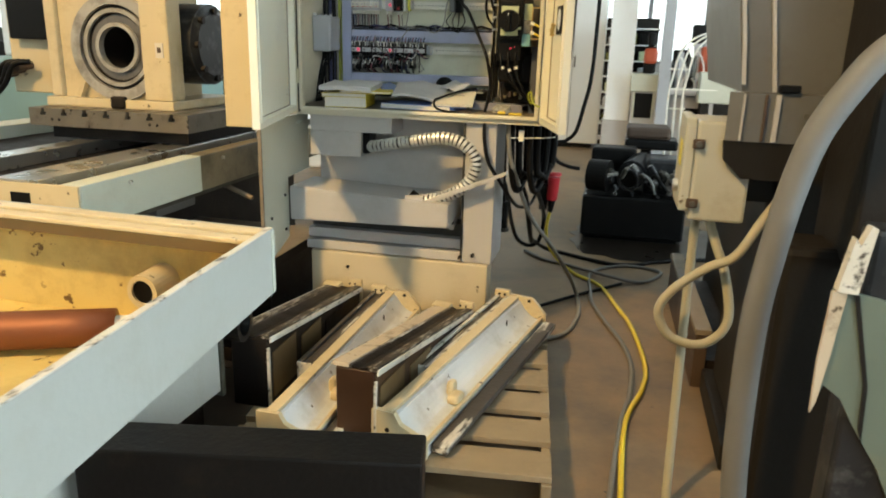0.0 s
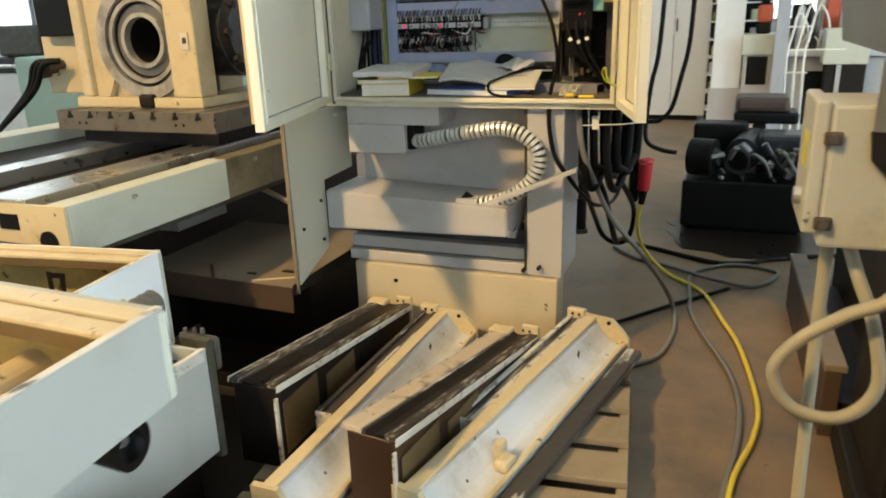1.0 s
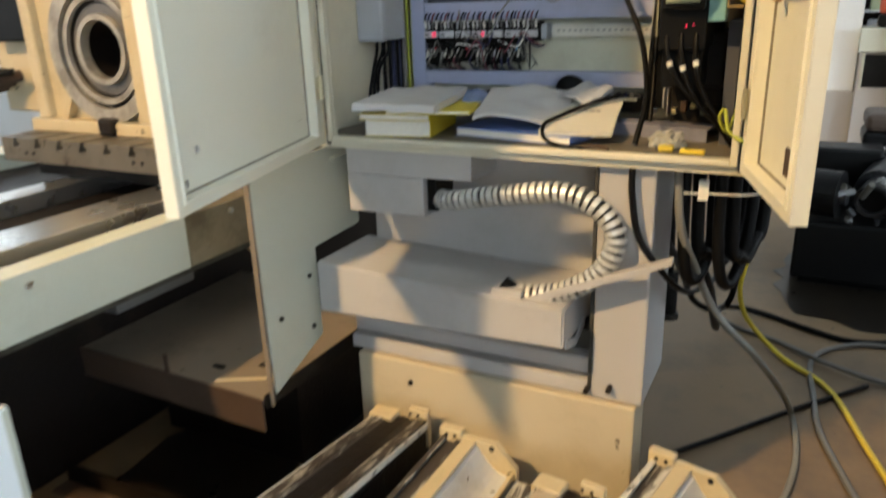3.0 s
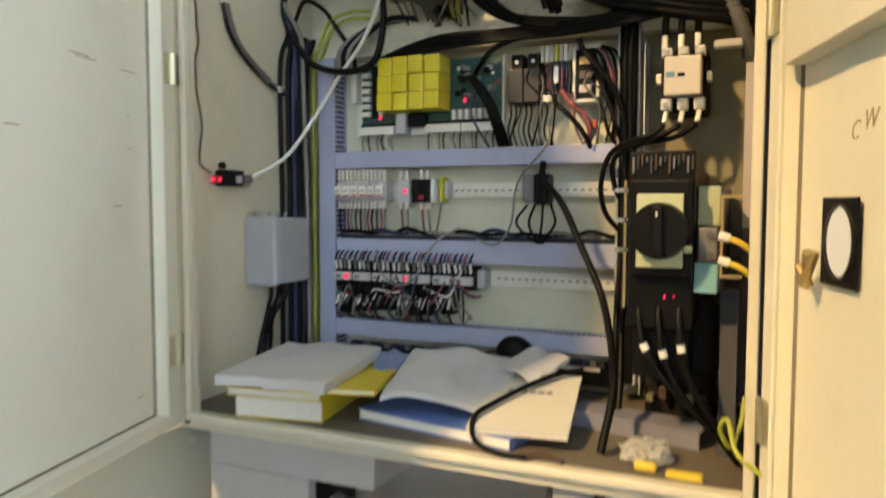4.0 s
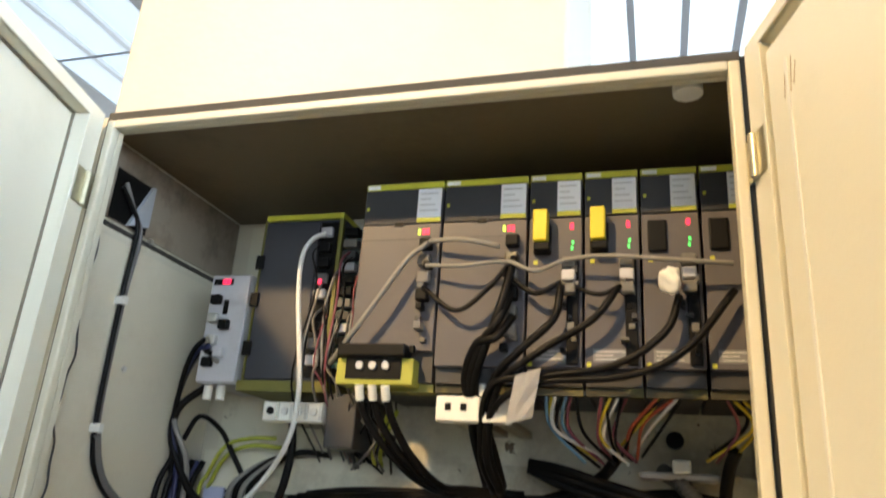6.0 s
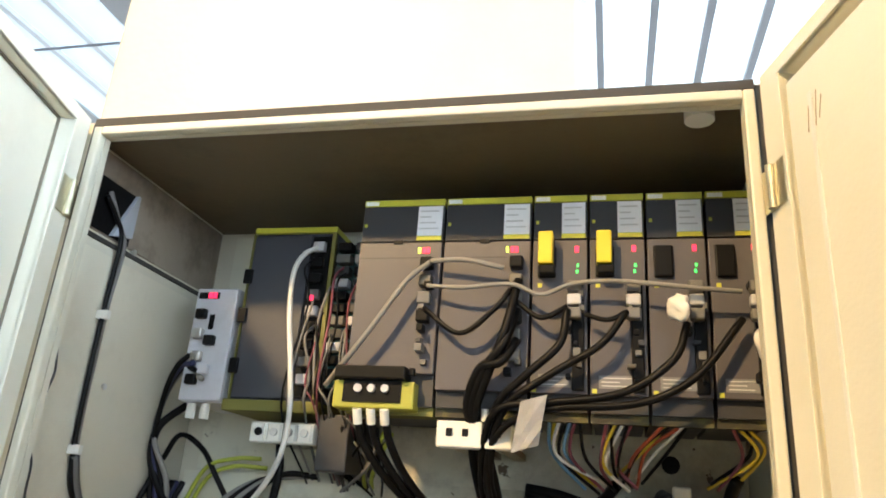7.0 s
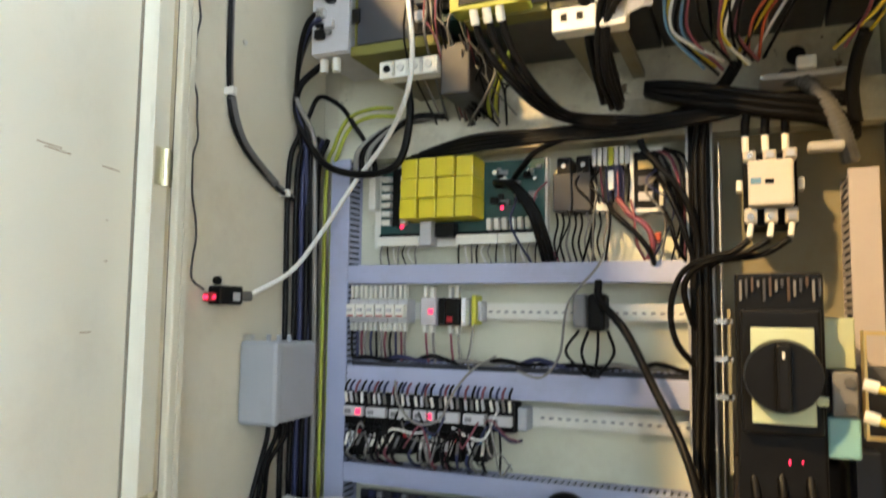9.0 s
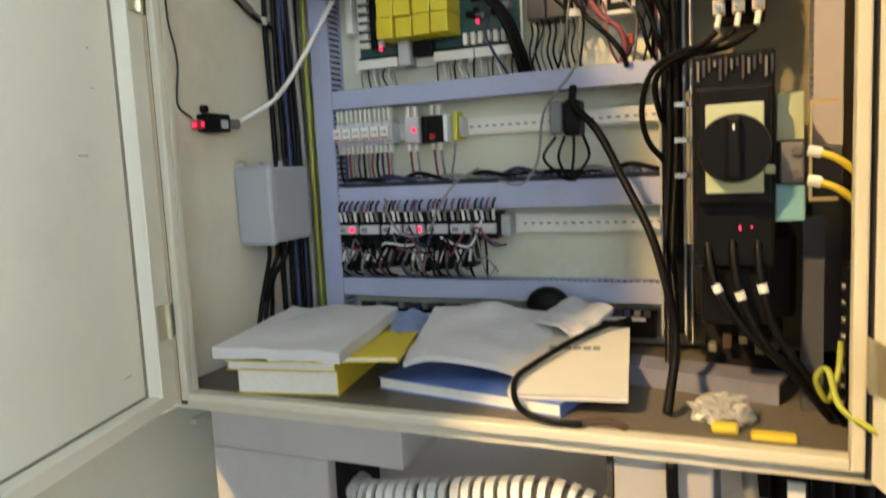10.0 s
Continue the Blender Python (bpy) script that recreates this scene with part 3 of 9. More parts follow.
def cabinet_door(hinge, tip, inner, hinges, label):
    """inner is +1 where the door's inside lies along its local y, -1 where it lies against it."""
    m, w = door_axes(hinge, tip)
    z0, z1 = 1.055, 2.50
    s = inner
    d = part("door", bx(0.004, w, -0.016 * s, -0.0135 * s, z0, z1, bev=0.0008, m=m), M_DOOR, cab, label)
    bm = bmesh.new()
    for b in ((0.004, 0.007, z0, z1), (w - 0.003, w, z0, z1), (0.007, w - 0.003, z0, z0 + 0.003), (0.007, w - 0.003, z1 - 0.003, z1)):
        box(bm, b[0], b[1], -0.0134 * s, 0.010 * s, b[2], b[3], m=m)
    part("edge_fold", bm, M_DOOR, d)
    bm = bmesh.new()
    f, fh = 0.028, 0.058
    for b in ((0.004, fh, z0, z1), (w - f, w, z0, z1), (fh, w - f, z0, z0 + f), (fh, w - f, z1 - f, z1)):
        box(bm, b[0], b[1], 0.0105 * s, 0.013 * s, b[2], b[3], m=m)
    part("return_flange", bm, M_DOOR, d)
    bm = bmesh.new()
    r = 0.007
    for b in ((fh - r, fh, z0 + f, z1 - f), (w - f, w - f + r, z0 + f, z1 - f), (fh - r, w - f + r, z0 + f - r, z0 + f), (fh - r, w - f + r, z1 - f, z1 - f + r)):
        box(bm, b[0], b[1], -0.0132 * s, 0.0175 * s, b[2], b[3], bev=0.001, m=m)
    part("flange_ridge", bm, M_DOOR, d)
    bm = bmesh.new()
    g = 0.003
    for b in ((fh + 0.0005, fh + g, z0 + f, z1 - f), (w - f - g, w - f - 0.0005, z0 + f, z1 - f), (fh + g, w - f - g, z0 + f + 0.0005, z0 + f + g), (fh + g, w - f - g, z1 - f - g, z1 - f - 0.0005)):
        box(bm, b[0], b[1], -0.0134 * s, -0.009 * s, b[2], b[3], m=m)
    part("seal_strip", bm, M_SEAL, d, "grey-brown seal along the flange")
    for hz in hinges:
        bm = bx(0.004, 0.050, 0.0132 * s, 0.0165 * s, hz - 0.031, hz + 0.031, bev=0.001, m=m)
        rod(bm, m @ Vector((0.018, 0.0185 * s, hz - 0.031)), m @ Vector((0.018, 0.0185 * s, hz + 0.031)), 0.0062, 14)
        box(bm, -0.016, 0.012, 0.0140 * s, 0.0168 * s, hz - 0.031, hz + 0.031, bev=0.001, m=m)
        part("hinge", bm, M_HINGE, d, "bright yellowish steel hinge")
    return d, m, w


ldoor, LM, LW = cabinet_door((-1.238, 2.888), (-1.044, 2.151), 1, (1.209, 1.771, 2.346), "wide open door, plain beige inside")
rdoor, RM, RW = cabinet_door((-0.122, 2.888), (-0.008, 2.495), -1, (1.20, 1.765, 2.323), "narrow open door with a document pocket")
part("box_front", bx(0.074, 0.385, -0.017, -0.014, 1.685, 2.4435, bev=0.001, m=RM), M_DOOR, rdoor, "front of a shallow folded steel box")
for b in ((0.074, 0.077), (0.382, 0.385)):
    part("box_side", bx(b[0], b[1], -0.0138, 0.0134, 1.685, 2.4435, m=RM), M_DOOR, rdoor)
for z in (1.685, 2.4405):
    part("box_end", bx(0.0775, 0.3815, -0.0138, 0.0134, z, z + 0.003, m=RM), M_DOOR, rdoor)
part("paper", bx(0.300, 0.378, -0.0185, -0.0172, 1.705, 1.95, m=RM), M_PAPER, rdoor, "white paper sheet stuck on the door box")
part("stiffener", bx(0.120, 0.127, -0.0195, -0.0172, 1.88, 2.40, bev=0.001, m=RM), M_WHITEP, rdoor)
part("bezel", bx(0.156, 0.255, 0.0052, 0.0078, 1.411, 1.513, bev=0.001, m=RM), M_BLACK, rdoor, "square black bezel")
part("bezel_neck", bx(0.172, 0.228, 0.0079, 0.0134, 1.42, 1.504, m=RM), M_BLACK, rdoor)
bm = cyl((0, 0, 0), (0, -0.0022, 0), 0.036, 32, 0.034)
bm.transform(RM @ pose(0.2125, 0.0051, 1.4625) @ Matrix.Diagonal((1.0, 1, 1.12, 1)))
part("dial", bm, M_DIAL, rdoor, "round frosted white window in the bezel")
bm = ring((0, 0, 0), (0, -1, 0), 0.0362, 0.0385, 0.0032, 32)
bm.transform(RM @ pose(0.2110, 0.0051, 1.4625) @ Matrix.Diagonal((1.04, 1, 1.12, 1)))
part("dial_rim", bm, M_OILW, rdoor)
bm = bmesh.new()
for a, b in (((0.14, 1.42), (0.163, 1.448)), ((0.163, 1.448), (0.15, 1.405)), ((0.15, 1.405), (0.135, 1.43))):
    rod(bm, RM @ Vector((a[0], -0.004, a[1])), RM @ Vector((b[0], -0.012, b[1])), 0.006, 8)
part("latch_spring", bm, M_BRASS, rdoor)
part("plate", bx(0.25, 0.345, 0.0095, 0.0132, 1.105, 1.155, m=RM), M_RUST, rdoor, "small rusty brown plate")
for k, (ch, u, z) in enumerate((("C", 0.2107, 1.5755), ("W", 0.2420, 1.5840))):
    cu = bpy.data.curves.new("letter", "FONT")
    cu.body, cu.size, cu.extrude, cu.shear, cu.offset = ch, 0.031, 0.0004, 0.3, -0.0006
    tx = new("letter", cu)
    me = bpy.data.meshes.new_from_object(tx)
    bpy.data.objects.remove(tx)
    b2 = bmesh.new()
    b2.from_mesh(me)
    b2.transform(RM @ Matrix.Translation((u, 0.0125, z)) @ pose(0, 0, 0, 90, 0, 0))
    part("handwriting", b2, M_PENCIL, rdoor, "handwritten marker letter")
bm = bmesh.new()
for i in range(4):
    rod(bm, RM @ Vector((0.112 + 0.008 * i, -0.0172, 2.352 + 0.006 * (i % 2))), RM @ Vector((0.117 + 0.009 * i, -0.0172, 2.385 + 0.006 * (i % 3))), 0.0007, 5)
part("scribble", bm, M_PENCIL, rdoor, "faint marker scribble")
for u, z, l in ((0.215, 1.7495, 0.055), (0.235, 1.7535, 0.05), (0.099, 1.7480, 0.045), (0.119, 1.606, 0.007), (0.122, 1.668, 0.006), (0.095, 1.133, 0.022), (0.30, 2.10, 0.05), (0.36, 2.085, 0.03), (0.22, 1.98, 0.02), (0.40, 1.62, 0.03), (0.15, 1.50, 0.025), (0.52, 1.85, 0.02)):
    part("scuff", bx(u, u + l, -0.0134, -0.0130, z, z + 0.0018, m=LM), M_PENCIL, ldoor, "grey scuff on the paint")
part("lock_tab", bx(LW - 0.06, LW - 0.045, -0.0134, 0.005, 1.10, 1.115, bev=0.002, m=LM), M_STEEL, ldoor)
for u, z in ((LW - 0.13, 1.16), (LW - 0.12, 1.9)):
    bm = cyl(LM @ Vector((u, -0.0134, z)), LM @ Vector((u, -0.009, z)), 0.007, 10)
    part("stud", bm, M_STEEL, ldoor)

# cooling unit on the roof of the cabinet
cool = thing("cooling_unit", (-0.82, 3.1, CZ1), "cream steel cooling unit standing on the cabinet", "cooling unit")
part("housing", bx(-1.25, -0.386, 2.93, 3.40, CZ1, CZ1 + 0.62, bev=0.006), M_OFFWHITE, cool)
part("top_seam", bx(-1.247, -0.389, 2.927, 2.9305, CZ1 + 0.5, CZ1 + 0.504), M_GASKET, cool)

# mounting plates inside
part("mounting_plate", bx(-1.195, -0.385, 3.392, 3.404, 1.09, 1.90), M_MOUNT, cab, "pale painted mounting plate")
part("mounting_plate", bx(-0.384, -0.104, 3.385, 3.397, 1.09, 1.90), M_ZINC, cab, "dusty yellow mounting plate")
part("upper_mounting_plate", bx(-1.195, -0.104, 3.382, 3.394, 1.945, 2.47), M_MOUNTUP, cab, "oil-stained upper mounting plate")
part("cross_channel", prism([(3.394, 1.868), (3.338, 1.868), (3.338, 1.944), (3.394, 1.944), (3.394, 1.94), (3.343, 1.94), (3.343, 1.873), (3.394, 1.873)], "x", -1.195, -0.104), M_MOUNTUP, cab, "bent steel cross channel")
part("side_panel", bx(-1.249, -1.2455, 2.96, 3.40, 1.09, 2.30), M_SIDE, cab)
# darker panel paints in the dimness of the upper inside corner
part("upper_side_panel", bx(-1.249, -1.2465, 2.925, 3.40, 2.332, 2.485), M_SIDEUP, cab, "upper side wall, darker brown for the shade in the corner")


def duct(x0, x1, y0, z0, z1, along, material, label, gap=0.0, y1=3.391):
    """A slotted cable duct: base, fingers along both sides and a cover."""
    root = thing("cable_duct", ((x0 + x1) / 2, y1, z0), label, "cable duct", "cable ducts of the cabinet")
    part("base", bx(x0, x1, y1 - 0.004, y1, z0, z1), material, root)
    # solid fill in much darkened duct lavender, for the shade behind the fingers
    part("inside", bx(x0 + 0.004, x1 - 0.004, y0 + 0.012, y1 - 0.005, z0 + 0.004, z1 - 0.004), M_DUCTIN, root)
    bm = bmesh.new()
    n = int((x1 - x0 if along == "x" else z1 - z0) / 0.0125)
    for i in range(n):
        if along == "x":
            u = x0 + 0.003 + i * (x1 - x0 - 0.006) / n
            for z in (z0, z1 - 0.002):
                box(bm, u, u + 0.007, y0 + 0.007, y1 - 0.004, z, z + 0.002)
        else:
            u = z0 + 0.003 + i * (z1 - z0 - 0.006) / n
            for x in (x0, x1 - 0.002):
                box(bm, x, x + 0.002, y0 + 0.007, y1 - 0.004, u, u + 0.007)
    part("finger_comb", bm, material, root, kind="stuff")
    part("cover", bx(x0 - 0.001, x1 + 0.001, y0, y0 + 0.007, z0 - 0.0015 - gap, z1 + 0.0015 - gap, bev=0.0015), material, root)
    return root


DUCTL = "lavender-grey slotted plastic cable duct on the plate"
duct(-1.177, -1.132, 3.33, 1.10, 1.87, "z", M_DUCT, DUCTL)
duct(-1.129, -0.418, 3.33, 1.596, 1.634, "x", M_DUCT, DUCTL)
duct(-1.129, -0.418, 3.335, 1.382, 1.432, "x", M_DUCT, "lavender-grey duct whose cover hangs loose over the wires", gap=0.014)
duct(-1.129, -0.418, 3.33, 1.176, 1.214, "x", M_DUCT, DUCTL)
duct(-0.174, -0.132, 3.262, 1.462, 1.772, "z", M_PINK, "beige slotted cable duct at the side wall", y1=3.384)
duct(-0.174, -0.132, 3.262, 1.12, 1.458, "z", M_SLATE, "slate-grey slotted cable duct at the side wall", y1=3.384)
part("bar", bx(-0.421, -0.384, 3.325, 3.384, 1.12, 1.90), M_BLACK, cab, "black upright rail")
for x in (-0.4255, -0.3835):
    part("bar_edge", bx(x, x + 0.004, 3.321, 3.384, 1.12, 1.90), M_JBOX, cab)

# ---- the lower body under the cabinet ----
ped = thing("machine_pedestal", (-0.75, 3.2, 0), "grey-beige machine pedestal carrying the electrical cabinet", "machine pedestal")
part("body", bx(-1.21, -0.462, 3.10, 3.62, 0.40, 1.039, bev=0.004), M_PED, ped)
part("column", bx(-0.452, -0.315, 2.93, 3.20, 0.40, 1.039, bev=0.005), M_PED, ped)
part("groove", bx(-0.4610, -0.4525, 2.9285, 3.099, 0.42, 1.03), M_GASKET, ped)
# cream plinth colour also carries the warm lamplight that falls on it
part("plinth", bx(-1.185, -0.328, 2.911, 3.03, 0.0, 0.398, bev=0.006), M_PLINTH, ped, "cream plinth with the lamp's warm light in its paint")
part("footing", bx(-1.185, -0.62, 3.031, 3.62, 0.0, 0.398), M_PED, ped)
part("ledge", bx(-1.215, -0.453, 2.93, 3.099, 0.402, 0.445, bev=0.004), M_PED, ped)
part("slot_cover", bx(-1.215, -0.462, 2.955, 3.099, 0.452, 0.50, bev=0.004), M_PED, ped)
part("slot", bx(-1.21, -0.47, 3.0, 3.099, 0.5005, 0.560), M_GASKET, ped)
bm = prism([(-1.245, 0.563), (-0.498, 0.580), (-0.498, 0.688), (-1.245, 0.719)], "y", 2.82, 3.099)
bmesh.ops.bevel(bm, geom=bm.edges[:], offset=0.005, segments=2, affect="EDGES")
part("tray", bm, M_PED, ped, "box-shaped grey sheet-metal shelf")
part("tray_end", prism([(2.83, 0.578), (2.92, 0.55), (3.0, 0.575), (3.0, 0.60), (2.92, 0.572), (2.84, 0.60)], "x", -0.4975, -0.493), M_PED, ped)
hb = bx((-1.18, -0.79, 2.92, 3.099, 0.968, 1.039), (-1.18, -0.935, 2.92, 3.099, 0.855, 0.9675), bev=0.003)
part("hood", hb, M_PED, ped, "stepped grey hood under the cabinet")
part("hose_socket", bx(-0.934, -0.905, 2.94, 3.05, 0.87, 0.965, bev=0.004), M_BLACK, ped)
for x, z in ((-1.0, 0.33), (-0.40, 0.44), (-0.46, 0.425)):
    part("bolt", cyl((x, 2.905, z), (x, 2.93, z), 0.008, 8), M_IRON, ped)
part("flat_bar", prism([(-0.62, 0.665), (-0.255, 0.828), (-0.255, 0.842), (-0.62, 0.690)], "y", 2.855, 2.885), M_PED, ped, "pale slanting flat bar")
part("bar_foot", bx(-0.70, -0.62, 2.84, 2.90, 0.690, 0.712), M_PED, ped)

# sheet guard beside the pedestal
guard = thing("sheet_guard", (-1.265, 2.8, 0.39), "pale green-grey sheet-metal guard notched at its edge", "sheet guard")
part("sheet", prism([(2.595, 1.032), (3.08, 1.032), (3.08, 0.765), (2.842, 0.755), (2.842, 0.478), (2.612, 0.39)], "x", -1.268, -1.2605), M_LEAD, guard)
part("rusty_edge", bx(-1.274, -1.2595, 2.590, 2.598, 0.36, 1.03), M_DUSTY, guard)
part("bracket", bx(-1.2605, -1.2455, 2.95, 3.08, 0.99, 1.0), M_LEAD, guard)
for y, z in ((2.80, 0.68), (2.80, 0.52), (2.66, 0.60)):
    part("bolt", cyl((-1.2605, y, z), (-1.254, y, z), 0.007, 8), M_IRON, guard)

# ribbed metal conduit in a loop
HP = [(-0.915, 2.98, 0.900), (-0.85, 2.93, 0.912), (-0.66, 2.91, 0.950), (-0.53, 2.905, 0.966), (-0.44, 2.90, 0.935), (-0.395, 2.895, 0.868), (-0.43, 2.89, 0.775), (-0.53, 2.885, 0.708), (-0.66, 2.88, 0.683)]
con = thing("metal_conduit", (-0.66, 2.88, 0.695), "silvery ribbed flexible metal conduit in a loop", "conduit")
part("core", sweep(bmesh.new(), HP, 0.0215, 12, 8), M_GASKET, con, smooth=True)
line = spline(HP, 40)
length = [0.0]
for a, b in zip(line, line[1:]):
    length.append(length[-1] + (b - a).length)
bm = bmesh.new()
s = 0.01
while s < length[-1] - 0.02:
    i = max(k for k in range(len(length)) if length[k] <= s)
    j = max(k for k in range(len(length)) if length[k] <= s + 0.0125)
    a, b = line[i], line[min(j, len(line) - 1)]
    if (b - a).length > 0.003:
        rod(bm, a, b, 0.0275, 14)
    s += 0.0200
part("winding", bm, M_RIBS, con, "bright steel rings", kind="stuff", smooth=False)
part("end_sleeve", cyl((-0.655, 2.88, 0.682), (-0.69, 2.88, 0.705), 0.031, 14), M_BLACK, con)

# black supply cables hanging under the cabinet
SUPPLY = "supply cables under the cabinet"
for i in range(5):
    x = -0.258 + 0.027 * i
    y = 2.99 + 0.045 * (i % 3)
    low = 0.735 + 0.028 * ((i * 2) % 3)
    r = (0.015, 0.017, 0.014)[i % 3]
    cable("supply_cable", [(x, y, 1.038), (x + 0.002, y, 0.93), (x + 0.008, y, 0.82), (x + 0.020, y + 0.02, low + 0.015), (x + 0.036, y + 0.05, low), (x + 0.052, y + 0.09, low + 0.04), (x + 0.062, y + 0.11, 0.85), (x + 0.066, y + 0.12, 0.95), (x + 0.066, y + 0.12, 1.038)],
          r, M_CABLE, "thick black supply cable hanging in a loop", seg=8, group=SUPPLY)
cable("cable_tie", [(-0.275, 2.962, 0.975), (-0.2, 2.956, 0.980), (-0.12, 2.956, 0.984), (-0.07, 3.0, 0.985)], 0.0022, M_WHITECAB, "white cable tie round the black cables", category="cable tie")
solid("cable_tag", bx(-0.222, -0.200, 2.948, 2.955, 0.965, 1.012), M_WHITEP, "small white tag on the cable bundle", "cable tag")
cable("supply_cable", [(-0.368, 2.913, 1.038), (-0.365, 2.91, 0.97), (-0.344, 2.908, 0.873), (-0.300, 2.925, 0.800), (-0.265, 3.05, 0.70), (-0.25, 3.3, 0.60), (-0.215, 3.55, 0.57), (-0.19, 3.6, 0.70), (-0.20, 3.3, 1.038)], 0.0085, M_CABLE, "thin black cable sagging across the pedestal column", group=SUPPLY)
cable("supply_cable", [(-0.245, 3.08, 1.038), (-0.23, 3.10, 0.80), (-0.20, 3.18, 0.66), (-0.21, 3.6, 0.36), (-0.245, 4.1, 0.22), (-0.20, 4.55, 0.05), (-0.078, 4.60, 0.014), (0.10, 4.50, 0.014), (0.259, 4.444, 0.014), (0.42, 4.50, 0.014), (0.563, 4.614, 0.014), (1.3, 4.95, 0.014)], 0.013, M_CABLE, "black cable running from the cabinet to the floor", group=SUPPLY)
cable("supply_cable", [(-0.327, 3.19, 0.78), (-0.34, 3.5, 0.62), (-0.38, 4.05, 0.34), (-0.36, 4.22, 0.19), (-0.29, 4.27, 0.14), (-0.225, 4.25, 0.19), (-0.20, 4.18, 0.36), (-0.20, 3.7, 0.60), (-0.21, 3.25, 0.80), (-0.21, 3.15, 1.038)], 0.013, M_CABLE, "black cable looping low beside the pedestal", group=SUPPLY)
bp = thing("black_plug", (-0.345, 3.47, 0.43), "black rubber plug hanging beside the pedestal column", "plug")
part("body", cyl((-0.350, 3.47, 0.585), (-0.345, 3.47, 0.445), 0.026, 16, 0.022), M_BLACK, bp)
part("collar", cyl((-0.345, 3.47, 0.4445), (-0.344, 3.47, 0.425), 0.029, 16), M_GASKET, bp)
part("cord", sweep(bmesh.new(), [(-0.350, 3.47, 0.583), (-0.352, 3.46, 0.70), (-0.34, 3.36, 0.86), (-0.32, 3.25, 1.038)], 0.011, 8), M_CABLE, bp, smooth=True)
plug = thing("red_plug", (-0.165, 4.28, 0.43), "red and black industrial power plug hanging on its cable", "plug")
part("cap", cyl((-0.158, 4.275, 0.590), (-0.166, 4.285, 0.445), 0.036, 20, 0.033), M_RED, plug, "red plug collar")
part("rim", ring((-0.157, 4.274, 0.597), (-0.05, 0.06, 1.0), 0.030, 0.041, 0.018, 20), M_RED, plug, "red plug collar")
part("body", cyl((-0.212, 4.30, 0.545), (-0.222, 4.31, 0.375), 0.034, 16, 0.026), M_BLACK, plug)
part("gland", cyl((-0.166, 4.285, 0.4445), (-0.174, 4.285, 0.365), 0.024, 14, 0.016), M_BLACK, plug)
part("cord", sweep(bmesh.new(), [(-0.212, 4.30, 0.54), (-0.21, 4.25, 0.70), (-0.21, 3.9, 0.86), (-0.25, 3.4, 0.97), (-0.25, 3.2, 1.038)], 0.015, 8), M_CABLE, plug, smooth=True)
cable("grey_cable", [(-0.272, 2.965, 1.038), (-0.258, 2.962, 0.90), (-0.225, 3.03, 0.77), (-0.175, 3.2, 0.575), (-0.075, 3.4, 0.375), (0.012, 3.58, 0.175), (0.055, 3.70, 0.03), (0.075, 3.55, 0.012), (0.073, 3.38, 0.012), (0.035, 3.18, 0.012), (-0.065, 3.05, 0.012)], 0.0105, M_GREYCORD, "dusty grey power cord sagging to the floor", category="cable")
cable("extension_cable", [(0.29, 0.9, 0.014), (0.30, 1.6, 0.014), (0.312, 2.3, 0.014), (0.385, 2.65, 0.014), (0.404, 2.90, 0.014), (0.348, 3.35, 0.014), (0.278, 3.62, 0.014), (0.172, 3.97, 0.014), (0.009, 4.17, 0.014), (-0.10, 4.30, 0.05), (-0.165, 4.30, 0.14), (-0.188, 4.29, 0.25), (-0.174, 4.285, 0.364)], 0.0105, M_YELLOWCAB, "yellow extension cable snaking over the floor", step=10, category="cable")
cable("floor_cable", [(0.25, 0.9, 0.012), (0.262, 1.7, 0.012), (0.300, 2.33, 0.012), (0.333, 2.57, 0.012), (0.345, 2.85, 0.012), (0.305, 3.12, 0.012), (0.215, 3.40, 0.012), (0.145, 3.65, 0.012), (0.125, 3.86, 0.012), (0.115, 4.22, 0.012), (0.26, 4.41, 0.012), (0.42, 4.44, 0.012), (0.54, 4.35, 0.012), (0.413, 4.117, 0.012), (0.2, 4.137, 0.030), (-0.02, 4.33, 0.012), (-0.20, 4.42, 0.012), (-0.35, 4.6, 0.012)], 0.0105, M_HOSE, "dusty brown-grey cable lying in a loop on the floor", category="cable")
cable("floor_cable", [(-0.31, 3.30, 0.012), (-0.163, 3.485, 0.012), (0.053, 3.766, 0.012), (0.211, 3.953, 0.012), (0.30, 4.06, 0.012)], 0.009, M_CABLE, "thin black cable across the floor", category="cable")

# ---- pallet with the guideway castings ----
PM = Matrix.Translation((0.094, 1.70, 0)) @ pose(0, 0, 0, 0, 0, 6.4)
pal = thing("wooden_pallet", (-0.4, 2.3, 0), "grey weathered wooden pallet under the castings", "pallet")
for i in range(6):
    y0 = 0.01 + 0.198 * i
    part("slat", bx(-1.02, 0.0, y0, y0 + 0.142, 0.118, 0.14, bev=0.003, m=PM), M_WOOD, pal)
for x0, sw0 in ((-1.02, 0.10), (-0.56, 0.10), (-0.03, 0.03)):
    part("stringer", bx(x0, x0 + sw0, 0.0, 1.16, 0.022, 0.1175, bev=0.003, m=PM), M_WOOD, pal)
    part("bottom_board", bx(x0, x0 + sw0, 0.0, 1.16, 0.0, 0.0215, bev=0.003, m=PM), M_WOOD, pal)


def frame_axes(near, far):
    d = Vector(far) - Vector(near)
    yaw = math.atan2(-d.x, d.y)
    return Matrix.Translation(near) @ Matrix.Rotation(yaw, 4, "Z"), d.length


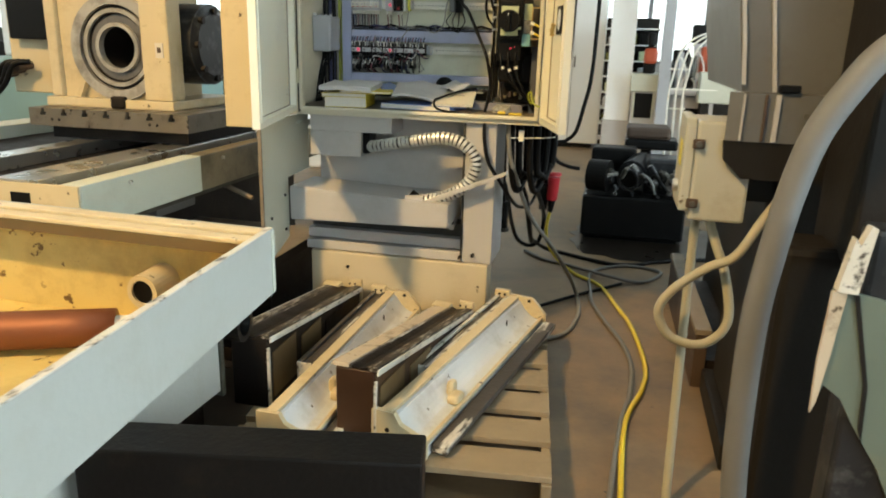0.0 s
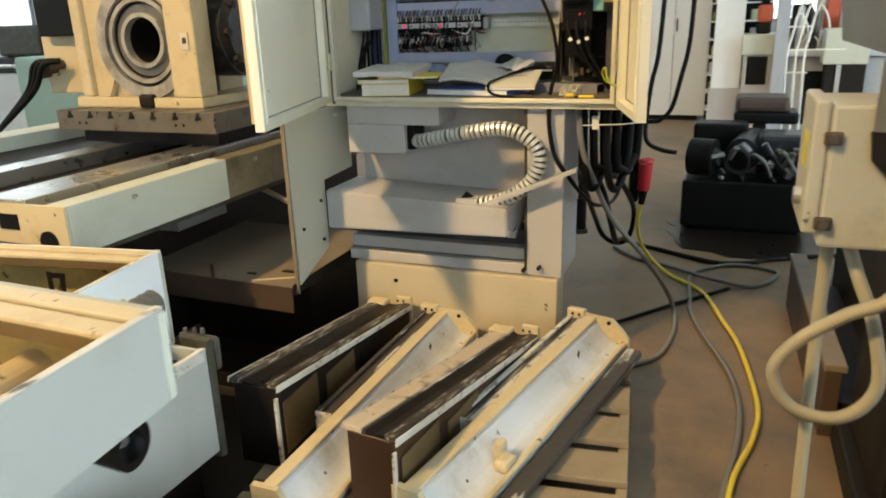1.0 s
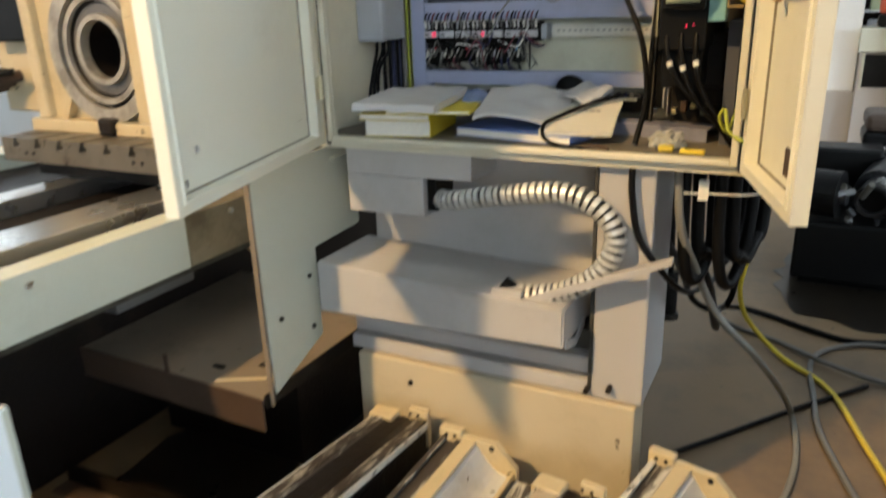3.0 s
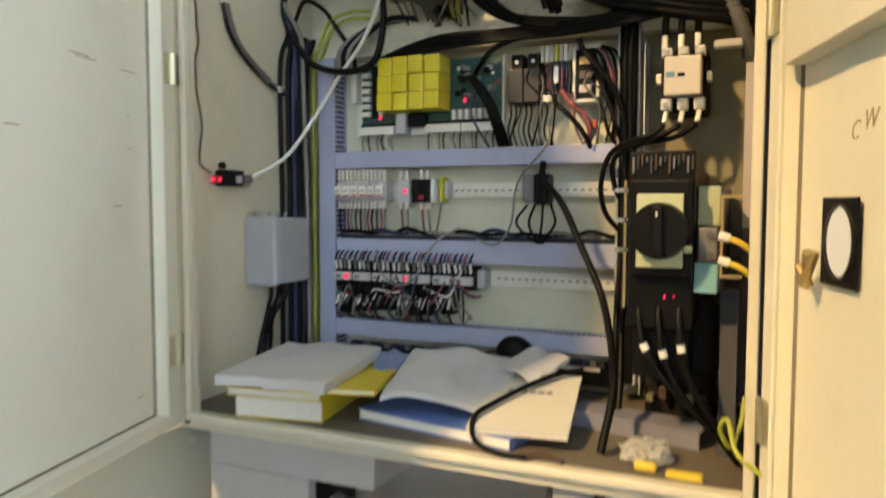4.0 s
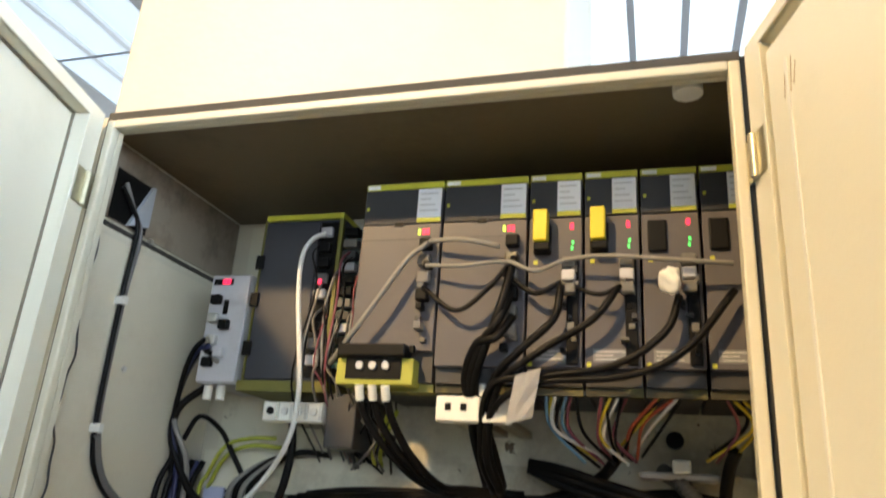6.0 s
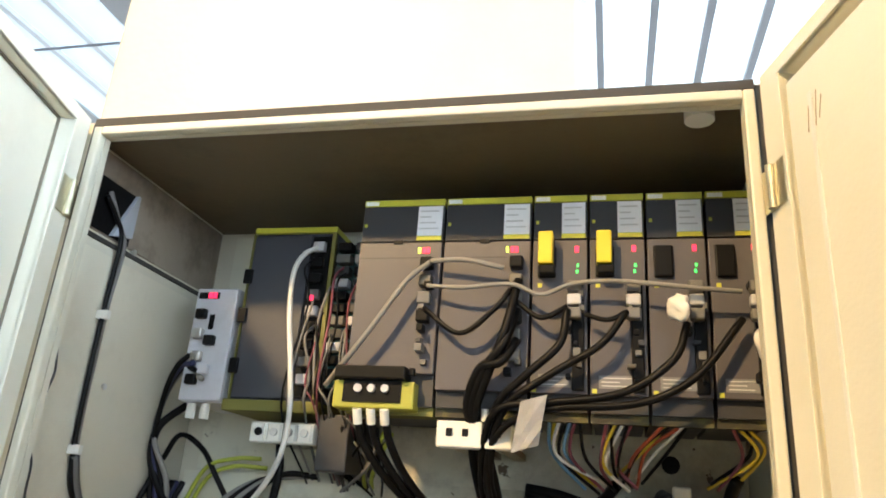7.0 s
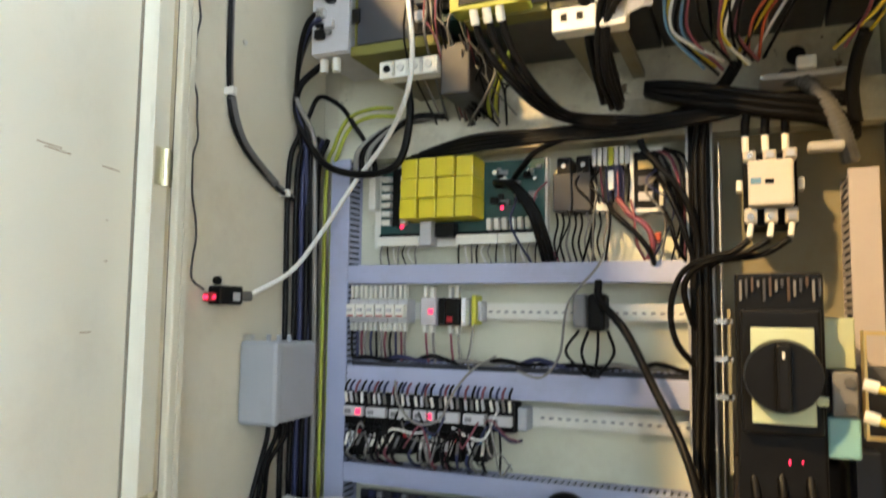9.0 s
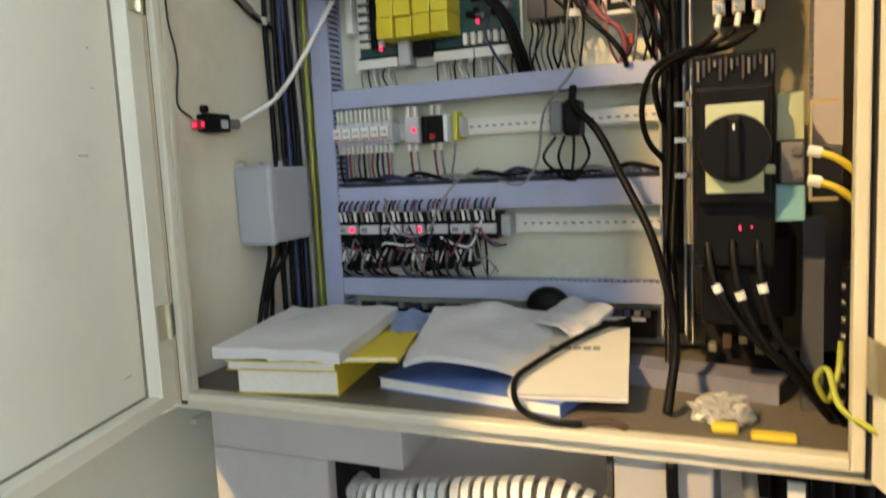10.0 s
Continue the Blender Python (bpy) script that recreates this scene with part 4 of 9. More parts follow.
def dark_casting(near, far, h0, h1, w, body, label, lf=0.022):
    """A tapering box beam of dark iron: a groove between a cream and a worn flange on top, yellowed panels on one flank."""
    m, n = frame_axes(near, far)
    root = thing("guideway_casting", near, label, "machine casting", "guideway castings on the pallet", m=m)
    INV[root.name] = Matrix.Identity(4)
    bm = bmesh.new()
    vs = []
    for y, h in ((0, h0), (n, h1)):
        for x, z in ((-w / 2, 0), (w / 2, 0), (w / 2, h), (-w / 2, h)):
            vs.append(bm.verts.new((x, y, z)))
    for f in ((3, 2, 1, 0), (4, 5, 6, 7), (0, 1, 5, 4), (1, 2, 6, 5), (2, 3, 7, 6), (3, 0, 4, 7)):
        bm.faces.new([vs[i] for i in f])
    bmesh.ops.recalc_face_normals(bm, faces=bm.faces)
    bmesh.ops.bevel(bm, geom=bm.edges[:], offset=0.004, segments=1, affect="EDGES")
    part("beam", bm, body, root)
    t = Matrix.Translation((0, 0, h0)) @ Matrix.Rotation(math.atan2(h1 - h0, n), 4, "X")
    e = n * 0.985
    part("left_flange", bx(-w / 2 - 0.010, -w / 2 + lf, -0.004, e, 0.001, 0.016, bev=0.003, m=t), M_STREAK if lf < 0.03 else M_PALEWORN, root, "pale upper flange")
    part("flange_lip", bx(-w / 2 - 0.0135, -w / 2 - 0.0105, -0.004, e, 0.002, 0.017, m=t), M_WORN, root)
    part("flange_edge", bx(-w / 2 + lf + 0.0005, -w / 2 + lf + 0.009, -0.002, e, 0.001, 0.013, bev=0.002, m=t), M_FLAKE, root)
    bm = prism([(-w / 2 + lf + 0.0095, 0.011), (-w / 2 + lf + 0.0095, 0.001), (w / 2 - 0.024, 0.001), (w / 2 - 0.024, 0.013), (w * 0.08, 0.004)], "y", 0, e)
    bm.transform(t)
    part("groove", bm, M_IRON, root)
    part("right_flange", bx(w / 2 - 0.0235, w / 2 + 0.008, -0.004, e, 0.001, 0.016, bev=0.003, m=t), M_STREAK, root, "flange with flaked white paint")
    part("flange_lip", bx(w / 2 + 0.0085, w / 2 + 0.014, -0.004, e, -0.010, 0.010, bev=0.002, m=t), M_WORN, root)
    part("end_edge", bx(w / 2 - 0.002, w / 2 + 0.006, -0.006, 0.006, 0.01, h0 * 0.88), M_WORN, root, "white painted corner")
    for k in range(3):
        y0, y1 = n * (0.03 + 0.25 * k), n * (0.24 + 0.25 * k)
        hh = h0 + (h1 - h0) * y1 / n
        part("flank_panel", bx(w / 2 + 0.0005, w / 2 + 0.005, y0, y1 - 0.012, 0.03, hh - 0.025, bev=0.002), M_OILYEL if k < 2 else body, root, "oily yellowed flank panel")
    part("end_lug", bx(-w / 2 - 0.03, -w / 2 + 0.05, n - 0.07, n - 0.01, h1 * 0.5, h1 + 0.030, bev=0.006), M_CREAM, root, "cream painted end lug")
    part("end_bracket", bx(w * 0.1, w / 2 + 0.01, n - 0.02, n, h1 * 0.3, h1 + 0.045, bev=0.005), M_CREAM, root, "cream end bracket with bolt holes")
    for x in (0.02, 0.045):
        part("bolt_hole", cyl((x, n - 0.022, h1 + 0.025), (x, n - 0.0195, h1 + 0.025), 0.005, 8), M_IRON, root)
    return root


def white_casting(near, far, h, w, label, rail, railpaint=M_FLAKE, flange=M_FLAKE):
    """A white trough: a hollow sloping face between a cream rim and a rusty foot, end plates, a lug and a worn back rail."""
    m, n = frame_axes(near, far)
    root = thing("guideway_casting", near, label, "machine casting", "guideway castings on the pallet", m=m)
    INV[root.name] = Matrix.Identity(4)
    arc = [(-w * 0.22 + w * 0.56 * u, 0.045 + (h - 0.05) * (1 - u) ** 2.2) for u in (0, 0.15, 0.3, 0.45, 0.6, 0.8, 1.0)]
    bm = prism([(-w / 2, 0.0), (w * 0.40, 0.0), (w * 0.40, 0.04)] + arc[::-1] + [(-w * 0.3, h), (-w / 2, h)], "y", 0.014, n - 0.014)
    part("trough", bm, M_WHITEM, root, "white painted hollow face")
    part("top_rim", bx(-w / 2 - 0.004, -w * 0.27, 0.0, n, h + 0.0005, h + 0.014, bev=0.004), M_CREAM, root, "broad cream upper rim")
    part("lower_rim", bx(w * 0.345, w * 0.43, 0.0, n, 0.046, 0.062, bev=0.004), M_CREAM, root, "narrow cream lower rim")
    part("foot_rail", bx(w * 0.44, w / 2 + 0.045, 0.03, n - 0.01, 0.015, 0.040, bev=0.004), M_FLAKE, root, "dark flaked foot rail")
    part("foot", bx(w * 0.40, w / 2 + 0.03, 0.05, n - 0.05, 0.0, 0.0145), M_RUST, root)
    part("near_plate", prism([(-w / 2 - 0.03, 0), (w * 0.43, 0), (w * 0.43, 0.062), (-w * 0.1, 0.10), (-w * 0.22, h + 0.012), (-w / 2 - 0.03, h + 0.012)], "y", -0.006, 0.0135), M_CREAM, root, "cream end plate with bolt holes")
    part("far_plate", prism([(-w / 2 - 0.03, 0), (w * 0.47, 0), (w * 0.47, 0.070), (w * 0.30, h * 0.85), (w * 0.08, h + 0.016), (-w / 2 - 0.03, h + 0.020)], "y", n - 0.0135, n + 0.006), M_CREAM, root, "cream end plate with bolt holes")
    for x, z, y in ((-w * 0.35, h * 0.6, -0.008), (w * 0.2, 0.03, -0.008), (w * 0.02, h + 0.002, n - 0.016), (w * 0.36, 0.055, n - 0.016)):
        part("bolt_hole", cyl((x, y, z), (x, y + 0.003, z), 0.008, 10), M_IRON, root)
    y = n * 0.25
    part("lug", bx(-w * 0.02, w * 0.16, y, y + 0.045, 0.06, h * 0.95, bev=0.014), M_CREAM, root, "cream cast lug")
    part("lug_foot", bx(w * 0.10, w * 0.36, y - 0.035, y + 0.03, 0.05, 0.085, bev=0.012), M_CREAM, root)
    part("slot", prism([(-0.012, 0.0), (0.012, 0.012), (0.014, 0.022), (-0.010, 0.012)], "y", 0, 0.001), M_IRON, root).matrix_local = Matrix.Translation((w * 0.02, n * 0.76, 0.105)) @ pose(0, 0, 0, -35, 0, 90)
    y0 = rail * n
    a, b = -w / 2 - 0.064, -w / 2 - 0.010
    part("back_rail", bx(a + 0.002, b - 0.002, y0, n * 1.0, h - 0.055, h - 0.002, bev=0.004), railpaint, root, "rail with flaked white paint")
    for u in (a - 0.003, b - 0.012):
        part("rail_flange", bx(u, u + 0.016, y0, n, h - 0.0015, h + 0.009, bev=0.002), flange, root, "worn rail flange")
    part("rail_end", bx(a, b, y0 - 0.006, y0 - 0.0005, h - 0.05, h + 0.012, bev=0.002), M_WORN, root)
    part("rail_lug", bx(a - 0.012, b + 0.004, n - 0.02, n + 0.012, h - 0.05, h + 0.034, bev=0.005), M_CREAM, root, "cream rail lug with bolt holes")
    for x in (a + 0.012, b - 0.016):
        part("bolt_hole", cyl((x, n - 0.022, h + 0.016), (x, n - 0.0195, h + 0.016), 0.006, 8), M_IRON, root)
    part("rail_support", bx(a + 0.004, b - 0.004, y0 + 0.05, n * 0.98, 0, h - 0.0555), M_IRON, root)
    return root


dark_casting((-0.955, 1.86, 0.14), (-0.980, 2.85, 0.14), 0.255, 0.11, 0.135, M_IRON, "dark oily iron casting with worn flanges on the pallet")
white_casting((-0.698, 1.62, 0.14), (-0.683, 2.797, 0.14), 0.120, 0.16, "white-painted trough casting with cream end plates", 0.305)
dark_casting((-0.530, 1.735, 0.14), (-0.420, 2.72, 0.14), 0.255, 0.11, 0.135, M_BROWN, "rust-brown casting with flaked white flanges", lf=0.046)
white_casting((-0.36, 1.71, 0.14), (-0.125, 2.89, 0.14), 0.122, 0.17, "long white trough casting at the pallet's edge", 0.29, M_STREAK, M_WORN)

# oil on the floor, its black also painting the shade between the machines
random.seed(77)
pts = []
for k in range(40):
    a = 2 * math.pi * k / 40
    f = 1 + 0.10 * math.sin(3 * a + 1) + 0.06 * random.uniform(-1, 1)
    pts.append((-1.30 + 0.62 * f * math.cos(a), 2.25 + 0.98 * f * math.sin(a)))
solid("oil_shade_film", prism(pts, "z", 0.002, 0.004), M_OILSHADE, "black oil film on the floor with the machines' shade painted in", "oil film", kind="structure")

# second film stands in for the dark shadow round the motor unit
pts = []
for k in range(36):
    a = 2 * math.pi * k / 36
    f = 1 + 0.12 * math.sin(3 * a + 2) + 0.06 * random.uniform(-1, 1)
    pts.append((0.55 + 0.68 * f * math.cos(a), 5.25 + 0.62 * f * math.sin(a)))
solid("oil_shade_film", prism(pts, "z", 0.002, 0.004), M_OILSHADE, "black film painting the shadow on the floor round the motor unit", "oil film", kind="structure")

# dark block across the walk
BM2 = Matrix.Translation((-0.925, 1.065, 0)) @ pose(0, 0, 0, 0, 0, 11.3)
blk = thing("steel_beam", (-0.55, 1.2, 0), "dark oily steel beam lying before the pallet", "steel beam")
part("beam", bx(-0.05, 0.765, 0, 0.138, 0.06, 0.44, bev=0.006, m=BM2), M_IRON, blk)
part("foot", bx(0.02, 0.12, 0.0, 0.138, 0.0, 0.0595, m=BM2), M_WOOD, blk)
part("foot", bx(0.58, 0.68, 0.0, 0.138, 0.0, 0.0595, m=BM2), M_WOOD, blk)

# ---- coolant tanks and covers ----


def open_tank(name, m, w, d, z0, z1, sump, label, skew=0.0, paint=M_TANK):
    """An open tank whose inner floor lies at sump, below the outer skirt that ends at z0."""
    root = thing(name, m.translation, label, "tank", m=m)
    INV[root.name] = Matrix(((1, -skew, 0, 0), (0, 1, 0, 0), (0, 0, 1, 0), (0, 0, 0, 1)))
    t = 0.012
    for b in ((0, w, -t, 0, z0, z1), (0, w, -d, -d + t, z0, z1), (w - t, w, -d + t, -t, z0, z1), (0, t, -d + t, -t, z0, z1)):
        part("outer_wall", bx(*b), paint, root)
    in1 = w - t - 0.17 if sump < z0 else w - t - 0.0005
    for b in ((t, in1, -t - 0.004, -t - 0.0005, sump, z1 - 0.004), (t, in1, -d + t + 0.0005, -d + t + 0.004, sump, z1 - 0.004),
              (t + 0.0005, t + 0.004, -d + 0.02, -0.02, sump, z1 - 0.004), (w - t - 0.004, w - t - 0.0005, -d + 0.02, -0.02, max(sump, z0), z1 - 0.004)):
        part("lining", bx(*b), M_TANKIN, root)
    if sump < z0:
        part("pit_side", bx(in1 - 0.004, in1, -d + 0.02, -0.02, sump, z0 - 0.0005), M_TANKIN, root)
        part("shelf", bx(in1 - 0.004, w - t - 0.0045, -d + 0.02, -0.0165, z0, z0 + 0.006), M_TANKIN, root)
        part("lining", bx(in1 + 0.0005, w - t, -t - 0.004, -t - 0.0005, z0 + 0.0065, z1 - 0.004), M_TANKIN, root)
    part("bottom", bx(t, in1, -d + t, -t, sump - 0.01, sump - 0.0005), M_TANKIN, root, "oily cream tank bottom")
    part("rim", bx(0.004, w - 0.014, -0.045, -0.0125, z1 - 0.006, z1 + 0.002, bev=0.002), M_CREAM, root, "cream inner rim")
    part("rim_groove", bx(0.006, w - 0.016, -0.0485, -0.0455, z1 - 0.012, z1 - 0.006), M_RUST, root)
    part("rim_step", bx(0.01, w - 0.016, -0.085, -0.049, z1 - 0.012, z1 - 0.003, bev=0.002), M_CREAM, root, "lower cream rim step")
    # dark strip draws the rim step's shade on the wall below
    part("rim_shade", bx(0.012, w - 0.03, -0.0835, -0.080, z1 - 0.034, z1 - 0.0125), M_OILYEL, root, "dark band painting the shade under the rim")
    part("edge_wear", bx(w - 0.0125, w - 0.0005, -d, -0.0, z1 + 0.0003, z1 + 0.0022), M_WORN, root)
    part("corner_stain", bx(w - 0.022, w + 0.0012, -0.0125, 0.0012, z0 + 0.002, z1 - 0.004), M_LEAD, root, "stained corner seam")
    return root


def bx_nut(p, q, r):
    """A hexagon nut with chamfered corners."""
    bm = cyl(p, q, r, 6)
    bmesh.ops.bevel(bm, geom=bm.edges[:], offset=0.004, segments=2, affect="EDGES")
    return bm


# local x runs to the left, so the tanks are mirrored round their near corner
T1 = Matrix.Translation((-0.441, 1.051, 0)) @ pose(0, 0, 0, 0, 0, -2.6) @ Matrix.Translation((-1.5, 0, 0))
tank = open_tank("coolant_tank", T1, 1.5, 1.5, 0.885, 1.013, 0.79, "pale sheet-metal coolant tank, cream and oily inside", skew=0.14)
part("copper_tube", sweep(bmesh.new(), [(0.20, -0.62, 0.828), (0.75, -0.36, 0.830), (1.225, -0.150, 0.832)], 0.036, 16), M_COPPER, tank, "brown copper pipe lying in the tank", smooth=True)
# white end piece paints the glare on the pipe's tip
part("tip_glare", cyl((1.225, -0.150, 0.832), (1.262, -0.134, 0.833), 0.022, 12), M_WHITEP, tank)
PX, PZ = 1.258, 0.889
part("pipe_stub", ring((PX, -0.105, PZ), (0, 1, 0), 0.024, 0.034, 0.088, 24), M_CREAM, tank, "short cream pipe stub on the wall")
# black plug added so the hollow stub reads as dark inside
part("stub_inside", cyl((PX, -0.099, PZ), (PX, -0.04, PZ), 0.0238, 24), M_BLACK, tank)
part("nipple", cyl((PX, 0.001, PZ), (PX, 0.10, PZ), 0.028, 28), M_FIT, tank)
part("collar", cyl((PX, 0.040, PZ), (PX, 0.062, PZ), 0.038, 28, 0.034), M_FIT, tank)
part("hex_nut", bx_nut((PX, 0.085, PZ), (PX, 0.140, PZ), 0.050), M_FIT, tank, "large dull zinc hexagon nut")
part("union", cyl((PX, 0.140, PZ), (PX, 0.160, PZ), 0.036, 28, 0.030), M_FIT, tank)
part("hose_tail", cyl((PX, 0.160, PZ), (PX, 0.243, PZ), 0.0235, 28), M_FIT, tank)
for k in range(4):
    part("barb", cyl((PX, 0.164 + 0.020 * k, PZ), (PX, 0.178 + 0.020 * k, PZ), 0.0245, 28, 0.0275), M_FIT, tank, smooth=False)
part("rod", cyl((0.95, 0.13, 0.79), (1.232, 0.195, 0.908), 0.0055, 10), M_GREENPL, tank, "bright thin rod")
part("drain_cup", ring((1.452, -0.048, 0.829), (-1, 0, 0), 0.024, 0.036, 0.05, 28), M_BLACK, tank, "black drain cup under the tank")
part("drain_plug", cyl((1.415, -0.048, 0.829), (1.405, -0.048, 0.829), 0.0265, 20), M_LEAD, tank)
part("drain_bolt", cyl((1.43, -0.040, 0.824), (1.415, -0.040, 0.824), 0.008, 6), M_STEEL, tank)
part("drain_bracket", bx(1.38, 1.44, -0.075, -0.025, 0.8695, 0.8845), M_IRON, tank)
for x in (0.08, 0.80):
    for y in (-1.4, -0.30):
        part("leg", bx(x, x + 0.05, y, y + 0.05, 0.0, 0.7795), M_IRON, tank)

T2 = Matrix.Translation((-1.228, 1.879, 0)) @ pose(0, 0, 0, 0, 0, 8) @ Matrix.Translation((-1.1, 0, 0))
tank2 = open_tank("coolant_tank", T2, 1.1, 0.85, 0.48, 0.763, 0.49, "white sheet-metal coolant tank with a chipped cream inside", paint=M_ENAMEL)
part("oil_pan", bx(0.02, 0.86, -0.82, -0.09, 0.64, 0.655), M_IRON, tank2, "dark oily pan inside the tank")
part("pan_leg", bx(0.1, 0.8, -0.8, -0.2, 0.4915, 0.6395), M_IRON, tank2)
part("hook", bx((0.80, 0.812, -0.10, -0.095, 0.655, 0.72), (0.84, 0.852, -0.10, -0.095, 0.655, 0.715), (0.80, 0.852, -0.0945, -0.09, 0.70, 0.715)), M_IRON, tank2)
for x in (0.05, 0.98):
    for y in (-0.80, -0.08):
        part("leg", bx(x, x + 0.05, y, y + 0.05, 0.0, 0.469), M_IRON, tank2)

T3 = Matrix.Translation((-1.005, 1.75, 0)) @ pose(0, 0, 0, 0, 0, -2)
cov = thing("machine_cover", (-1.3, 1.3, 0), "white sheet-metal machine cover with a stained edge", "machine cover")
part("side_sheet", bx(-0.012, 0.0, -0.86, 0.0, 0.245, 0.548, m=T3), M_TANK, cov)
part("edge_wear", bx(-0.014, 0.001, -0.86, 0.0, 0.5485, 0.553, m=T3), M_WORN, cov)
part("end_sheet", bx(-0.6, -0.013, -0.012, 0.0, 0.245, 0.548, m=T3), M_TANK, cov)
part("end_flange", bx(-0.03, 0.008, 0.0005, 0.022, 0.225, 0.575, bev=0.003, m=T3), M_DIRTYGREEN, cov, "rust-stained end flange")
part("top_sheet", bx(-0.6, -0.016, -0.86, 0.0, 0.50, 0.508, m=T3), M_IRON, cov)
part("core_block", bx(-0.55, -0.07, -0.84, -0.03, 0.25, 0.4995, m=T3), M_IRON, cov)
part("foot", bx(-0.55, -0.05, -0.84, -0.03, 0.0, 0.2445, m=T3), M_IRON, cov)
bm = bx(-0.115, 0.012, 0.0225, 0.05, 0.475, 0.572, bev=0.012, m=T3)
part("end_lug", bm, M_DIRTYGREEN, cov, "dirty green end lug with a bolt hole")
part("lug_hole", cyl(T3 @ Vector((-0.012, 0.020, 0.548)), T3 @ Vector((-0.012, 0.0224, 0.548)), 0.012, 14), M_BLACK, cov)
for k in range(3):
    c = T3 @ Vector((-0.095 + 0.030 * k, 0.036, 0.571))
    part("bolt", cyl(c, c + Vector((0.004 * (k % 2), 0, 0.012 + 0.004 * (k % 3))), 0.006, 6), M_FIT, cov)
part("worn_strip", bx(-0.0135, 0.0012, -0.80, -0.01, 0.522, 0.5484, m=T3), M_WORN, cov, "scraped paint along the upper edge")

# ---- the machine bed with its table and headstock ----
bed = thing("machine_bed", (-2.4, 3.0, 0), "long cream machine bed with shining slideways", "machine bed")
part("side_rail", bx(-1.70, -1.615, 1.935, 2.70, 0.69, 0.852, bev=0.004), M_LEAD, bed, "greenish-grey bed side")
# rear length is browner: oily dirt plus the table's shadow in the paint
part("side_rail", bx(-1.70, -1.618, 2.702, 4.6, 0.69, 0.850, bev=0.004), M_BEDREAR, bed, "oily brown rear bed side with the table's shade in its colour")
part("end_face", bx((-1.98, -1.62, 1.925, 1.9345, 0.72, 0.85), (-3.2, -1.98, 1.925, 1.9345, 0.60, 0.80)), M_CREAM, bed, "cream end face with cast openings")
part("end_opening", bx(-1.90, -1.82, 1.921, 1.9245, 0.765, 0.815, bev=0.0), M_BLACK, bed)
part("end_opening", cyl((-1.70, 1.926, 0.735), (-1.70, 1.918, 0.735), 0.035, 20), M_BLACK, bed)
# shade below the bed is put into the body's near-black colour
part("bed_body", bx(-3.25, -2.05, 1.94, 4.6, 0.0, 0.69, bev=0.01), M_IRON, bed, "bed body, near black with the shade under the bed painted in")
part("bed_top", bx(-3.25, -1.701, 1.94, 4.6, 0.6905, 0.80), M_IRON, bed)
part("slideway", bx(-1.98, -1.80, 1.94, 4.6, 0.8005, 0.858, bev=0.003), M_STEEL, bed, "polished steel slideway")
part("slideway", bx(-2.42, -2.30, 1.94, 4.6, 0.8005, 0.858, bev=0.003), M_STEEL, bed, "polished steel slideway")
part("slideway", bx(-3.24, -3.05, 1.94, 4.6, 0.8005, 0.87, bev=0.003), M_LEAD, bed)
for y in (2.2, 2.885, 3.5):
    part("bolt", cyl((-1.616, y, 0.82), (-1.605, y, 0.82), 0.008, 10), M_STEEL, bed)
part("under_block", bx(-1.84, -1.72, 2.50, 2.8, 0.60, 0.6895, bev=0.005), M_COL, bed)
part("under_lip", bx(-1.75, -1.625, 2.0, 4.5, 0.672, 0.6895), M_DIRTYGREEN, bed, "dirty lower lip of the bed side")
part("stub_arm", cyl((-1.70, 3.02, 0.66), (-1.52, 2.98, 0.61), 0.012, 12), M_DUSTY, bed, "brown lever stub under the bed")
for x, z, w, h in ((-2.10, 0.72, 0.05, 0.05), (-2.26, 0.70, 0.09, 0.07), (-2.5, 0.69, 0.10, 0.09), (-2.06, 0.645, 0.03, 0.03)):
    part("cast_hole", bx(x, x + w, 1.920, 1.9245, z, z + h, bev=0.0015), M_IRON, bed, "oily hole in the end face")

chip = thing("chip_tray", (-1.5, 2.8, 0), "rusty brown sheet-metal chip tray under the bed", "chip tray")
part("sheet", prism([(-2.05, 2.59), (-1.275, 2.565), (-1.275, 3.35), (-2.05, 3.35)], "z", 0.383, 0.390), M_DUSTY, chip)
part("front_lip", prism([(-2.05, 2.584), (-1.272, 2.558), (-1.272, 2.564), (-2.05, 2.589)], "z", 0.292, 0.394), M_RUST, chip, "rusty upturned front lip")
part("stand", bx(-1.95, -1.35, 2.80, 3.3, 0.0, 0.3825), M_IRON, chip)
part("side_lip", bx(-1.2745, -1.2695, 2.57, 3.3, 0.36, 0.402), M_COLDK, chip)
part("upright", bx(-1.66, -1.645, 2.575, 2.583, 0.30, 0.45, bev=0.002), M_RUST, chip, "rusty bracket on the lip")
part("crumb", bx(-1.42, -1.36, 2.72, 2.74, 0.3905, 0.395), M_IRON, chip)
part("crumb", bx(-1.55, -1.51, 2.66, 2.675, 0.3905, 0.394), M_IRON, chip)
part("lath", prism([(-1.48, 2.60), (-1.29, 2.70), (-1.286, 2.693), (-1.476, 2.593)], "z", 0.3905, 0.395), M_CREAM, chip)
pk = thing("floor_beam", (-1.6, 2.35, 0), "dark oily steel angle lying on the floor under the bed", "steel angle")
part("flange", bx(-2.0, -1.33, 2.36, 2.42, 0.0, 0.008, m=pose(0, 0, 0)), M_RUST, pk)
part("web", bx(-2.0, -1.33, 2.42, 2.428, 0.0, 0.07), M_IRON, pk)

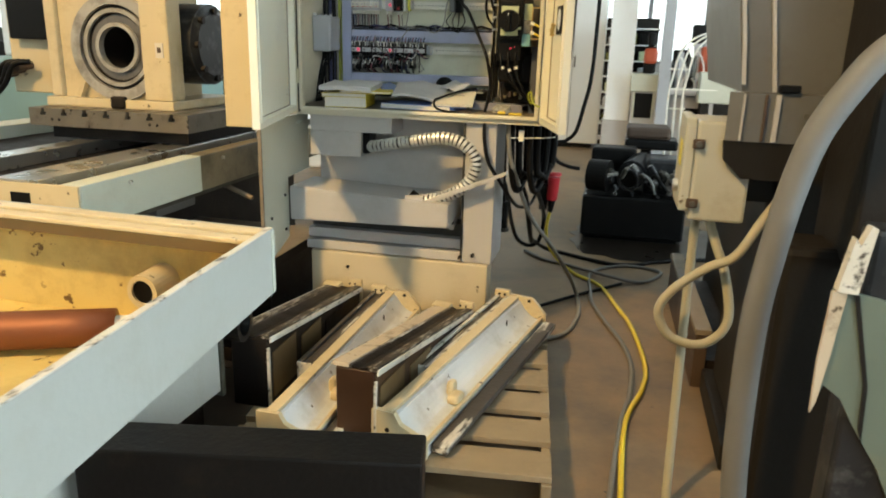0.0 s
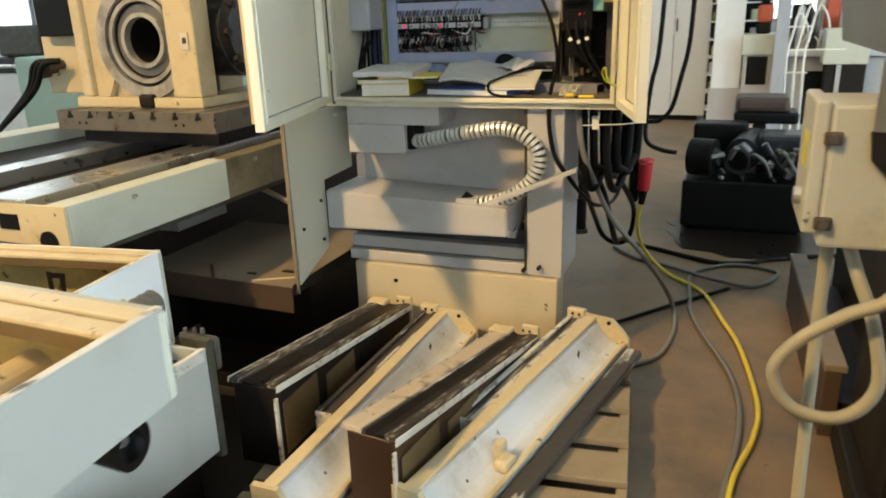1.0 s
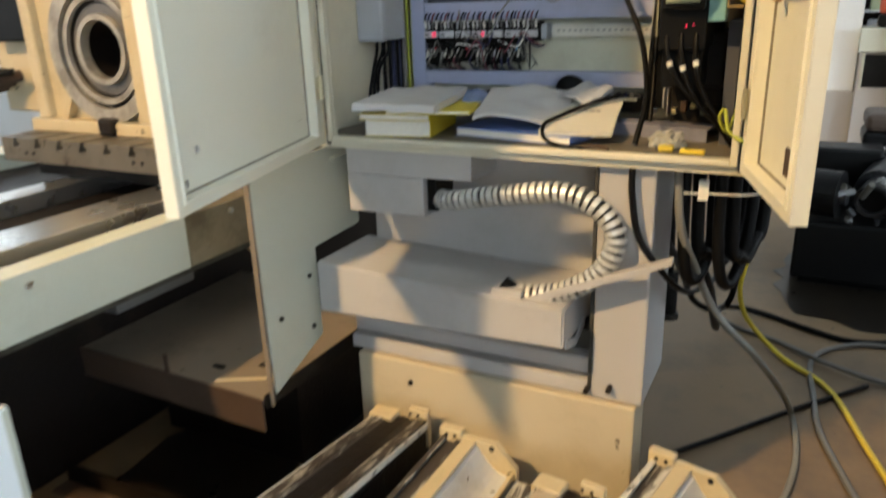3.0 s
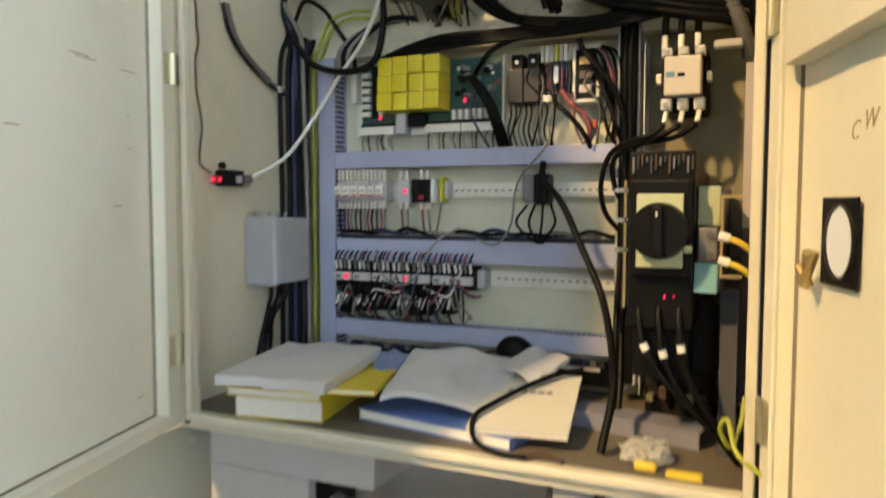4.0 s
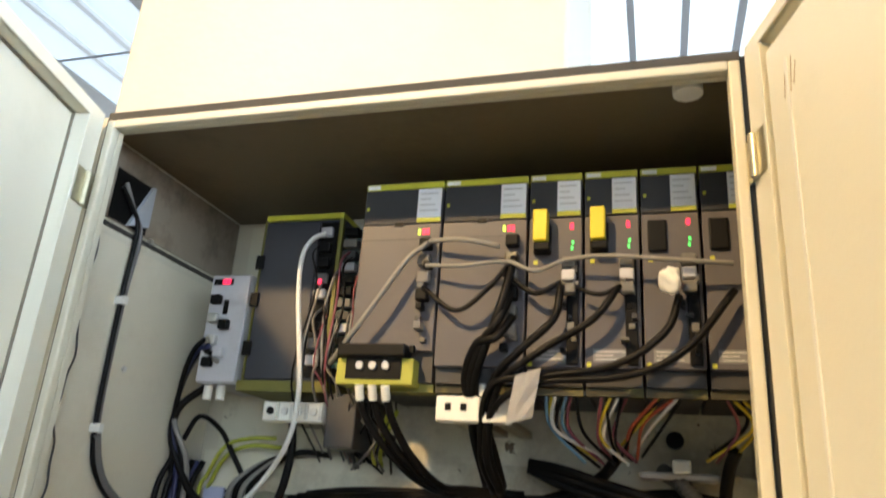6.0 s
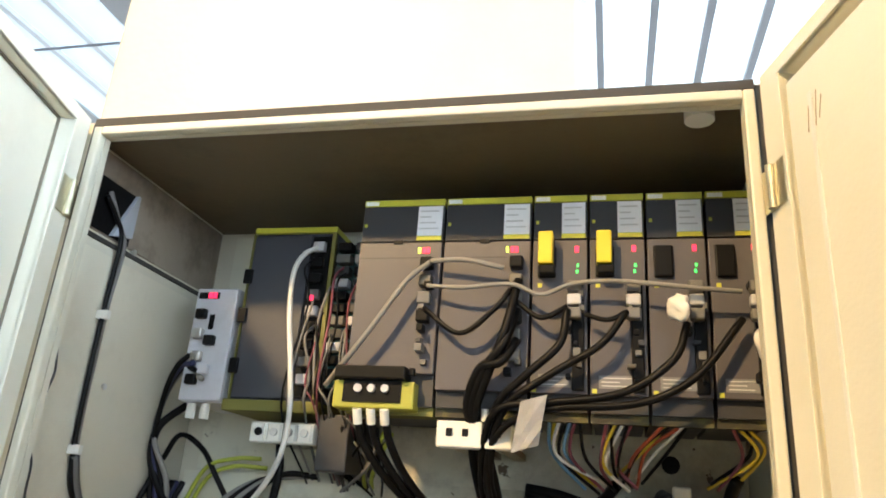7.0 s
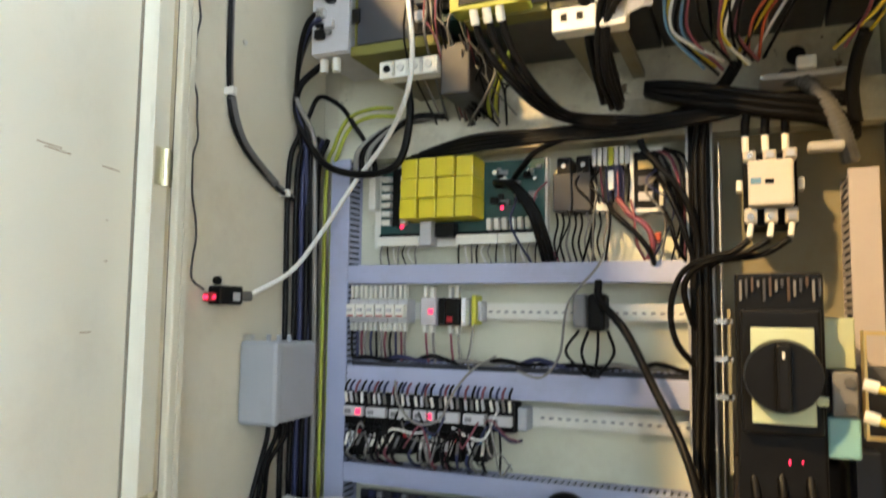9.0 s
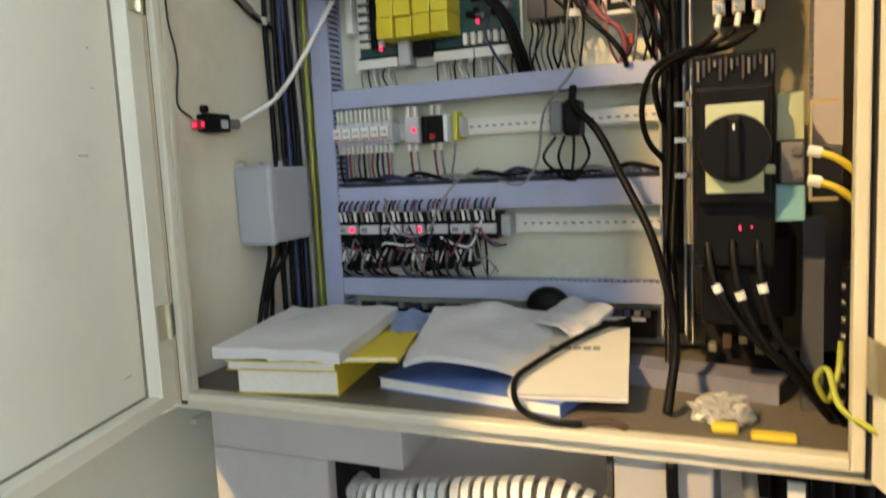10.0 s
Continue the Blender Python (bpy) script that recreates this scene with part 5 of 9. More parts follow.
tab = thing("slide_table", (-2.2, 3.3, 0.86), "worn steel slide table with T-slots on the bed", "slide table")
TX0, TX1, TZ0, TZ1 = -2.63, -1.758, 0.935, 1.01
prof = [(TX0, TZ0 - 0.01), (TX1, TZ0 - 0.01), (TX1, TZ1)]
for i in range(7):
    c = TX0 + 0.08 + 0.118 * (6 - i)
    prof += [(c + 0.009, TZ1), (c + 0.009, TZ1 - 0.018), (c + 0.017, TZ1 - 0.018), (c + 0.017, TZ1 - 0.034), (c - 0.017, TZ1 - 0.034), (c - 0.017, TZ1 - 0.018), (c - 0.009, TZ1 - 0.018), (c - 0.009, TZ1)]
bm = prism(prof + [(TX0, TZ1)], "y", 2.84, 4.0)
bmesh.ops.triangulate(bm, faces=[f for f in bm.faces if len(f.verts) > 4])
part("table_top", bm, M_TSLOT, tab)
# black bars in the T-slots stand for the shadow inside them
for i in range(7):
    c = TX0 + 0.08 + 0.118 * i
    part("slot_shadow", bx(c - 0.0165, c + 0.0165, 2.87, 3.98, TZ1 - 0.0335, TZ1 - 0.0185), M_BLACK, tab)
for x in (-2.50, -2.46, -1.96, -1.92):
    part("bolt_hole", cyl((x, 2.838, TZ0 + 0.022), (x, 2.8395, TZ0 + 0.022), 0.007, 10), M_IRON, tab)
part("saddle", bx(TX0 + 0.05, TX1 - 0.06, 2.93, 4.0, 0.8585, TZ0 - 0.0105), M_IRON, tab)

head = thing("headstock", (-2.23, 3.3, TZ1), "cream headstock housing with a large round spindle bore", "headstock")
hc = (-2.222, 3.03, 1.302)
bm = bmesh.new()
seg = 48
PXL, PXR = -2.56, -2.078
for yy in (3.03, 3.05):
    inner = [bm.verts.new((hc[0] + 0.11 * math.cos(2 * math.pi * k / seg), yy, hc[2] + 0.11 * math.sin(2 * math.pi * k / seg))) for k in range(seg)]
    outer = []
    for k in range(seg):
        a = 2 * math.pi * k / seg
        ca, sa = math.cos(a), math.sin(a)
        f = min((PXR - hc[0] if ca > 0 else hc[0] - PXL) / max(abs(ca), 1e-6), (0.45 if sa > 0 else 0.246) / max(abs(sa), 1e-6))
        outer.append(bm.verts.new((hc[0] + f * ca, yy, hc[2] + f * sa)))
    for x, z in ((PXR, 1.752), (PXL, 1.752), (PXL, 1.056), (PXR, 1.056)):
        k = min(range(seg), key=lambda n: (outer[n].co.x - x) ** 2 + (outer[n].co.z - z) ** 2)
        outer[k].co = Vector((x, yy, z))
    for k in range(seg):
        bm.faces.new((inner[k], inner[(k + 1) % seg], outer[(k + 1) % seg], outer[k]))
bmesh.ops.recalc_face_normals(bm, faces=bm.faces)
part("front_plate", bm, M_CREAM, head)
part("pilaster", bx(-2.076, -1.925, 2.985, 3.10, 1.056, 1.80, bev=0.008), M_CREAM, head, "cream upright of the housing")
part("pilaster", bx(-2.62, -2.562, 3.0, 3.5, 1.056, 1.80, bev=0.008), M_CREAM, head, "cream upright of the housing")
part("housing", bx(-2.5615, -2.0765, 3.31, 3.5, 1.056, 1.80), M_CREAM, head)
part("housing_top", bx(-2.5615, -2.0765, 3.051, 3.3095, 1.753, 1.80), M_CREAM, head)
part("base_flange", bx(-2.64, -1.915, 2.975, 3.55, TZ1, 1.0555, bev=0.006), M_CREAM, head)
for r0, r1, y, mm in ((0.202, 0.252, 2.992, M_BEAR), (0.186, 0.201, 3.012, M_IRON), (0.166, 0.1855, 2.998, M_BEAR), (0.155, 0.1655, 3.014, M_IRON), (0.119, 0.1545, 3.018, M_OILBEAR), (0.100, 0.1185, 3.000, M_BEAR)):
    part("bearing_ring", ring((hc[0], y, hc[2]), (0, 1, 0), r0, r1, 0.037, 56), mm, head, "turned steel bearing ring")
part("bore", ring((hc[0], 3.038, hc[2]), (0, 1, 0), 0.0995, 0.1095, 0.26, 40), M_IRON, head, "dark spindle bore")
part("bore_back", cyl((hc[0], 3.29, hc[2]), (hc[0], 3.30, hc[2]), 0.13, 32), M_BLACK, head)
for a in (218, 270, 322):
    ca, sa = math.cos(radians(a)), math.sin(radians(a))
    part("rib", prism([(hc[0] + 0.245 * ca - 0.012, hc[2] + 0.245 * sa), (hc[0] + 0.245 * ca + 0.012, hc[2] + 0.245 * sa), (hc[0] + 0.31 * ca + 0.012, 1.057), (hc[0] + 0.31 * ca - 0.012, 1.057)], "y", 2.995, 3.0295), M_CREAM, head)
part("clamp", bx(-2.26, -2.18, 2.96, 3.0, TZ1, 1.07, bev=0.012), M_IRON, head, "dark clamp block")
part("wheel", cyl((-2.07, 3.305, 1.325), (-1.885, 3.305, 1.325), 0.20, 48), M_OILW, head, "dark round flange at the side")
part("wheel_face", cyl((-1.8848, 3.30, 1.325), (-1.862, 3.30, 1.325), 0.19, 48, 0.155), M_OILW, head)
for k in range(8):
    a = k * math.pi / 4
    part("bolt", cyl((-1.872, 3.30 + 0.165 * math.cos(a), 1.325 + 0.165 * math.sin(a)), (-1.850, 3.30 + 0.165 * math.cos(a), 1.325 + 0.165 * math.sin(a)), 0.018, 8), M_IRON, head)
part("name_plate", bx(-1.995, -1.955, 2.979, 2.9845, 1.26, 1.33), M_CREAMP, head, "small tan maker's plate")
part("plate_mark", bx(-1.985, -1.965, 2.9775, 2.9788, 1.285, 1.31), M_RUST, head)
part("motor_box", bx(-2.86, -2.63, 3.02, 3.36, 1.33, 1.72, bev=0.008), M_BLACK, head, "dark terminal box")
part("side_cover", bx(-2.92, -2.621, 3.08, 3.5, TZ1 + 0.05, 1.78, bev=0.008), M_CREAM, head)
for k in range(3):
    part("pipe_fitting", cyl((-2.80 - 0.05 * k, 3.079, 1.20 - 0.02 * k), (-2.82 - 0.05 * k, 3.0, 1.19 - 0.02 * k), 0.022, 10), M_RUST, head, "brown pipe fitting")
for k in range(3):
    cable("hose", [(-2.75 - 0.03 * k, 3.02, 1.22), (-2.82 - 0.03 * k, 2.98, 1.20), (-2.9 - 0.02 * k, 2.97, 1.08), (-3.1, 2.9, 0.9)], 0.014, M_CABLE, "black hydraulic hose", head)

gp = thing("guard_panel", (-1.43, 2.74, 1.0), "narrow cream guard panel on a stub arm", "guard panel")
part("panel", bx(-1.50, -1.35, 2.735, 2.75, 0.985, 2.2, bev=0.004), M_CREAM, gp)
part("arm", cyl((-1.925, 3.06, 1.75), (-1.45, 2.7505, 1.75), 0.012, 10), M_CREAM, gp)
ls = thing("limit_switch", (-1.99, 3.7, TZ1), "dark oily limit switch post on the slide table", "switch")
part("post", bx(-2.04, -1.94, 3.66, 3.74, TZ1, 1.28, bev=0.006), M_DIRTYGREEN, ls)
part("head", bx(-2.06, -1.93, 3.64, 3.75, 1.2805, 1.50, bev=0.01), M_OILW, ls)
part("cap", bx(-2.01, -1.96, 3.634, 3.6395, 1.32, 1.40), M_CREAM, ls)

# ---- the column on the other side of the walk ----
col = thing("machine_column", (0.85, 2.2, 0), "dark grey-brown machine column with a thick hose", "machine column")
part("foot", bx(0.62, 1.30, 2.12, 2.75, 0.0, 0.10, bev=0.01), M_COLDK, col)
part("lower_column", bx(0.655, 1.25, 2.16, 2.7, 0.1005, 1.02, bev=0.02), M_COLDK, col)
part("upper_housing", prism([(0.410, 2.3), (0.464, 1.495), (0.498, 1.2635), (1.3, 1.2635), (1.3, 2.3)], "y", 1.89, 2.7), M_COL, col, "grey-brown upper housing")
part("housing_box", prism([(0.501, 1.872), (1.3, 1.872), (1.3, 1.897), (0.492, 1.897), (0.470, 1.889)], "z", 1.1355, 1.263), M_COL, col, "projecting grey-brown apron box")
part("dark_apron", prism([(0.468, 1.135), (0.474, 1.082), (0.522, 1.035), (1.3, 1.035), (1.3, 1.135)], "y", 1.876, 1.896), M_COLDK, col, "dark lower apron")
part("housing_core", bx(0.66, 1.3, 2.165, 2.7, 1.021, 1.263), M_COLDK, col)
for xa, xb, zb in ((0.484, 0.495, 1.283), (0.556, 0.573, 1.266)):
    part("housing_ridge", prism([(xa - 0.086, 2.02), (xa - 0.079, 2.02), (xa + 0.009, 1.386), (xb + 0.009, zb), (xb, zb), (xa, 1.386)], "y", 1.878, 1.8895), M_PED, col)
for xa, xb in ((0.502, 0.508), (0.555, 0.562), (0.581, 0.594)):
    part("housing_ridge", bx(xa, xb, 1.862, 1.8715, 1.138, 1.260, bev=0.002), (M_PED, M_RUST, M_PED)[int((xa > 0.54) + (xa > 0.57))], col)
part("screw", cyl((0.659, 1.8715, 1.208), (0.659, 1.864, 1.208), 0.008, 10), M_FIT, col)
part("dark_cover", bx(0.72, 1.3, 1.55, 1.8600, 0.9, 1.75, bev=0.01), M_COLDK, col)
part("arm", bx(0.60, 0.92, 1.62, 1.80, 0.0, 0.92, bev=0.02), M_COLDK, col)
part("slot", bx(0.588, 0.636, 1.860, 1.889, 1.266, 1.285, bev=0.004), M_BLACK, col)
part("hose", sweep(bmesh.new(), [(0.95, 1.545, 1.50), (0.80, 1.50, 1.44), (0.695, 1.465, 1.375), (0.635, 1.455, 1.295), (0.588, 1.455, 1.200), (0.560, 1.46, 1.08), (0.540, 1.46, 0.94), (0.526, 1.46, 0.79), (0.527, 1.465, 0.59), (0.537, 1.47, 0.37), (0.56, 1.48, 0.18), (0.59, 1.50, 0.03)], 0.030, 16, 10), M_HOSE, col, "thick grey rubber hose", smooth=True)
sw = thing("switch_box", (0.46, 2.0, 0.90), "light grey steel switch box with corner latches", "switch box")
part("body", bx(0.402, 0.55, 1.90, 2.12, 0.905, 1.182, bev=0.008), M_BOXC, sw)
part("lid", bx(0.372, 0.401, 1.905, 2.115, 0.93, 1.19, bev=0.006), M_BOXC, sw)
for z in (0.955, 1.12):
    part("latch", bx(0.392, 0.424, 1.889, 1.8995, z - 0.013, z + 0.013, bev=0.004), M_RUST, sw, "rusty latch")
    part("latch_screw", cyl((0.408, 1.8885, z), (0.408, 1.880, z), 0.008, 12), M_FIT, sw)
part("warning_label", bx(0.3705, 0.3718, 1.96, 2.03, 1.05, 1.12), M_YELLOW, sw, "yellow warning label")
part("key_switch", cyl((0.372, 1.98, 0.99), (0.358, 1.98, 0.99), 0.018, 14), M_STEEL, sw)
part("bracket", bx(0.44, 0.656, 2.1205, 2.16, 0.93, 1.0), M_COLDK, sw)
cable("conduit", [(0.435, 2.0, 0.904), (0.437, 1.99, 0.6), (0.438, 1.93, 0.2), (0.435, 1.86, 0.016)], 0.014, M_TANHOSE, "tan conduit running to the floor", sw)
cable("conduit", [(0.468, 2.0, 0.904), (0.490, 1.96, 0.84), (0.530, 1.93, 0.735), (0.547, 1.91, 0.610), (0.487, 1.90, 0.540), (0.395, 1.895, 0.553), (0.352, 1.89, 0.628), (0.386, 1.885, 0.702), (0.468, 1.88, 0.775), (0.540, 1.88, 0.818), (0.60, 1.90, 0.92), (0.66, 1.95, 1.00)], 0.014, M_TANHOSE, "tan conduit bent into a loop", sw, step=10)
grd = thing("green_guard", (0.85, 1.2, 0), "green-grey sheet guard with a worn cream edge", "sheet guard")
part("sheet", prism([(0.605, 0.945), (0.640, 0.942), (0.70, 0.93), (1.2, 0.9), (1.2, 0.10), (0.79, 0.48), (0.737, 0.589), (0.685, 0.666), (0.650, 0.727), (0.616, 0.752), (0.603, 0.70)], "y", 1.22, 1.232), M_GREENM, grd)
part("edge", prism([(0.606, 0.946), (0.622, 1.048), (0.632, 1.035), (0.644, 1.071), (0.655, 1.068), (0.642, 0.943)], "y", 1.205, 1.2325), M_WORN, grd, "worn cream-painted edge")
part("edge_strip", prism([(0.598, 0.695), (0.595, 0.80), (0.600, 0.944), (0.626, 0.944), (0.616, 0.82), (0.606, 0.72)], "y", 1.210, 1.2198), M_PALEWORN, grd, "chipped cream edge strip")
part("crease", prism([(0.640, 0.94), (0.648, 0.94), (0.692, 0.76), (0.700, 0.64), (0.690, 0.67), (0.684, 0.76)], "y", 1.216, 1.2198), M_COLDK, grd)
part("dark_part", bx(0.66, 1.0, 1.2335, 1.32, 0.0, 1.06, bev=0.01), M_OILW, grd)

# low rusty bed beam behind the column
LB = Matrix.Translation((0.583, 2.76, 0)) @ pose(0, 0, 0, 0, 0, 1.4)
lb = thing("bed_beam", (0.6, 3.3, 0), "low rust-brown bed beam with a worn tan upper edge", "steel beam")
part("web", bx(0.0, 0.05, 0.0, 1.17, 0.0, 0.235, bev=0.004, m=LB), M_RUST, lb)
part("top_edge", bx(-0.006, 0.062, -0.004, 1.174, 0.2355, 0.262, bev=0.005, m=LB), M_DUSTY, lb, "worn tan upper edge")
part("trough", bx(0.0505, 0.20, 0.02, 1.15, 0.0, 0.12, m=LB), M_IRON, lb, "black oily trough")
# mostly out of view; added to block the east windows' light
part("shading_base", bx(0.201, 1.15, 0.03, 1.30, 0.0, 0.62, bev=0.01, m=LB), M_COLDK, lb, "dark base, mostly unseen, added to keep window light off the floor")

# ---- far things across the hall ----
mot = thing("motor_unit", (0.34, 5.4, 0), "black motor and gearbox unit on the floor", "motor unit")
part("base", bx(-0.01, 0.72, 5.1, 5.75, 0.03, 0.33, bev=0.015), M_BLACK, mot)
part("skid", bx(0.03, 0.68, 5.14, 5.7, 0.0, 0.0295), M_BLACK, mot)
part("pulley", cyl((0.03, 5.18, 0.47), (0.17, 5.14, 0.47), 0.115, 28), M_BLACK, mot)
part("pulley_hub", cyl((0.168, 5.141, 0.47), (0.20, 5.132, 0.47), 0.05, 20), M_OILW, mot)
part("motor_end", ring((0.30, 5.11, 0.455), (0.25, 1, 0.1), 0.062, 0.078, 0.16, 28), M_OILW, mot, "dull ring of the motor's end")
part("motor_core", cyl((0.30, 5.14, 0.455), (0.34, 5.30, 0.47), 0.075, 24), M_BLACK, mot)
part("motor", cyl((0.33, 5.28, 0.47), (0.40, 5.55, 0.50), 0.105, 24), M_OILW, mot)
part("gearbox", bx(0.42, 0.70, 5.25, 5.55, 0.3305, 0.60, bev=0.03), M_OILW, mot)
part("cover", bx(0.02, 0.36, 5.5, 5.72, 0.3305, 0.63, bev=0.02), M_BLACK, mot)
random.seed(31)
for k in range(34):
    a = Vector((0.20 + 0.50 * random.random(), 5.10 + 0.12 * random.random(), 0.335 + 0.19 * random.random()))
    d = Vector((random.random() - 0.5, -0.3 * random.random(), random.random() - 0.3)) * 0.16
    part("fitting", cyl(a, a + d, 0.012 + 0.016 * random.random(), 10), (M_OILW, M_FIT, M_BLACK, M_HOSE)[k % 4], mot)
for k in range(4):
    x = 0.36 + 0.09 * k
    part("hose", sweep(bmesh.new(), [(x, 5.2, 0.40), (x + 0.03, 5.10, 0.50), (x + 0.10, 5.07, 0.46 - 0.03 * k), (x + 0.14, 5.12, 0.36)], 0.012, 7), (M_HOSE, M_CABLE)[k % 2], mot, smooth=True)
part("seat_plate", bx(0.27, 0.62, 5.85, 6.2, 0.665, 0.762, bev=0.03), M_RUST, mot)
part("seat_skirt", bx(0.265, 0.68, 5.84, 6.15, 0.585, 0.6645, bev=0.02), M_BLACK, mot)
part("seat_post", bx(0.40, 0.48, 5.95, 6.05, 0.0, 0.5845), M_IRON, mot)

wc = thing("white_cabinet", (-0.45, 10.5, 0), "tall white control cabinet across the hall", "control cabinet")
part("body", bx(-0.85, -0.06, 10.2, 10.8, 0.06, 2.3, bev=0.012), M_ENAMEL, wc)
part("plinth", bx(-0.83, -0.14, 10.22, 10.78, 0.0, 0.0595), M_BLACK, wc)
part("door_gap", bx(-0.48, -0.475, 10.196, 10.1995, 0.1, 2.26), M_GASKET, wc)
part("handle", bx(-0.455, -0.44, 10.17, 10.1995, 1.1, 1.25, bev=0.004), M_BLACK, wc)
wc2 = thing("white_cabinet", (0.3, 9.3, 0), "narrow white machine panel on a grey base", "control cabinet")
part("body", bx(0.02, 0.32, 9.2, 9.5, 0.50, 2.4, bev=0.01), M_ENAMEL, wc2)
part("base", bx(0.0, 0.36, 9.18, 9.55, 0.0, 0.4995, bev=0.01), M_PED, wc2)
cable("hanging_cable", [(-0.10, 4.35, 2.6), (-0.11, 4.35, 1.8), (-0.129, 4.35, 1.20), (-0.160, 4.35, 0.996), (-0.178, 4.35, 0.78), (-0.164, 4.35, 0.688), (-0.09, 4.35, 0.65), (-0.012, 4.35, 0.638)], 0.012, M_CABLE, "black cable hanging down behind the cabinet")
cable("hanging_cable", [(0.03, 4.35, 2.6), (0.025, 4.35, 1.6), (0.015, 4.35, 1.207), (-0.015, 4.35, 1.031), (-0.051, 4.35, 0.874), (-0.10, 4.35, 0.815), (-0.154, 4.35, 0.798), (-0.42, 4.3, 0.8)], 0.012, M_CABLE, "black cable hanging down behind the cabinet")
mach = thing("machine_tool", (2.0, 9.5, 0), "grey machine tool with a bench and railing across the hall", "machine tool")
part("base", bx(0.75, 3.2, 9.0, 10.6, 0.0, 0.85, bev=0.02), M_PED, mach)
part("dark_door", bx(0.95, 1.25, 8.99, 8.9995, 0.15, 0.7), M_BLACK, mach)
part("dark_door", bx(1.9, 2.3, 8.99, 8.9995, 0.15, 0.7), M_BLACK, mach)
part("table", bx(0.70, 3.3, 8.9, 10.6, 0.8505, 0.92, bev=0.01), M_GREYP, mach)
for k in range(9):
    x = 0.85 + 0.26 * k
    part("fixture", bx(x, x + 0.14, 9.3, 9.5, 0.9205, 1.05 + 0.12 * (k * 7 % 4), bev=0.02), (M_GREYP, M_ORANGEW, M_BLACK, M_STEEL)[k % 4], mach)
for k in range(3):
    x = 0.715 + 0.075 * k
    part("rail", sweep(bmesh.new(), [(x + 0.02, 8.2, 0.0), (x, 8.2, 0.6), (x - 0.005, 8.2, 0.9), (x + 0.02, 8.2, 1.08), (x + 0.08, 8.2, 1.36), (x + 0.26, 8.2, 1.52), (x + 0.55, 8.2, 1.56)], 0.011, 8), M_WHITEP, mach, smooth=True)
for z in (0.74, 0.95, 1.16):
    part("rail_bar", bx(0.70, 0.90 + 0.3 * (z == 0.95), 8.185, 8.20, z, z + 0.014), M_WHITEP, mach)
# narrow end of the bench with a dark opening, boxes and tools on it
eb = thing("steel_bench", (0.5, 9.3, 0), "beige steel bench end with a dark opening", "workbench")
part("body", bx(0.33, 0.69, 9.0, 9.6, 0.0, 0.8725, bev=0.008), M_PED, eb)
part("opening", bx(0.372, 0.577, 8.990, 8.9995, 0.56, 0.853), M_BLACK, eb, "dark opening")
for x in (0.352, 0.5775):
    part("opening_edge", bx(x, x + 0.0195, 8.985, 8.9995, 0.54, 0.87), M_LEAD, eb)
part("apron", bx(0.31, 0.695, 8.96, 9.6, 0.873, 1.079, bev=0.008), M_LEAD, eb)
gc = thing("steel_post", (0.66, 8.8, 0), "blue-grey painted steel post by the bench", "post")
part("shaft", bx(0.615, 0.74, 8.78, 8.88, 0.0, 2.2, bev=0.006), M_JBOX, gc)
part("foot", bx(0.585, 0.77, 8.74, 8.92, 0.0, 0.02), M_JBOX, gc)
tk = thing("sheet_metal_box", (1.27, 8.85, 0.72), "grey-green sheet metal tank on a dark stand", "tank")
part("tank", bx(1.06, 1.46, 8.6, 8.89, 0.79, 1.13, bev=0.012), M_LEAD, tk)
part("stand", bx(1.10, 1.45, 8.62, 8.88, 0.0, 0.7895), M_COLDK, tk)
part("leg", bx(1.19, 1.23, 8.60, 8.6195, 0.0, 0.7895), M_PED, tk)
rk = thing("storage_rack", (0.2, 9.9, 0), "dark storage rack with pale shelves and boxes", "storage rack")
part("back", bx(-0.05, 0.62, 10.02, 10.05, 0.0, 1.75), M_COLDK, rk)
for k in range(8):
    part("shelf", bx(-0.05, 0.62, 9.62, 10.0195, 0.20 + 0.2 * k, 0.215 + 0.2 * k), M_ENAMEL, rk)
random.seed(52)
for k in range(7):
    for j in range(3):
        x = -0.03 + 0.2 * j + 0.03 * random.random()
        part("bin", bx(x, x + 0.10 + 0.05 * random.random(), 9.66, 9.9, 0.2155 + 0.2 * k, 0.30 + 0.2 * k + 0.06 * random.random(), bev=0.008), (M_BLACK, M_GREENPL, M_GREYP, M_YGD)[(k * 3 + j * 5) % 4], rk)
for k in range(22):
    x = 0.78 + 1.0 * random.random()
    y = 9.0 + 0.25 * random.random()
    h = 0.06 + 0.42 * random.random() ** 2
    c = thing("machined_part", (x, y, 0.92), ("dull metal part standing on the bench", "pale painted part standing on the bench", "dark oily part standing on the bench")[k % 3], "machine part", "parts on the bench")
    mt = (M_FIT, M_GREYP, M_OILW)[k % 3]
    part("base", bx(x - 0.04, x + 0.04, y - 0.04, y + 0.04, 0.9202, 0.94, bev=0.004), mt, c)
    part("body", cyl((x, y, 0.9402), (x + 0.03 * random.uniform(-1, 1), y, 0.94 + h), 0.02 + 0.03 * random.random(), 12, 0.015 + 0.02 * random.random()), mt, c)
    if k % 2:
        part("hose", sweep(bmesh.new(), [(x, y, 0.92 + h), (x + 0.05, y - 0.03, 1.0 + h), (x + 0.13, y - 0.05, 0.98 + h * 0.6), (x + 0.15, y - 0.04, 0.94)], 0.010, 6), (M_HOSE, M_WHITECAB)[k % 4 == 1], c, smooth=True)
tealm = thing("teal_machine", (-4.5, 6, 0), "teal machine tool beyond the bed", "machine tool")
part("body", bx(-5.4, -3.5, 4.9, 6.5, 0.0, 1.15, bev=0.03), M_TEALM, tealm)
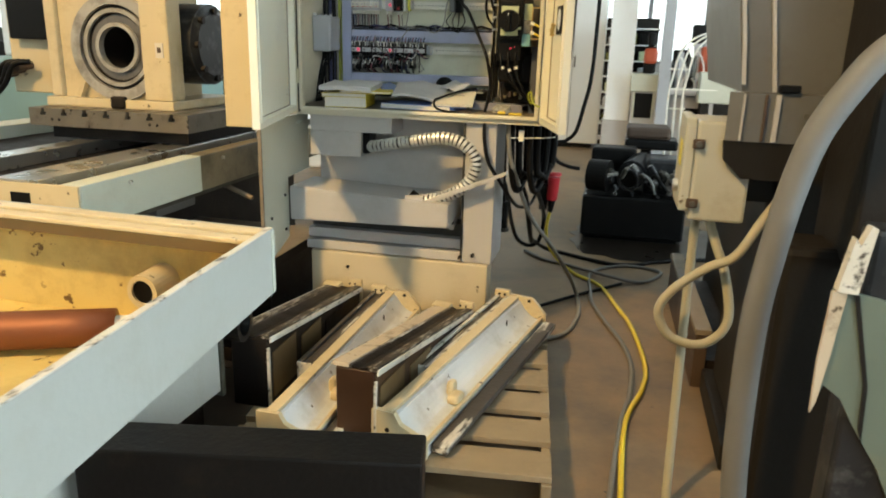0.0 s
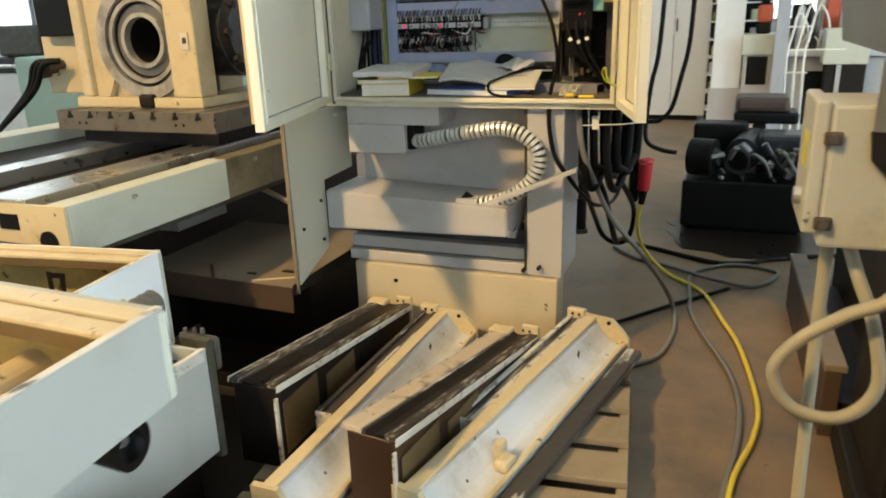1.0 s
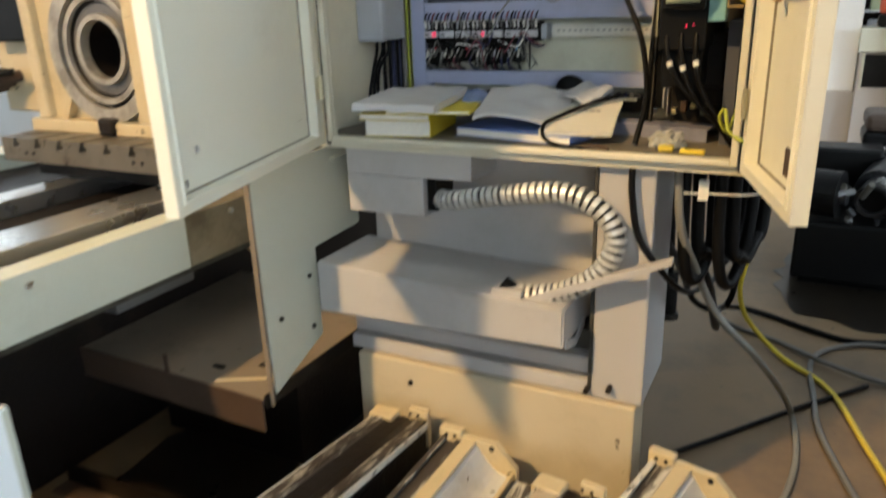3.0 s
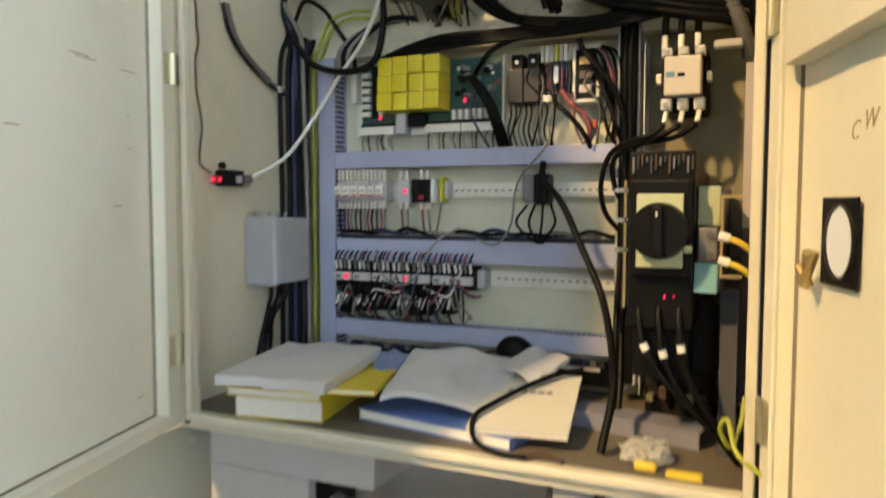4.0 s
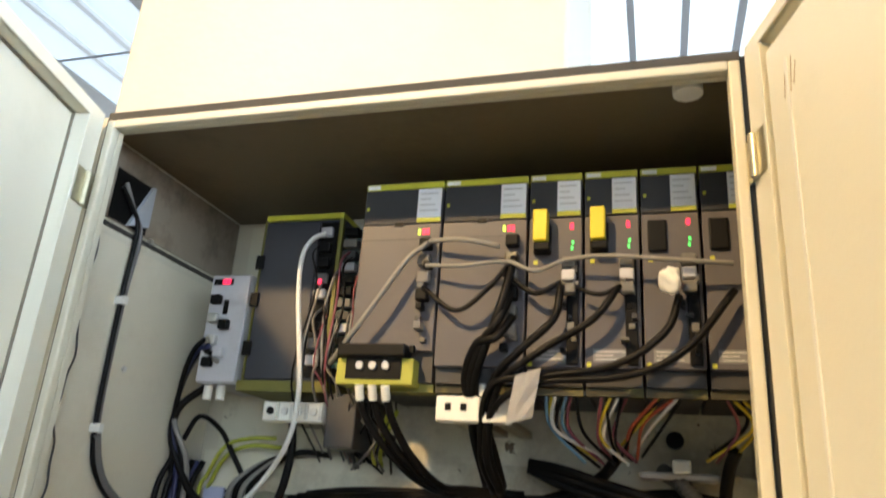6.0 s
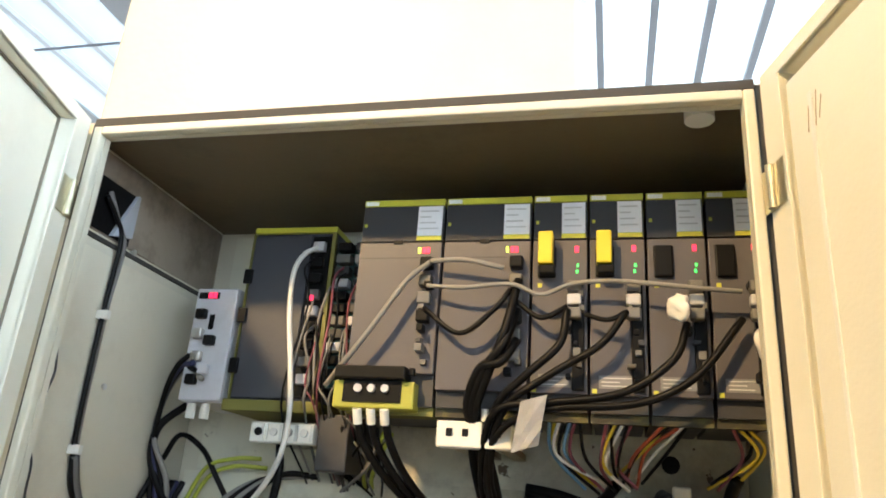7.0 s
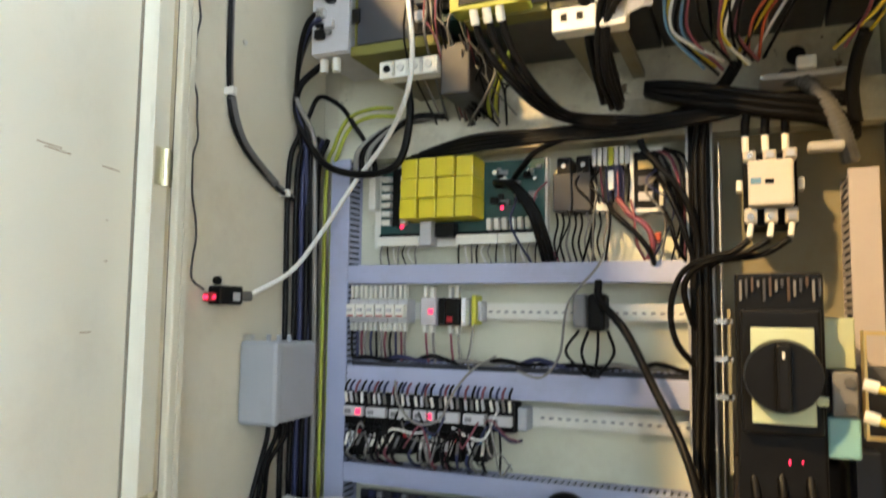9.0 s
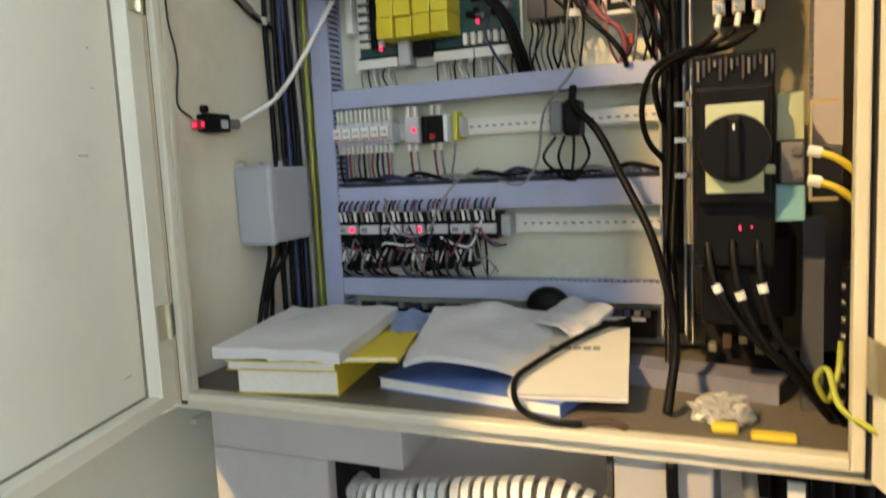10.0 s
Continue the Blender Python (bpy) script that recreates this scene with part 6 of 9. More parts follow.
part("head", bx(-5.2, -4.4, 5.4, 6.2, 1.1505, 1.75, bev=0.03), M_ENAMEL, tealm)
for k in range(10):
    part("louvre", bx(-4.0, -3.6, 4.89, 4.8995, 0.75 + 0.03 * k, 0.762 + 0.03 * k), M_COL, tealm)
part("table", bx(-4.15, -3.45, 4.85, 6.3, 1.1505, 1.22, bev=0.01), M_STEEL, tealm)
lath = thing("far_lathe", (-7.0, 6.5, 0), "dark lathe on a pale base beyond the bed", "lathe")
part("base", bx(-8.3, -5.9, 6.2, 6.9, 0.0, 0.92, bev=0.02), M_ENAMEL, lath)
part("lathe_bed", bx(-8.3, -5.9, 6.25, 6.8, 0.9205, 1.10, bev=0.02), M_OILW, lath, "dark oily bed")
part("headstock", bx(-7.2, -6.55, 6.2, 6.85, 1.1005, 1.42, bev=0.03), M_DIRTYGREEN, lath)
part("carriage", bx(-6.40, -6.05, 6.15, 6.85, 1.1005, 1.27, bev=0.02), M_IRON, lath)
part("rod", cyl((-8.3, 6.18, 1.0), (-5.9, 6.18, 1.0), 0.02, 10), M_STEEL, lath)
tb = thing("machine_tool", (-2.3, 8, 0), "pale machine tool behind the headstock", "machine tool")
part("body", bx(-3.1, -1.5, 7.2, 8.6, 0.0, 1.05, bev=0.03), M_ENAMEL, tb)
part("blue_panel", bx(-1.95, -1.65, 7.19, 7.1995, 0.75, 0.95), M_BLUEM, tb)
part("column", bx(-2.9, -2.4, 7.4, 8.4, 1.0505, 2.5, bev=0.03), M_ENAMEL, tb)
rbt = thing("robot_arm", (0.51, 9.25, 1.08), "orange and black machine head on the bench", "machine head")
part("shoulder", bx(0.44, 0.58, 9.15, 9.29, 1.0795, 1.19, bev=0.02), M_BLACK, rbt)
part("arm", bx(0.44, 0.60, 9.16, 9.28, 1.1905, 1.38, bev=0.04), M_ORANGEW, rbt, "orange casting")
part("wrist", bx(0.47, 0.56, 9.17, 9.27, 1.3805, 1.56, bev=0.03), M_BLACK, rbt)
for x, z, w in ((1.0, 1.45, 0.16), (1.38, 1.52, 0.18), (0.80, 1.15, 0.2)):
    hd = thing("bench_machine", (x + w / 2, 9.6, 0.92), "small dark machine standing on the bench", "bench machine", "machines on the bench")
    part("post", bx(x + 0.04, x + w - 0.04, 9.55, 9.65, 0.9205, z), M_GREYP, hd)
    part("body", bx(x, x + w, 9.52, 9.68, z + 0.0005, z + 0.22, bev=0.02), M_BLACK, hd)

# ---- inside the cabinet: controller, drives and their cables ----


def led(x, y, z, w, h, material, parent):
    part("indicator", bx(x, x + w, y - 0.002, y, z, z + h), material, parent, "glowing indicator")


def label_lines(x0, x1, y, z0, z1, n, parent):
    for i in range(n):
        z = z1 - (i + 0.6) * (z1 - z0) / n
        part("print_bar", bx(x0, x0 + (x1 - x0) * (1.0, 0.6, 0.85)[i % 3], y - 0.0006, y, z, z + 0.22 * (z1 - z0) / n), M_FAINT, parent)


def drive(x0, x1, kind, label):
    Y, Z0, Z1 = 3.077, 2.05, 2.417
    root = thing("servo_drive", ((x0 + x1) / 2, 3.38, Z0), label, "drive unit", "drive units in a row")
    part("body", bx(x0 + 0.002, x1 - 0.002, Y + 0.012, 3.3815, Z0 + 0.004, Z1 - 0.004), M_DRIVEDK, root)
    split = 2.335
    part("front_cover", bx(x0 + 0.001, x1 - 0.001, Y, Y + 0.0118, Z0 + (0.055 if kind == "supply" else 0.03), split, bev=0.002), M_DRIVE, root, "grey-brown plastic front cover")
    part("upper_panel", bx(x0 + 0.001, x1 - 0.001, Y + 0.002, Y + 0.0118, split + 0.002, Z1 - 0.012, bev=0.0015), M_DRIVEDK, root)
    part("top_trim", bx(x0 + 0.001, x1 - 0.001, Y + 0.001, Y + 0.14, Z1 - 0.0118, Z1, bev=0.001), M_YG, root, "yellow-green top edge")
    part("bottom_trim", bx(x0 + 0.001, x1 - 0.001, Y + 0.02, Y + (0.06 if kind == "supply" else 0.035), Z0 - 0.010, Z0 + 0.0038), M_YGD if kind == "supply" else M_OLIVEDK, root, "dusty yellow-green foot")
    part("white_badge", bx(x0 + 0.004, x0 + 0.028, Y, Y + 0.0009, Z1 - 0.0105, Z1 - 0.003), M_LABEL, root)
    lx = x1 - (0.048 if kind != "axis" else 0.043)
    sheet = part("label_sheet", bx(lx, x1 - 0.004, Y + 0.0008, Y + 0.0019, split + 0.012, Z1 - 0.014), M_LABEL, root, "white printed label")
    part("label_foot", bx(lx, x1 - 0.004, Y + 0.0004, Y + 0.0018, split + 0.004, split + 0.0118), M_YG, root)
    label_lines(lx + 0.004, x1 - 0.010, Y + 0.0007, split + 0.02, Z1 - 0.018, 4, root)
    part("warning_mark", bx(x0 + 0.005, x0 + 0.010, Y + 0.001, Y + 0.0019, split + 0.03, split + 0.036), M_YG, root)
    cx = x1 - (0.030 if kind != "axis" else 0.022)
    if kind == "axis":
        led(cx + 0.001, Y, 2.313, 0.006, 0.010, M_LEDR, root)
        for k in range(2):
            led(cx + 0.003 + 0.0012 * k, Y, 2.277 + 0.010 * k, 0.0030, 0.0048, M_LEDG, root)
        part("connector_bank", bx(cx - 0.003, cx + 0.016, Y - 0.006, Y, 2.085, 2.258, bev=0.002), M_BLACK, root)
        for k in range(3):
            part("connector", bx(cx - 0.010, cx + 0.012, Y - 0.026, Y - 0.0065, 2.195 + 0.022 * k, 2.213 + 0.022 * k, bev=0.003), M_GREYP if k == 1 else M_HOSE, root)
        part("nameplate", bx(x0 + 0.014, x1 - 0.020, Y - 0.0012, Y - 0.0001, 2.090, 2.110), M_INK, root)
        label_lines(x0 + 0.018, x1 - 0.026, Y - 0.0013, 2.091, 2.109, 3, root)
        part("warning_mark", bx(x0 + 0.010, x0 + 0.017, Y - 0.0012, Y - 0.0001, 2.252, 2.259), M_YG, root)
        part("warning_mark", bx(x0 + 0.004, x0 + 0.011, Y - 0.0012, Y - 0.0001, 2.082, 2.089), M_YG, root)
    else:
        led(cx - 0.012, Y, 2.314, 0.004, 0.010, M_LEDY, root)
        for k in range(2):
            led(cx - 0.004 + 0.007 * k, Y, 2.314, 0.005, 0.010, M_LEDR, root)
        for k in range(6 if kind == "spindle" else 4):
            part("connector", bx(cx - 0.004, cx + 0.018, Y - 0.018, Y, 2.282 - 0.031 * k, 2.303 - 0.031 * k, bev=0.003), (M_BLACK, M_FIT, M_HOSE)[k % 3], root)
        part("latch", bx((x0 + x1) / 2 - 0.012, (x0 + x1) / 2 + 0.004, Y - 0.002, Y + 0.001, split - 0.004, split + 0.003), M_BLACK, root)
        part("cover_seam", bx(x0 + 0.002, x1 - 0.04, Y - 0.0005, Y, 2.305, 2.3065), M_DRIVEDK, root)
    random.seed(int(1000 * (x1 + 2)))
    for k in range(9):
        z = 2.10 + 0.018 * k + 0.006 * random.random()
        x = cx + random.uniform(-0.012, 0.010)
        part("pin_block", bx(x, x + random.uniform(0.005, 0.013), Y - random.uniform(0.008, 0.024), Y - 0.0002, z, z + random.uniform(0.005, 0.014), bev=0.001), (M_BLACK, M_FIT, M_HOSE, M_DRIVEDK)[k % 4], root)
    if kind == "supply":
        part("terminal_cover", bx(x0 - 0.008, x0 + 0.112, Y - 0.030, Y + 0.01, 2.090, 2.112, bev=0.003), M_BLACK, root)
        part("terminal_block", bx(x0 - 0.012, x0 + 0.125, Y - 0.016, Y + 0.03, 2.045, 2.0895, bev=0.003), M_YGT, root, "yellow-green terminal block")
        part("terminal_recess", bx(x0 + 0.006, x0 + 0.104, Y - 0.0185, Y - 0.0165, 2.054, 2.0892), M_BLACK, root)
        for k in range(3):
            x = x0 + 0.032 + 0.023 * k
            part("lug", cyl((x, Y - 0.024, 2.076), (x, Y - 0.019, 2.076), 0.0066, 12), M_GREYP, root)
            part("ferrule", cyl((x, Y - 0.015, 2.044), (x, Y - 0.004, 2.022), 0.0075, 10), M_WHITEP, root)
    return root


drive(-0.773, -0.622, "supply", "grey-brown power supply module with a yellow-green terminal block")
drive(-0.620, -0.469, "spindle", "grey-brown spindle drive module with a lit red display")
axes = [(-0.467, -0.376), (-0.374, -0.285), (-0.283, -0.192), (-0.190, -0.104)]
for i, (a, b) in enumerate(axes):
    d = drive(a, b, "axis", "narrow axis drive module with a yellow battery cap" if i < 2 else "narrow axis drive module with an empty battery socket")
    part("battery_recess", bx(a + 0.010, a + 0.040, 3.070, 3.0765, 2.268, 2.322, bev=0.003), M_BLACK, d)
    if i < 2:
        part("battery_cap", bx(a + 0.012, a + 0.036, 3.045, 3.0698, 2.284, 2.340, bev=0.003), M_YELLOW, d, "yellow battery cap")
        part("cap_base", bx(a + 0.013, a + 0.040, 3.050, 3.0698, 2.268, 2.2835, bev=0.003), M_BLACK, d)

cnc = thing("control_unit", (-0.96, 3.38, 2.06), "dark blue-grey control unit with a yellow-green edge", "control unit")
part("body", bx(-1.05, -0.872, 3.212, 3.3815, 2.072, 2.408), M_CNC, cnc)
part("front_plate", bx(-1.048, -0.925, 3.205, 3.2115, 2.075, 2.402, bev=0.002), M_CNC, cnc)
part("top_trim", bx(-1.05, -0.872, 3.203, 3.30, 2.4085, 2.420, bev=0.001), M_YG, cnc, "yellow-green top edge")
part("frame_rail", bx(-0.880, -0.872, 3.203, 3.2118, 2.075, 2.408), M_YGD, cnc)
part("foot_rail", bx(-1.06, -0.865, 3.20, 3.36, 2.050, 2.0715, bev=0.002), M_YGD, cnc, "dusty yellow-green foot rail")
part("left_rail", bx(-1.0535, -1.0505, 3.206, 3.33, 2.072, 2.408), M_YGD, cnc)
for z in (2.12, 2.22, 2.30):
    part("catch", bx(-1.058, -1.040, 3.198, 3.2048, z, z + 0.03, bev=0.002), M_BLACK, cnc)
part("connector_strip", bx(-0.921, -0.884, 3.206, 3.2115, 2.08, 2.40), M_BLACK, cnc)
for k in range(9):
    part("connector", bx(-0.915, -0.890, 3.192, 3.2058, 2.365 - 0.033 * k, 2.385 - 0.033 * k, bev=0.003), (M_GREYP, M_BLACK, M_BLACK, M_HOSE)[k % 4], cnc)
led(-0.905, 3.19, 2.262, 0.007, 0.010, M_LEDR, cnc)
exb = thing("expansion_board", (-0.82, 3.38, 2.08), "dark board edge crowded with plugs and wires", "circuit board")
part("board", bx(-0.868, -0.785, 3.215, 3.3815, 2.10, 2.385), M_PCB, exb)
for k in range(11):
    for j in range(2):
        z = 2.365 - 0.025 * k
        part("plug", bx(-0.862 + 0.038 * j, -0.833 + 0.038 * j, 3.192, 3.2148, z, z + 0.017, bev=0.002), (M_BLACK, M_HOSE, M_DRIVEDK, M_GREYP, M_BLACK)[(k + 2 * j) % 5], exb)
led(-0.783, 3.19, 2.20, 0.006, 0.022, M_LEDY, exb)
io = thing("interface_unit", (-1.11, 3.38, 2.06), "slim light grey interface unit with a red display", "interface unit")
part("body", bx(-1.155, -1.068, 3.212, 3.3815, 2.064, 2.292, bev=0.002), M_GREYP, io)
part("front", bx(-1.156, -1.067, 3.203, 3.2118, 2.066, 2.290, bev=0.003), M_GREYP, io)
part("display", bx(-1.150, -1.105, 3.201, 3.2029, 2.268, 2.281), M_BLACK, io)
for k in range(2):
    led(-1.128 + 0.010 * k, 3.201, 2.269, 0.008, 0.011, M_LEDR, io)
part("slot", bx(-1.118, -1.108, 3.2005, 3.2029, 2.205, 2.235), M_BLACK, io)
for k, (x, z) in enumerate(((-1.145, 2.225), (-1.145, 2.185), (-1.118, 2.172), (-1.140, 2.14), (-1.12, 2.115), (-1.142, 2.095))):
    part("connector", bx(x, x + 0.022, 3.188, 3.2029, z, z + 0.020, bev=0.003), (M_BLACK, M_STEEL, M_BLACK, M_STEEL, M_GREYP, M_BLACK)[k], io)
for k in range(2):
    part("gland", cyl((-1.14 + 0.03 * k, 3.23, 2.0635), (-1.14 + 0.03 * k, 3.23, 2.035), 0.009, 10), M_WHITEP, io)

# sockets and terminal blocks below the drives
tb1 = thing("terminal_block", (-0.93, 3.3, 1.99), "white ceramic terminal block with shiny screws", "terminal block")
part("body", bx(-0.993, -0.866, 3.200, 3.235, 1.995, 2.031, bev=0.003), M_WHITEP, tb1)
part("bracket", bx(-0.985, -0.875, 3.236, 3.3815, 2.0, 2.008), M_ZINC, tb1)
for k in range(4):
    x = -0.975 + 0.030 * k
    part("screw", cyl((x, 3.196, 2.014), (x, 3.1999, 2.014), 0.0075, 10), M_STEEL if k else M_BLACK, tb1)
    part("tongue", bx(x + 0.012, x + 0.018, 3.197, 3.1999, 1.999, 2.028), M_STEEL, tb1)
for a, b, n in ((-0.613, -0.540, 2), (-0.535, -0.492, 1)):
    sk = thing("socket_block", ((a + b) / 2, 3.38, 1.99), "cream plastic terminal socket on the plate", "terminal block")
    part("body", bx(a, b, 3.085, 3.12, 1.993, 2.034, bev=0.003), M_WHITEP, sk)
    part("stand", bx(a + 0.01, b - 0.01, 3.121, 3.3815, 1.998, 2.01), M_ZINC, sk)
    for k in range(n):
        part("hole", bx(a + 0.016 + 0.026 * k, a + 0.026 + 0.026 * k, 3.0835, 3.0849, 2.010, 2.022), M_BLACK, sk)
for k in range(2):
    part("terminal", cyl((-0.555 + 0.018 * k, 3.09, 2.0345), (-0.555 + 0.018 * k, 3.09, 2.054), 0.006, 8), M_WHITEP, sk)
bm = bmesh.new()
random.seed(9)
g = [[bm.verts.new((-0.487 + 0.040 * u + 0.012 * v, 3.03 + 0.006 * random.random() + 0.01 * abs(u - 0.5), 1.985 + 0.075 * v + 0.012 * u)) for u in (0, 0.3, 0.6, 1)] for v in (0, 0.33, 0.66, 1)]
for i in range(3):
    for j in range(3):
        bm.faces.new((g[i][j], g[i][j + 1], g[i + 1][j + 1], g[i + 1][j]))
bmesh.ops.solidify(bm, geom=bm.faces[:], thickness=0.002)
solid("paper_tag", bm, M_PAPER, "crumpled white paper tag tied to the cables", "tag")
bm = bmesh.new()
bmesh.ops.create_icosphere(bm, subdivisions=3, radius=0.017)
for v in bm.verts:
    v.co *= 1 + 0.5 * noise.noise(v.co * 90)
bm.transform(Matrix.Translation((-0.240, 3.028, 2.205)) @ Matrix.Diagonal((1, 0.8, 1.15, 1)))
solid("tape_wrap", bm, M_WHITEP, "white tape wrapped round a drive connector", "tape", smooth=True)
bm = bmesh.new()
bmesh.ops.create_icosphere(bm, subdivisions=3, radius=0.02)
for v in bm.verts:
    v.co *= 1 + 0.25 * noise.noise(v.co * 60 + Vector((3, 1, 2)))
bm.transform(Matrix.Translation((-0.122, 3.04, 2.155)) @ Matrix.Diagonal((0.8, 0.8, 1.3, 1)))
solid("tape_wrap", bm, M_WHITEP, "white tape wrapped round a drive connector", "tape", smooth=True)

DC = "cables of the drives"
cable("signal_cable", [(-0.635, 3.05, 2.288), (-0.672, 3.045, 2.254), (-0.721, 3.042, 2.177), (-0.765, 3.05, 2.120), (-0.807, 3.08, 2.083)], 0.0048, M_GREYCAB, "beige-grey signal cable running across a drive", group=DC)
cable("signal_cable", [(-0.635, 3.055, 2.292), (-0.574, 3.045, 2.290), (-0.51, 3.05, 2.277)], 0.0045, M_GREYCAB, "beige-grey signal cable running across a drive", group=DC)
cable("signal_cable", [(-0.637, 3.05, 2.247), (-0.571, 3.04, 2.241), (-0.497, 3.045, 2.248), (-0.448, 3.04, 2.229), (-0.399, 3.045, 2.248), (-0.330, 3.04, 2.251), (-0.222, 3.035, 2.239), (-0.150, 3.04, 2.234)], 0.0038, M_GREYCAB, "thin beige-grey jumper cable between the drives", group=DC)
cable("signal_cable", [(-0.641, 3.055, 2.210), (-0.577, 3.045, 2.166), (-0.524, 3.045, 2.204), (-0.498, 3.055, 2.242)], 0.0045, M_CABLE, "black jumper cable between the drives", group=DC)
cable("signal_cable", [(-0.488, 3.055, 2.222), (-0.448, 3.045, 2.193), (-0.408, 3.05, 2.212)], 0.0045, M_CABLE, "black jumper cable between the drives", group=DC)
cable("signal_cable", [(-0.38, 3.05, 2.20), (-0.345, 3.045, 2.19), (-0.315, 3.05, 2.205)], 0.0040, M_CABLE, "black jumper cable between the drives", group=DC)
cable("motor_cable", [(-0.408, 3.050, 2.208), (-0.418, 3.045, 2.151), (-0.471, 3.05, 2.101), (-0.518, 3.07, 2.051), (-0.535, 3.128, 1.946), (-0.523, 3.20, 1.888)], 0.0065, M_CABLE, "black feedback cable hanging from a drive", group=DC)
cable("motor_cable", [(-0.319, 3.050, 2.203), (-0.357, 3.042, 2.150), (-0.436, 3.045, 2.101), (-0.503, 3.06, 2.050), (-0.53, 3.12, 1.96), (-0.52, 3.2, 1.89)], 0.0060, M_CABLE, "black feedback cable hanging from a drive", group=DC)
cable("motor_cable", [(-0.229, 3.050, 2.188), (-0.252, 3.042, 2.129), (-0.326, 3.045, 2.079), (-0.435, 3.048, 2.061), (-0.518, 3.06, 2.045), (-0.545, 3.13, 1.95), (-0.535, 3.2, 1.89)], 0.0060, M_CABLE, "black feedback cable hanging from a drive", group=DC)
cable("motor_cable", [(-0.150, 3.050, 2.195), (-0.222, 3.040, 2.104), (-0.310, 3.045, 2.063), (-0.452, 3.055, 2.050), (-0.525, 3.09, 2.0), (-0.54, 3.19, 1.9)], 0.0060, M_CABLE, "black feedback cable hanging from a drive", group=DC)
for k in range(3):
    cable("motor_cable", [(-0.487, 3.062, 2.26 - 0.05 * k), (-0.500 - 0.004 * k, 3.04, 2.18 - 0.03 * k), (-0.526 - 0.008 * k, 3.05, 2.110), (-0.550 - 0.007 * k, 3.08, 2.05), (-0.560 + 0.012 * k, 3.13, 1.985), (-0.548 + 0.014 * k, 3.2, 1.90)], 0.0075, M_CABLE, "thick black cable in the bundle below the spindle drive", group=DC)
for k in range(3):
    x = -0.741 + 0.023 * k
    cable("power_cable", [(x, 3.070, 2.036), (x + 0.006, 3.09, 1.995), (-0.700 + 0.018 * k, 3.13, 1.94), (-0.655 + 0.014 * k, 3.19, 1.897), (-0.59, 3.25, 1.882 + 0.006 * k), (-0.50, 3.29, 1.880 + 0.006 * k)], 0.0068, M_CABLE, "black power cable from the supply module", group=DC)
cable("network_cable", [(-0.905, 3.196, 2.372), (-0.921, 3.175, 2.352), (-0.934, 3.165, 2.311), (-0.931, 3.165, 2.232), (-0.913, 3.165, 2.123), (-0.908, 3.175, 2.04), (-0.930, 3.20, 1.96), (-1.0, 3.25, 1.885), (-1.09, 3.28, 1.806), (-1.155, 3.265, 1.705), (-1.180, 3.19, 1.615), (-1.222, 3.12, 1.566)], 0.0052, M_WHITECAB, "white network cable from the control unit", step=8)
for k in range(4):
    cable("unit_cable", [(-1.14 + 0.012 * k, 3.19, 2.15 - 0.015 * k), (-1.168, 3.20 + 0.01 * k, 2.13), (-1.200 - 0.004 * k, 3.225 + 0.008 * k, 2.084), (-1.222, 3.25, 1.997), (-1.224 + 0.012 * k, 3.27, 1.912), (-1.222 + 0.010 * k, 3.285, 1.80), (-1.215 + 0.008 * k, 3.30, 1.4), (-1.215 + 0.008 * k, 3.30, 1.10)], 0.0055, (M_CABLE, M_BLUEW, M_CABLE, M_GREYCAB)[k], "dark cable from the interface unit down the wall", group="cables down the side wall")
cable("unit_cable", [(-1.16, 3.26, 2.07), (-1.215, 3.25, 2.02), (-1.226, 3.26, 1.96), (-1.200, 3.27, 1.90), (-1.150, 3.27, 1.844), (-1.061, 3.27, 1.821), (-0.982, 3.27, 1.840), (-0.957, 3.27, 1.932), (-0.962, 3.27, 2.0)], 0.008, M_CABLE, "black cable in a wide loop", group="cables down the side wall")
cable("unit_cable", [(-1.226, 3.30, 1.96), (-1.196, 3.30, 2.009), (-1.141, 3.30, 1.983), (-1.10, 3.30, 1.93), (-1.06, 3.31, 1.87)], 0.0055, M_CABLE, "black cable in a wide loop", group="cables down the side wall")
cable("earth_wire", [(-1.02, 3.32, 1.972), (-1.064, 3.30, 1.969), (-1.123, 3.30, 1.951), (-1.161, 3.31, 1.895), (-1.188, 3.325, 1.83), (-1.192, 3.33, 1.5), (-1.192, 3.33, 1.12)], 0.0045, M_GYCAB, "green-yellow earth wire along the duct", category="wire")
cable("earth_wire", [(-1.01, 3.33, 1.955), (-1.07, 3.31, 1.955), (-1.12, 3.31, 1.935), (-1.155, 3.32, 1.885), (-1.183, 3.345, 1.82), (-1.185, 3.345, 1.5), (-1.185, 3.345, 1.12)], 0.0045, M_GYCAB, "green-yellow earth wire along the duct", category="wire")
for k, (x, y, mm) in enumerate(((-1.236, 3.25, M_CABLE), (-1.226, 3.268, M_CABLE), (-1.219, 3.28, M_BLUEW), (-1.210, 3.288, M_CABLE), (-1.212, 3.306, M_BLUEW), (-1.203, 3.314, M_CABLE))):
    cable("wall_cable", [(x + 0.01, y + 0.02, 1.92), (x, y, 1.83), (x, y + 0.003, 1.5), (x, y, 1.2), (x, y, 1.08)], 0.0062, mm, "dark cable running down beside the duct", group="cables down the side wall")
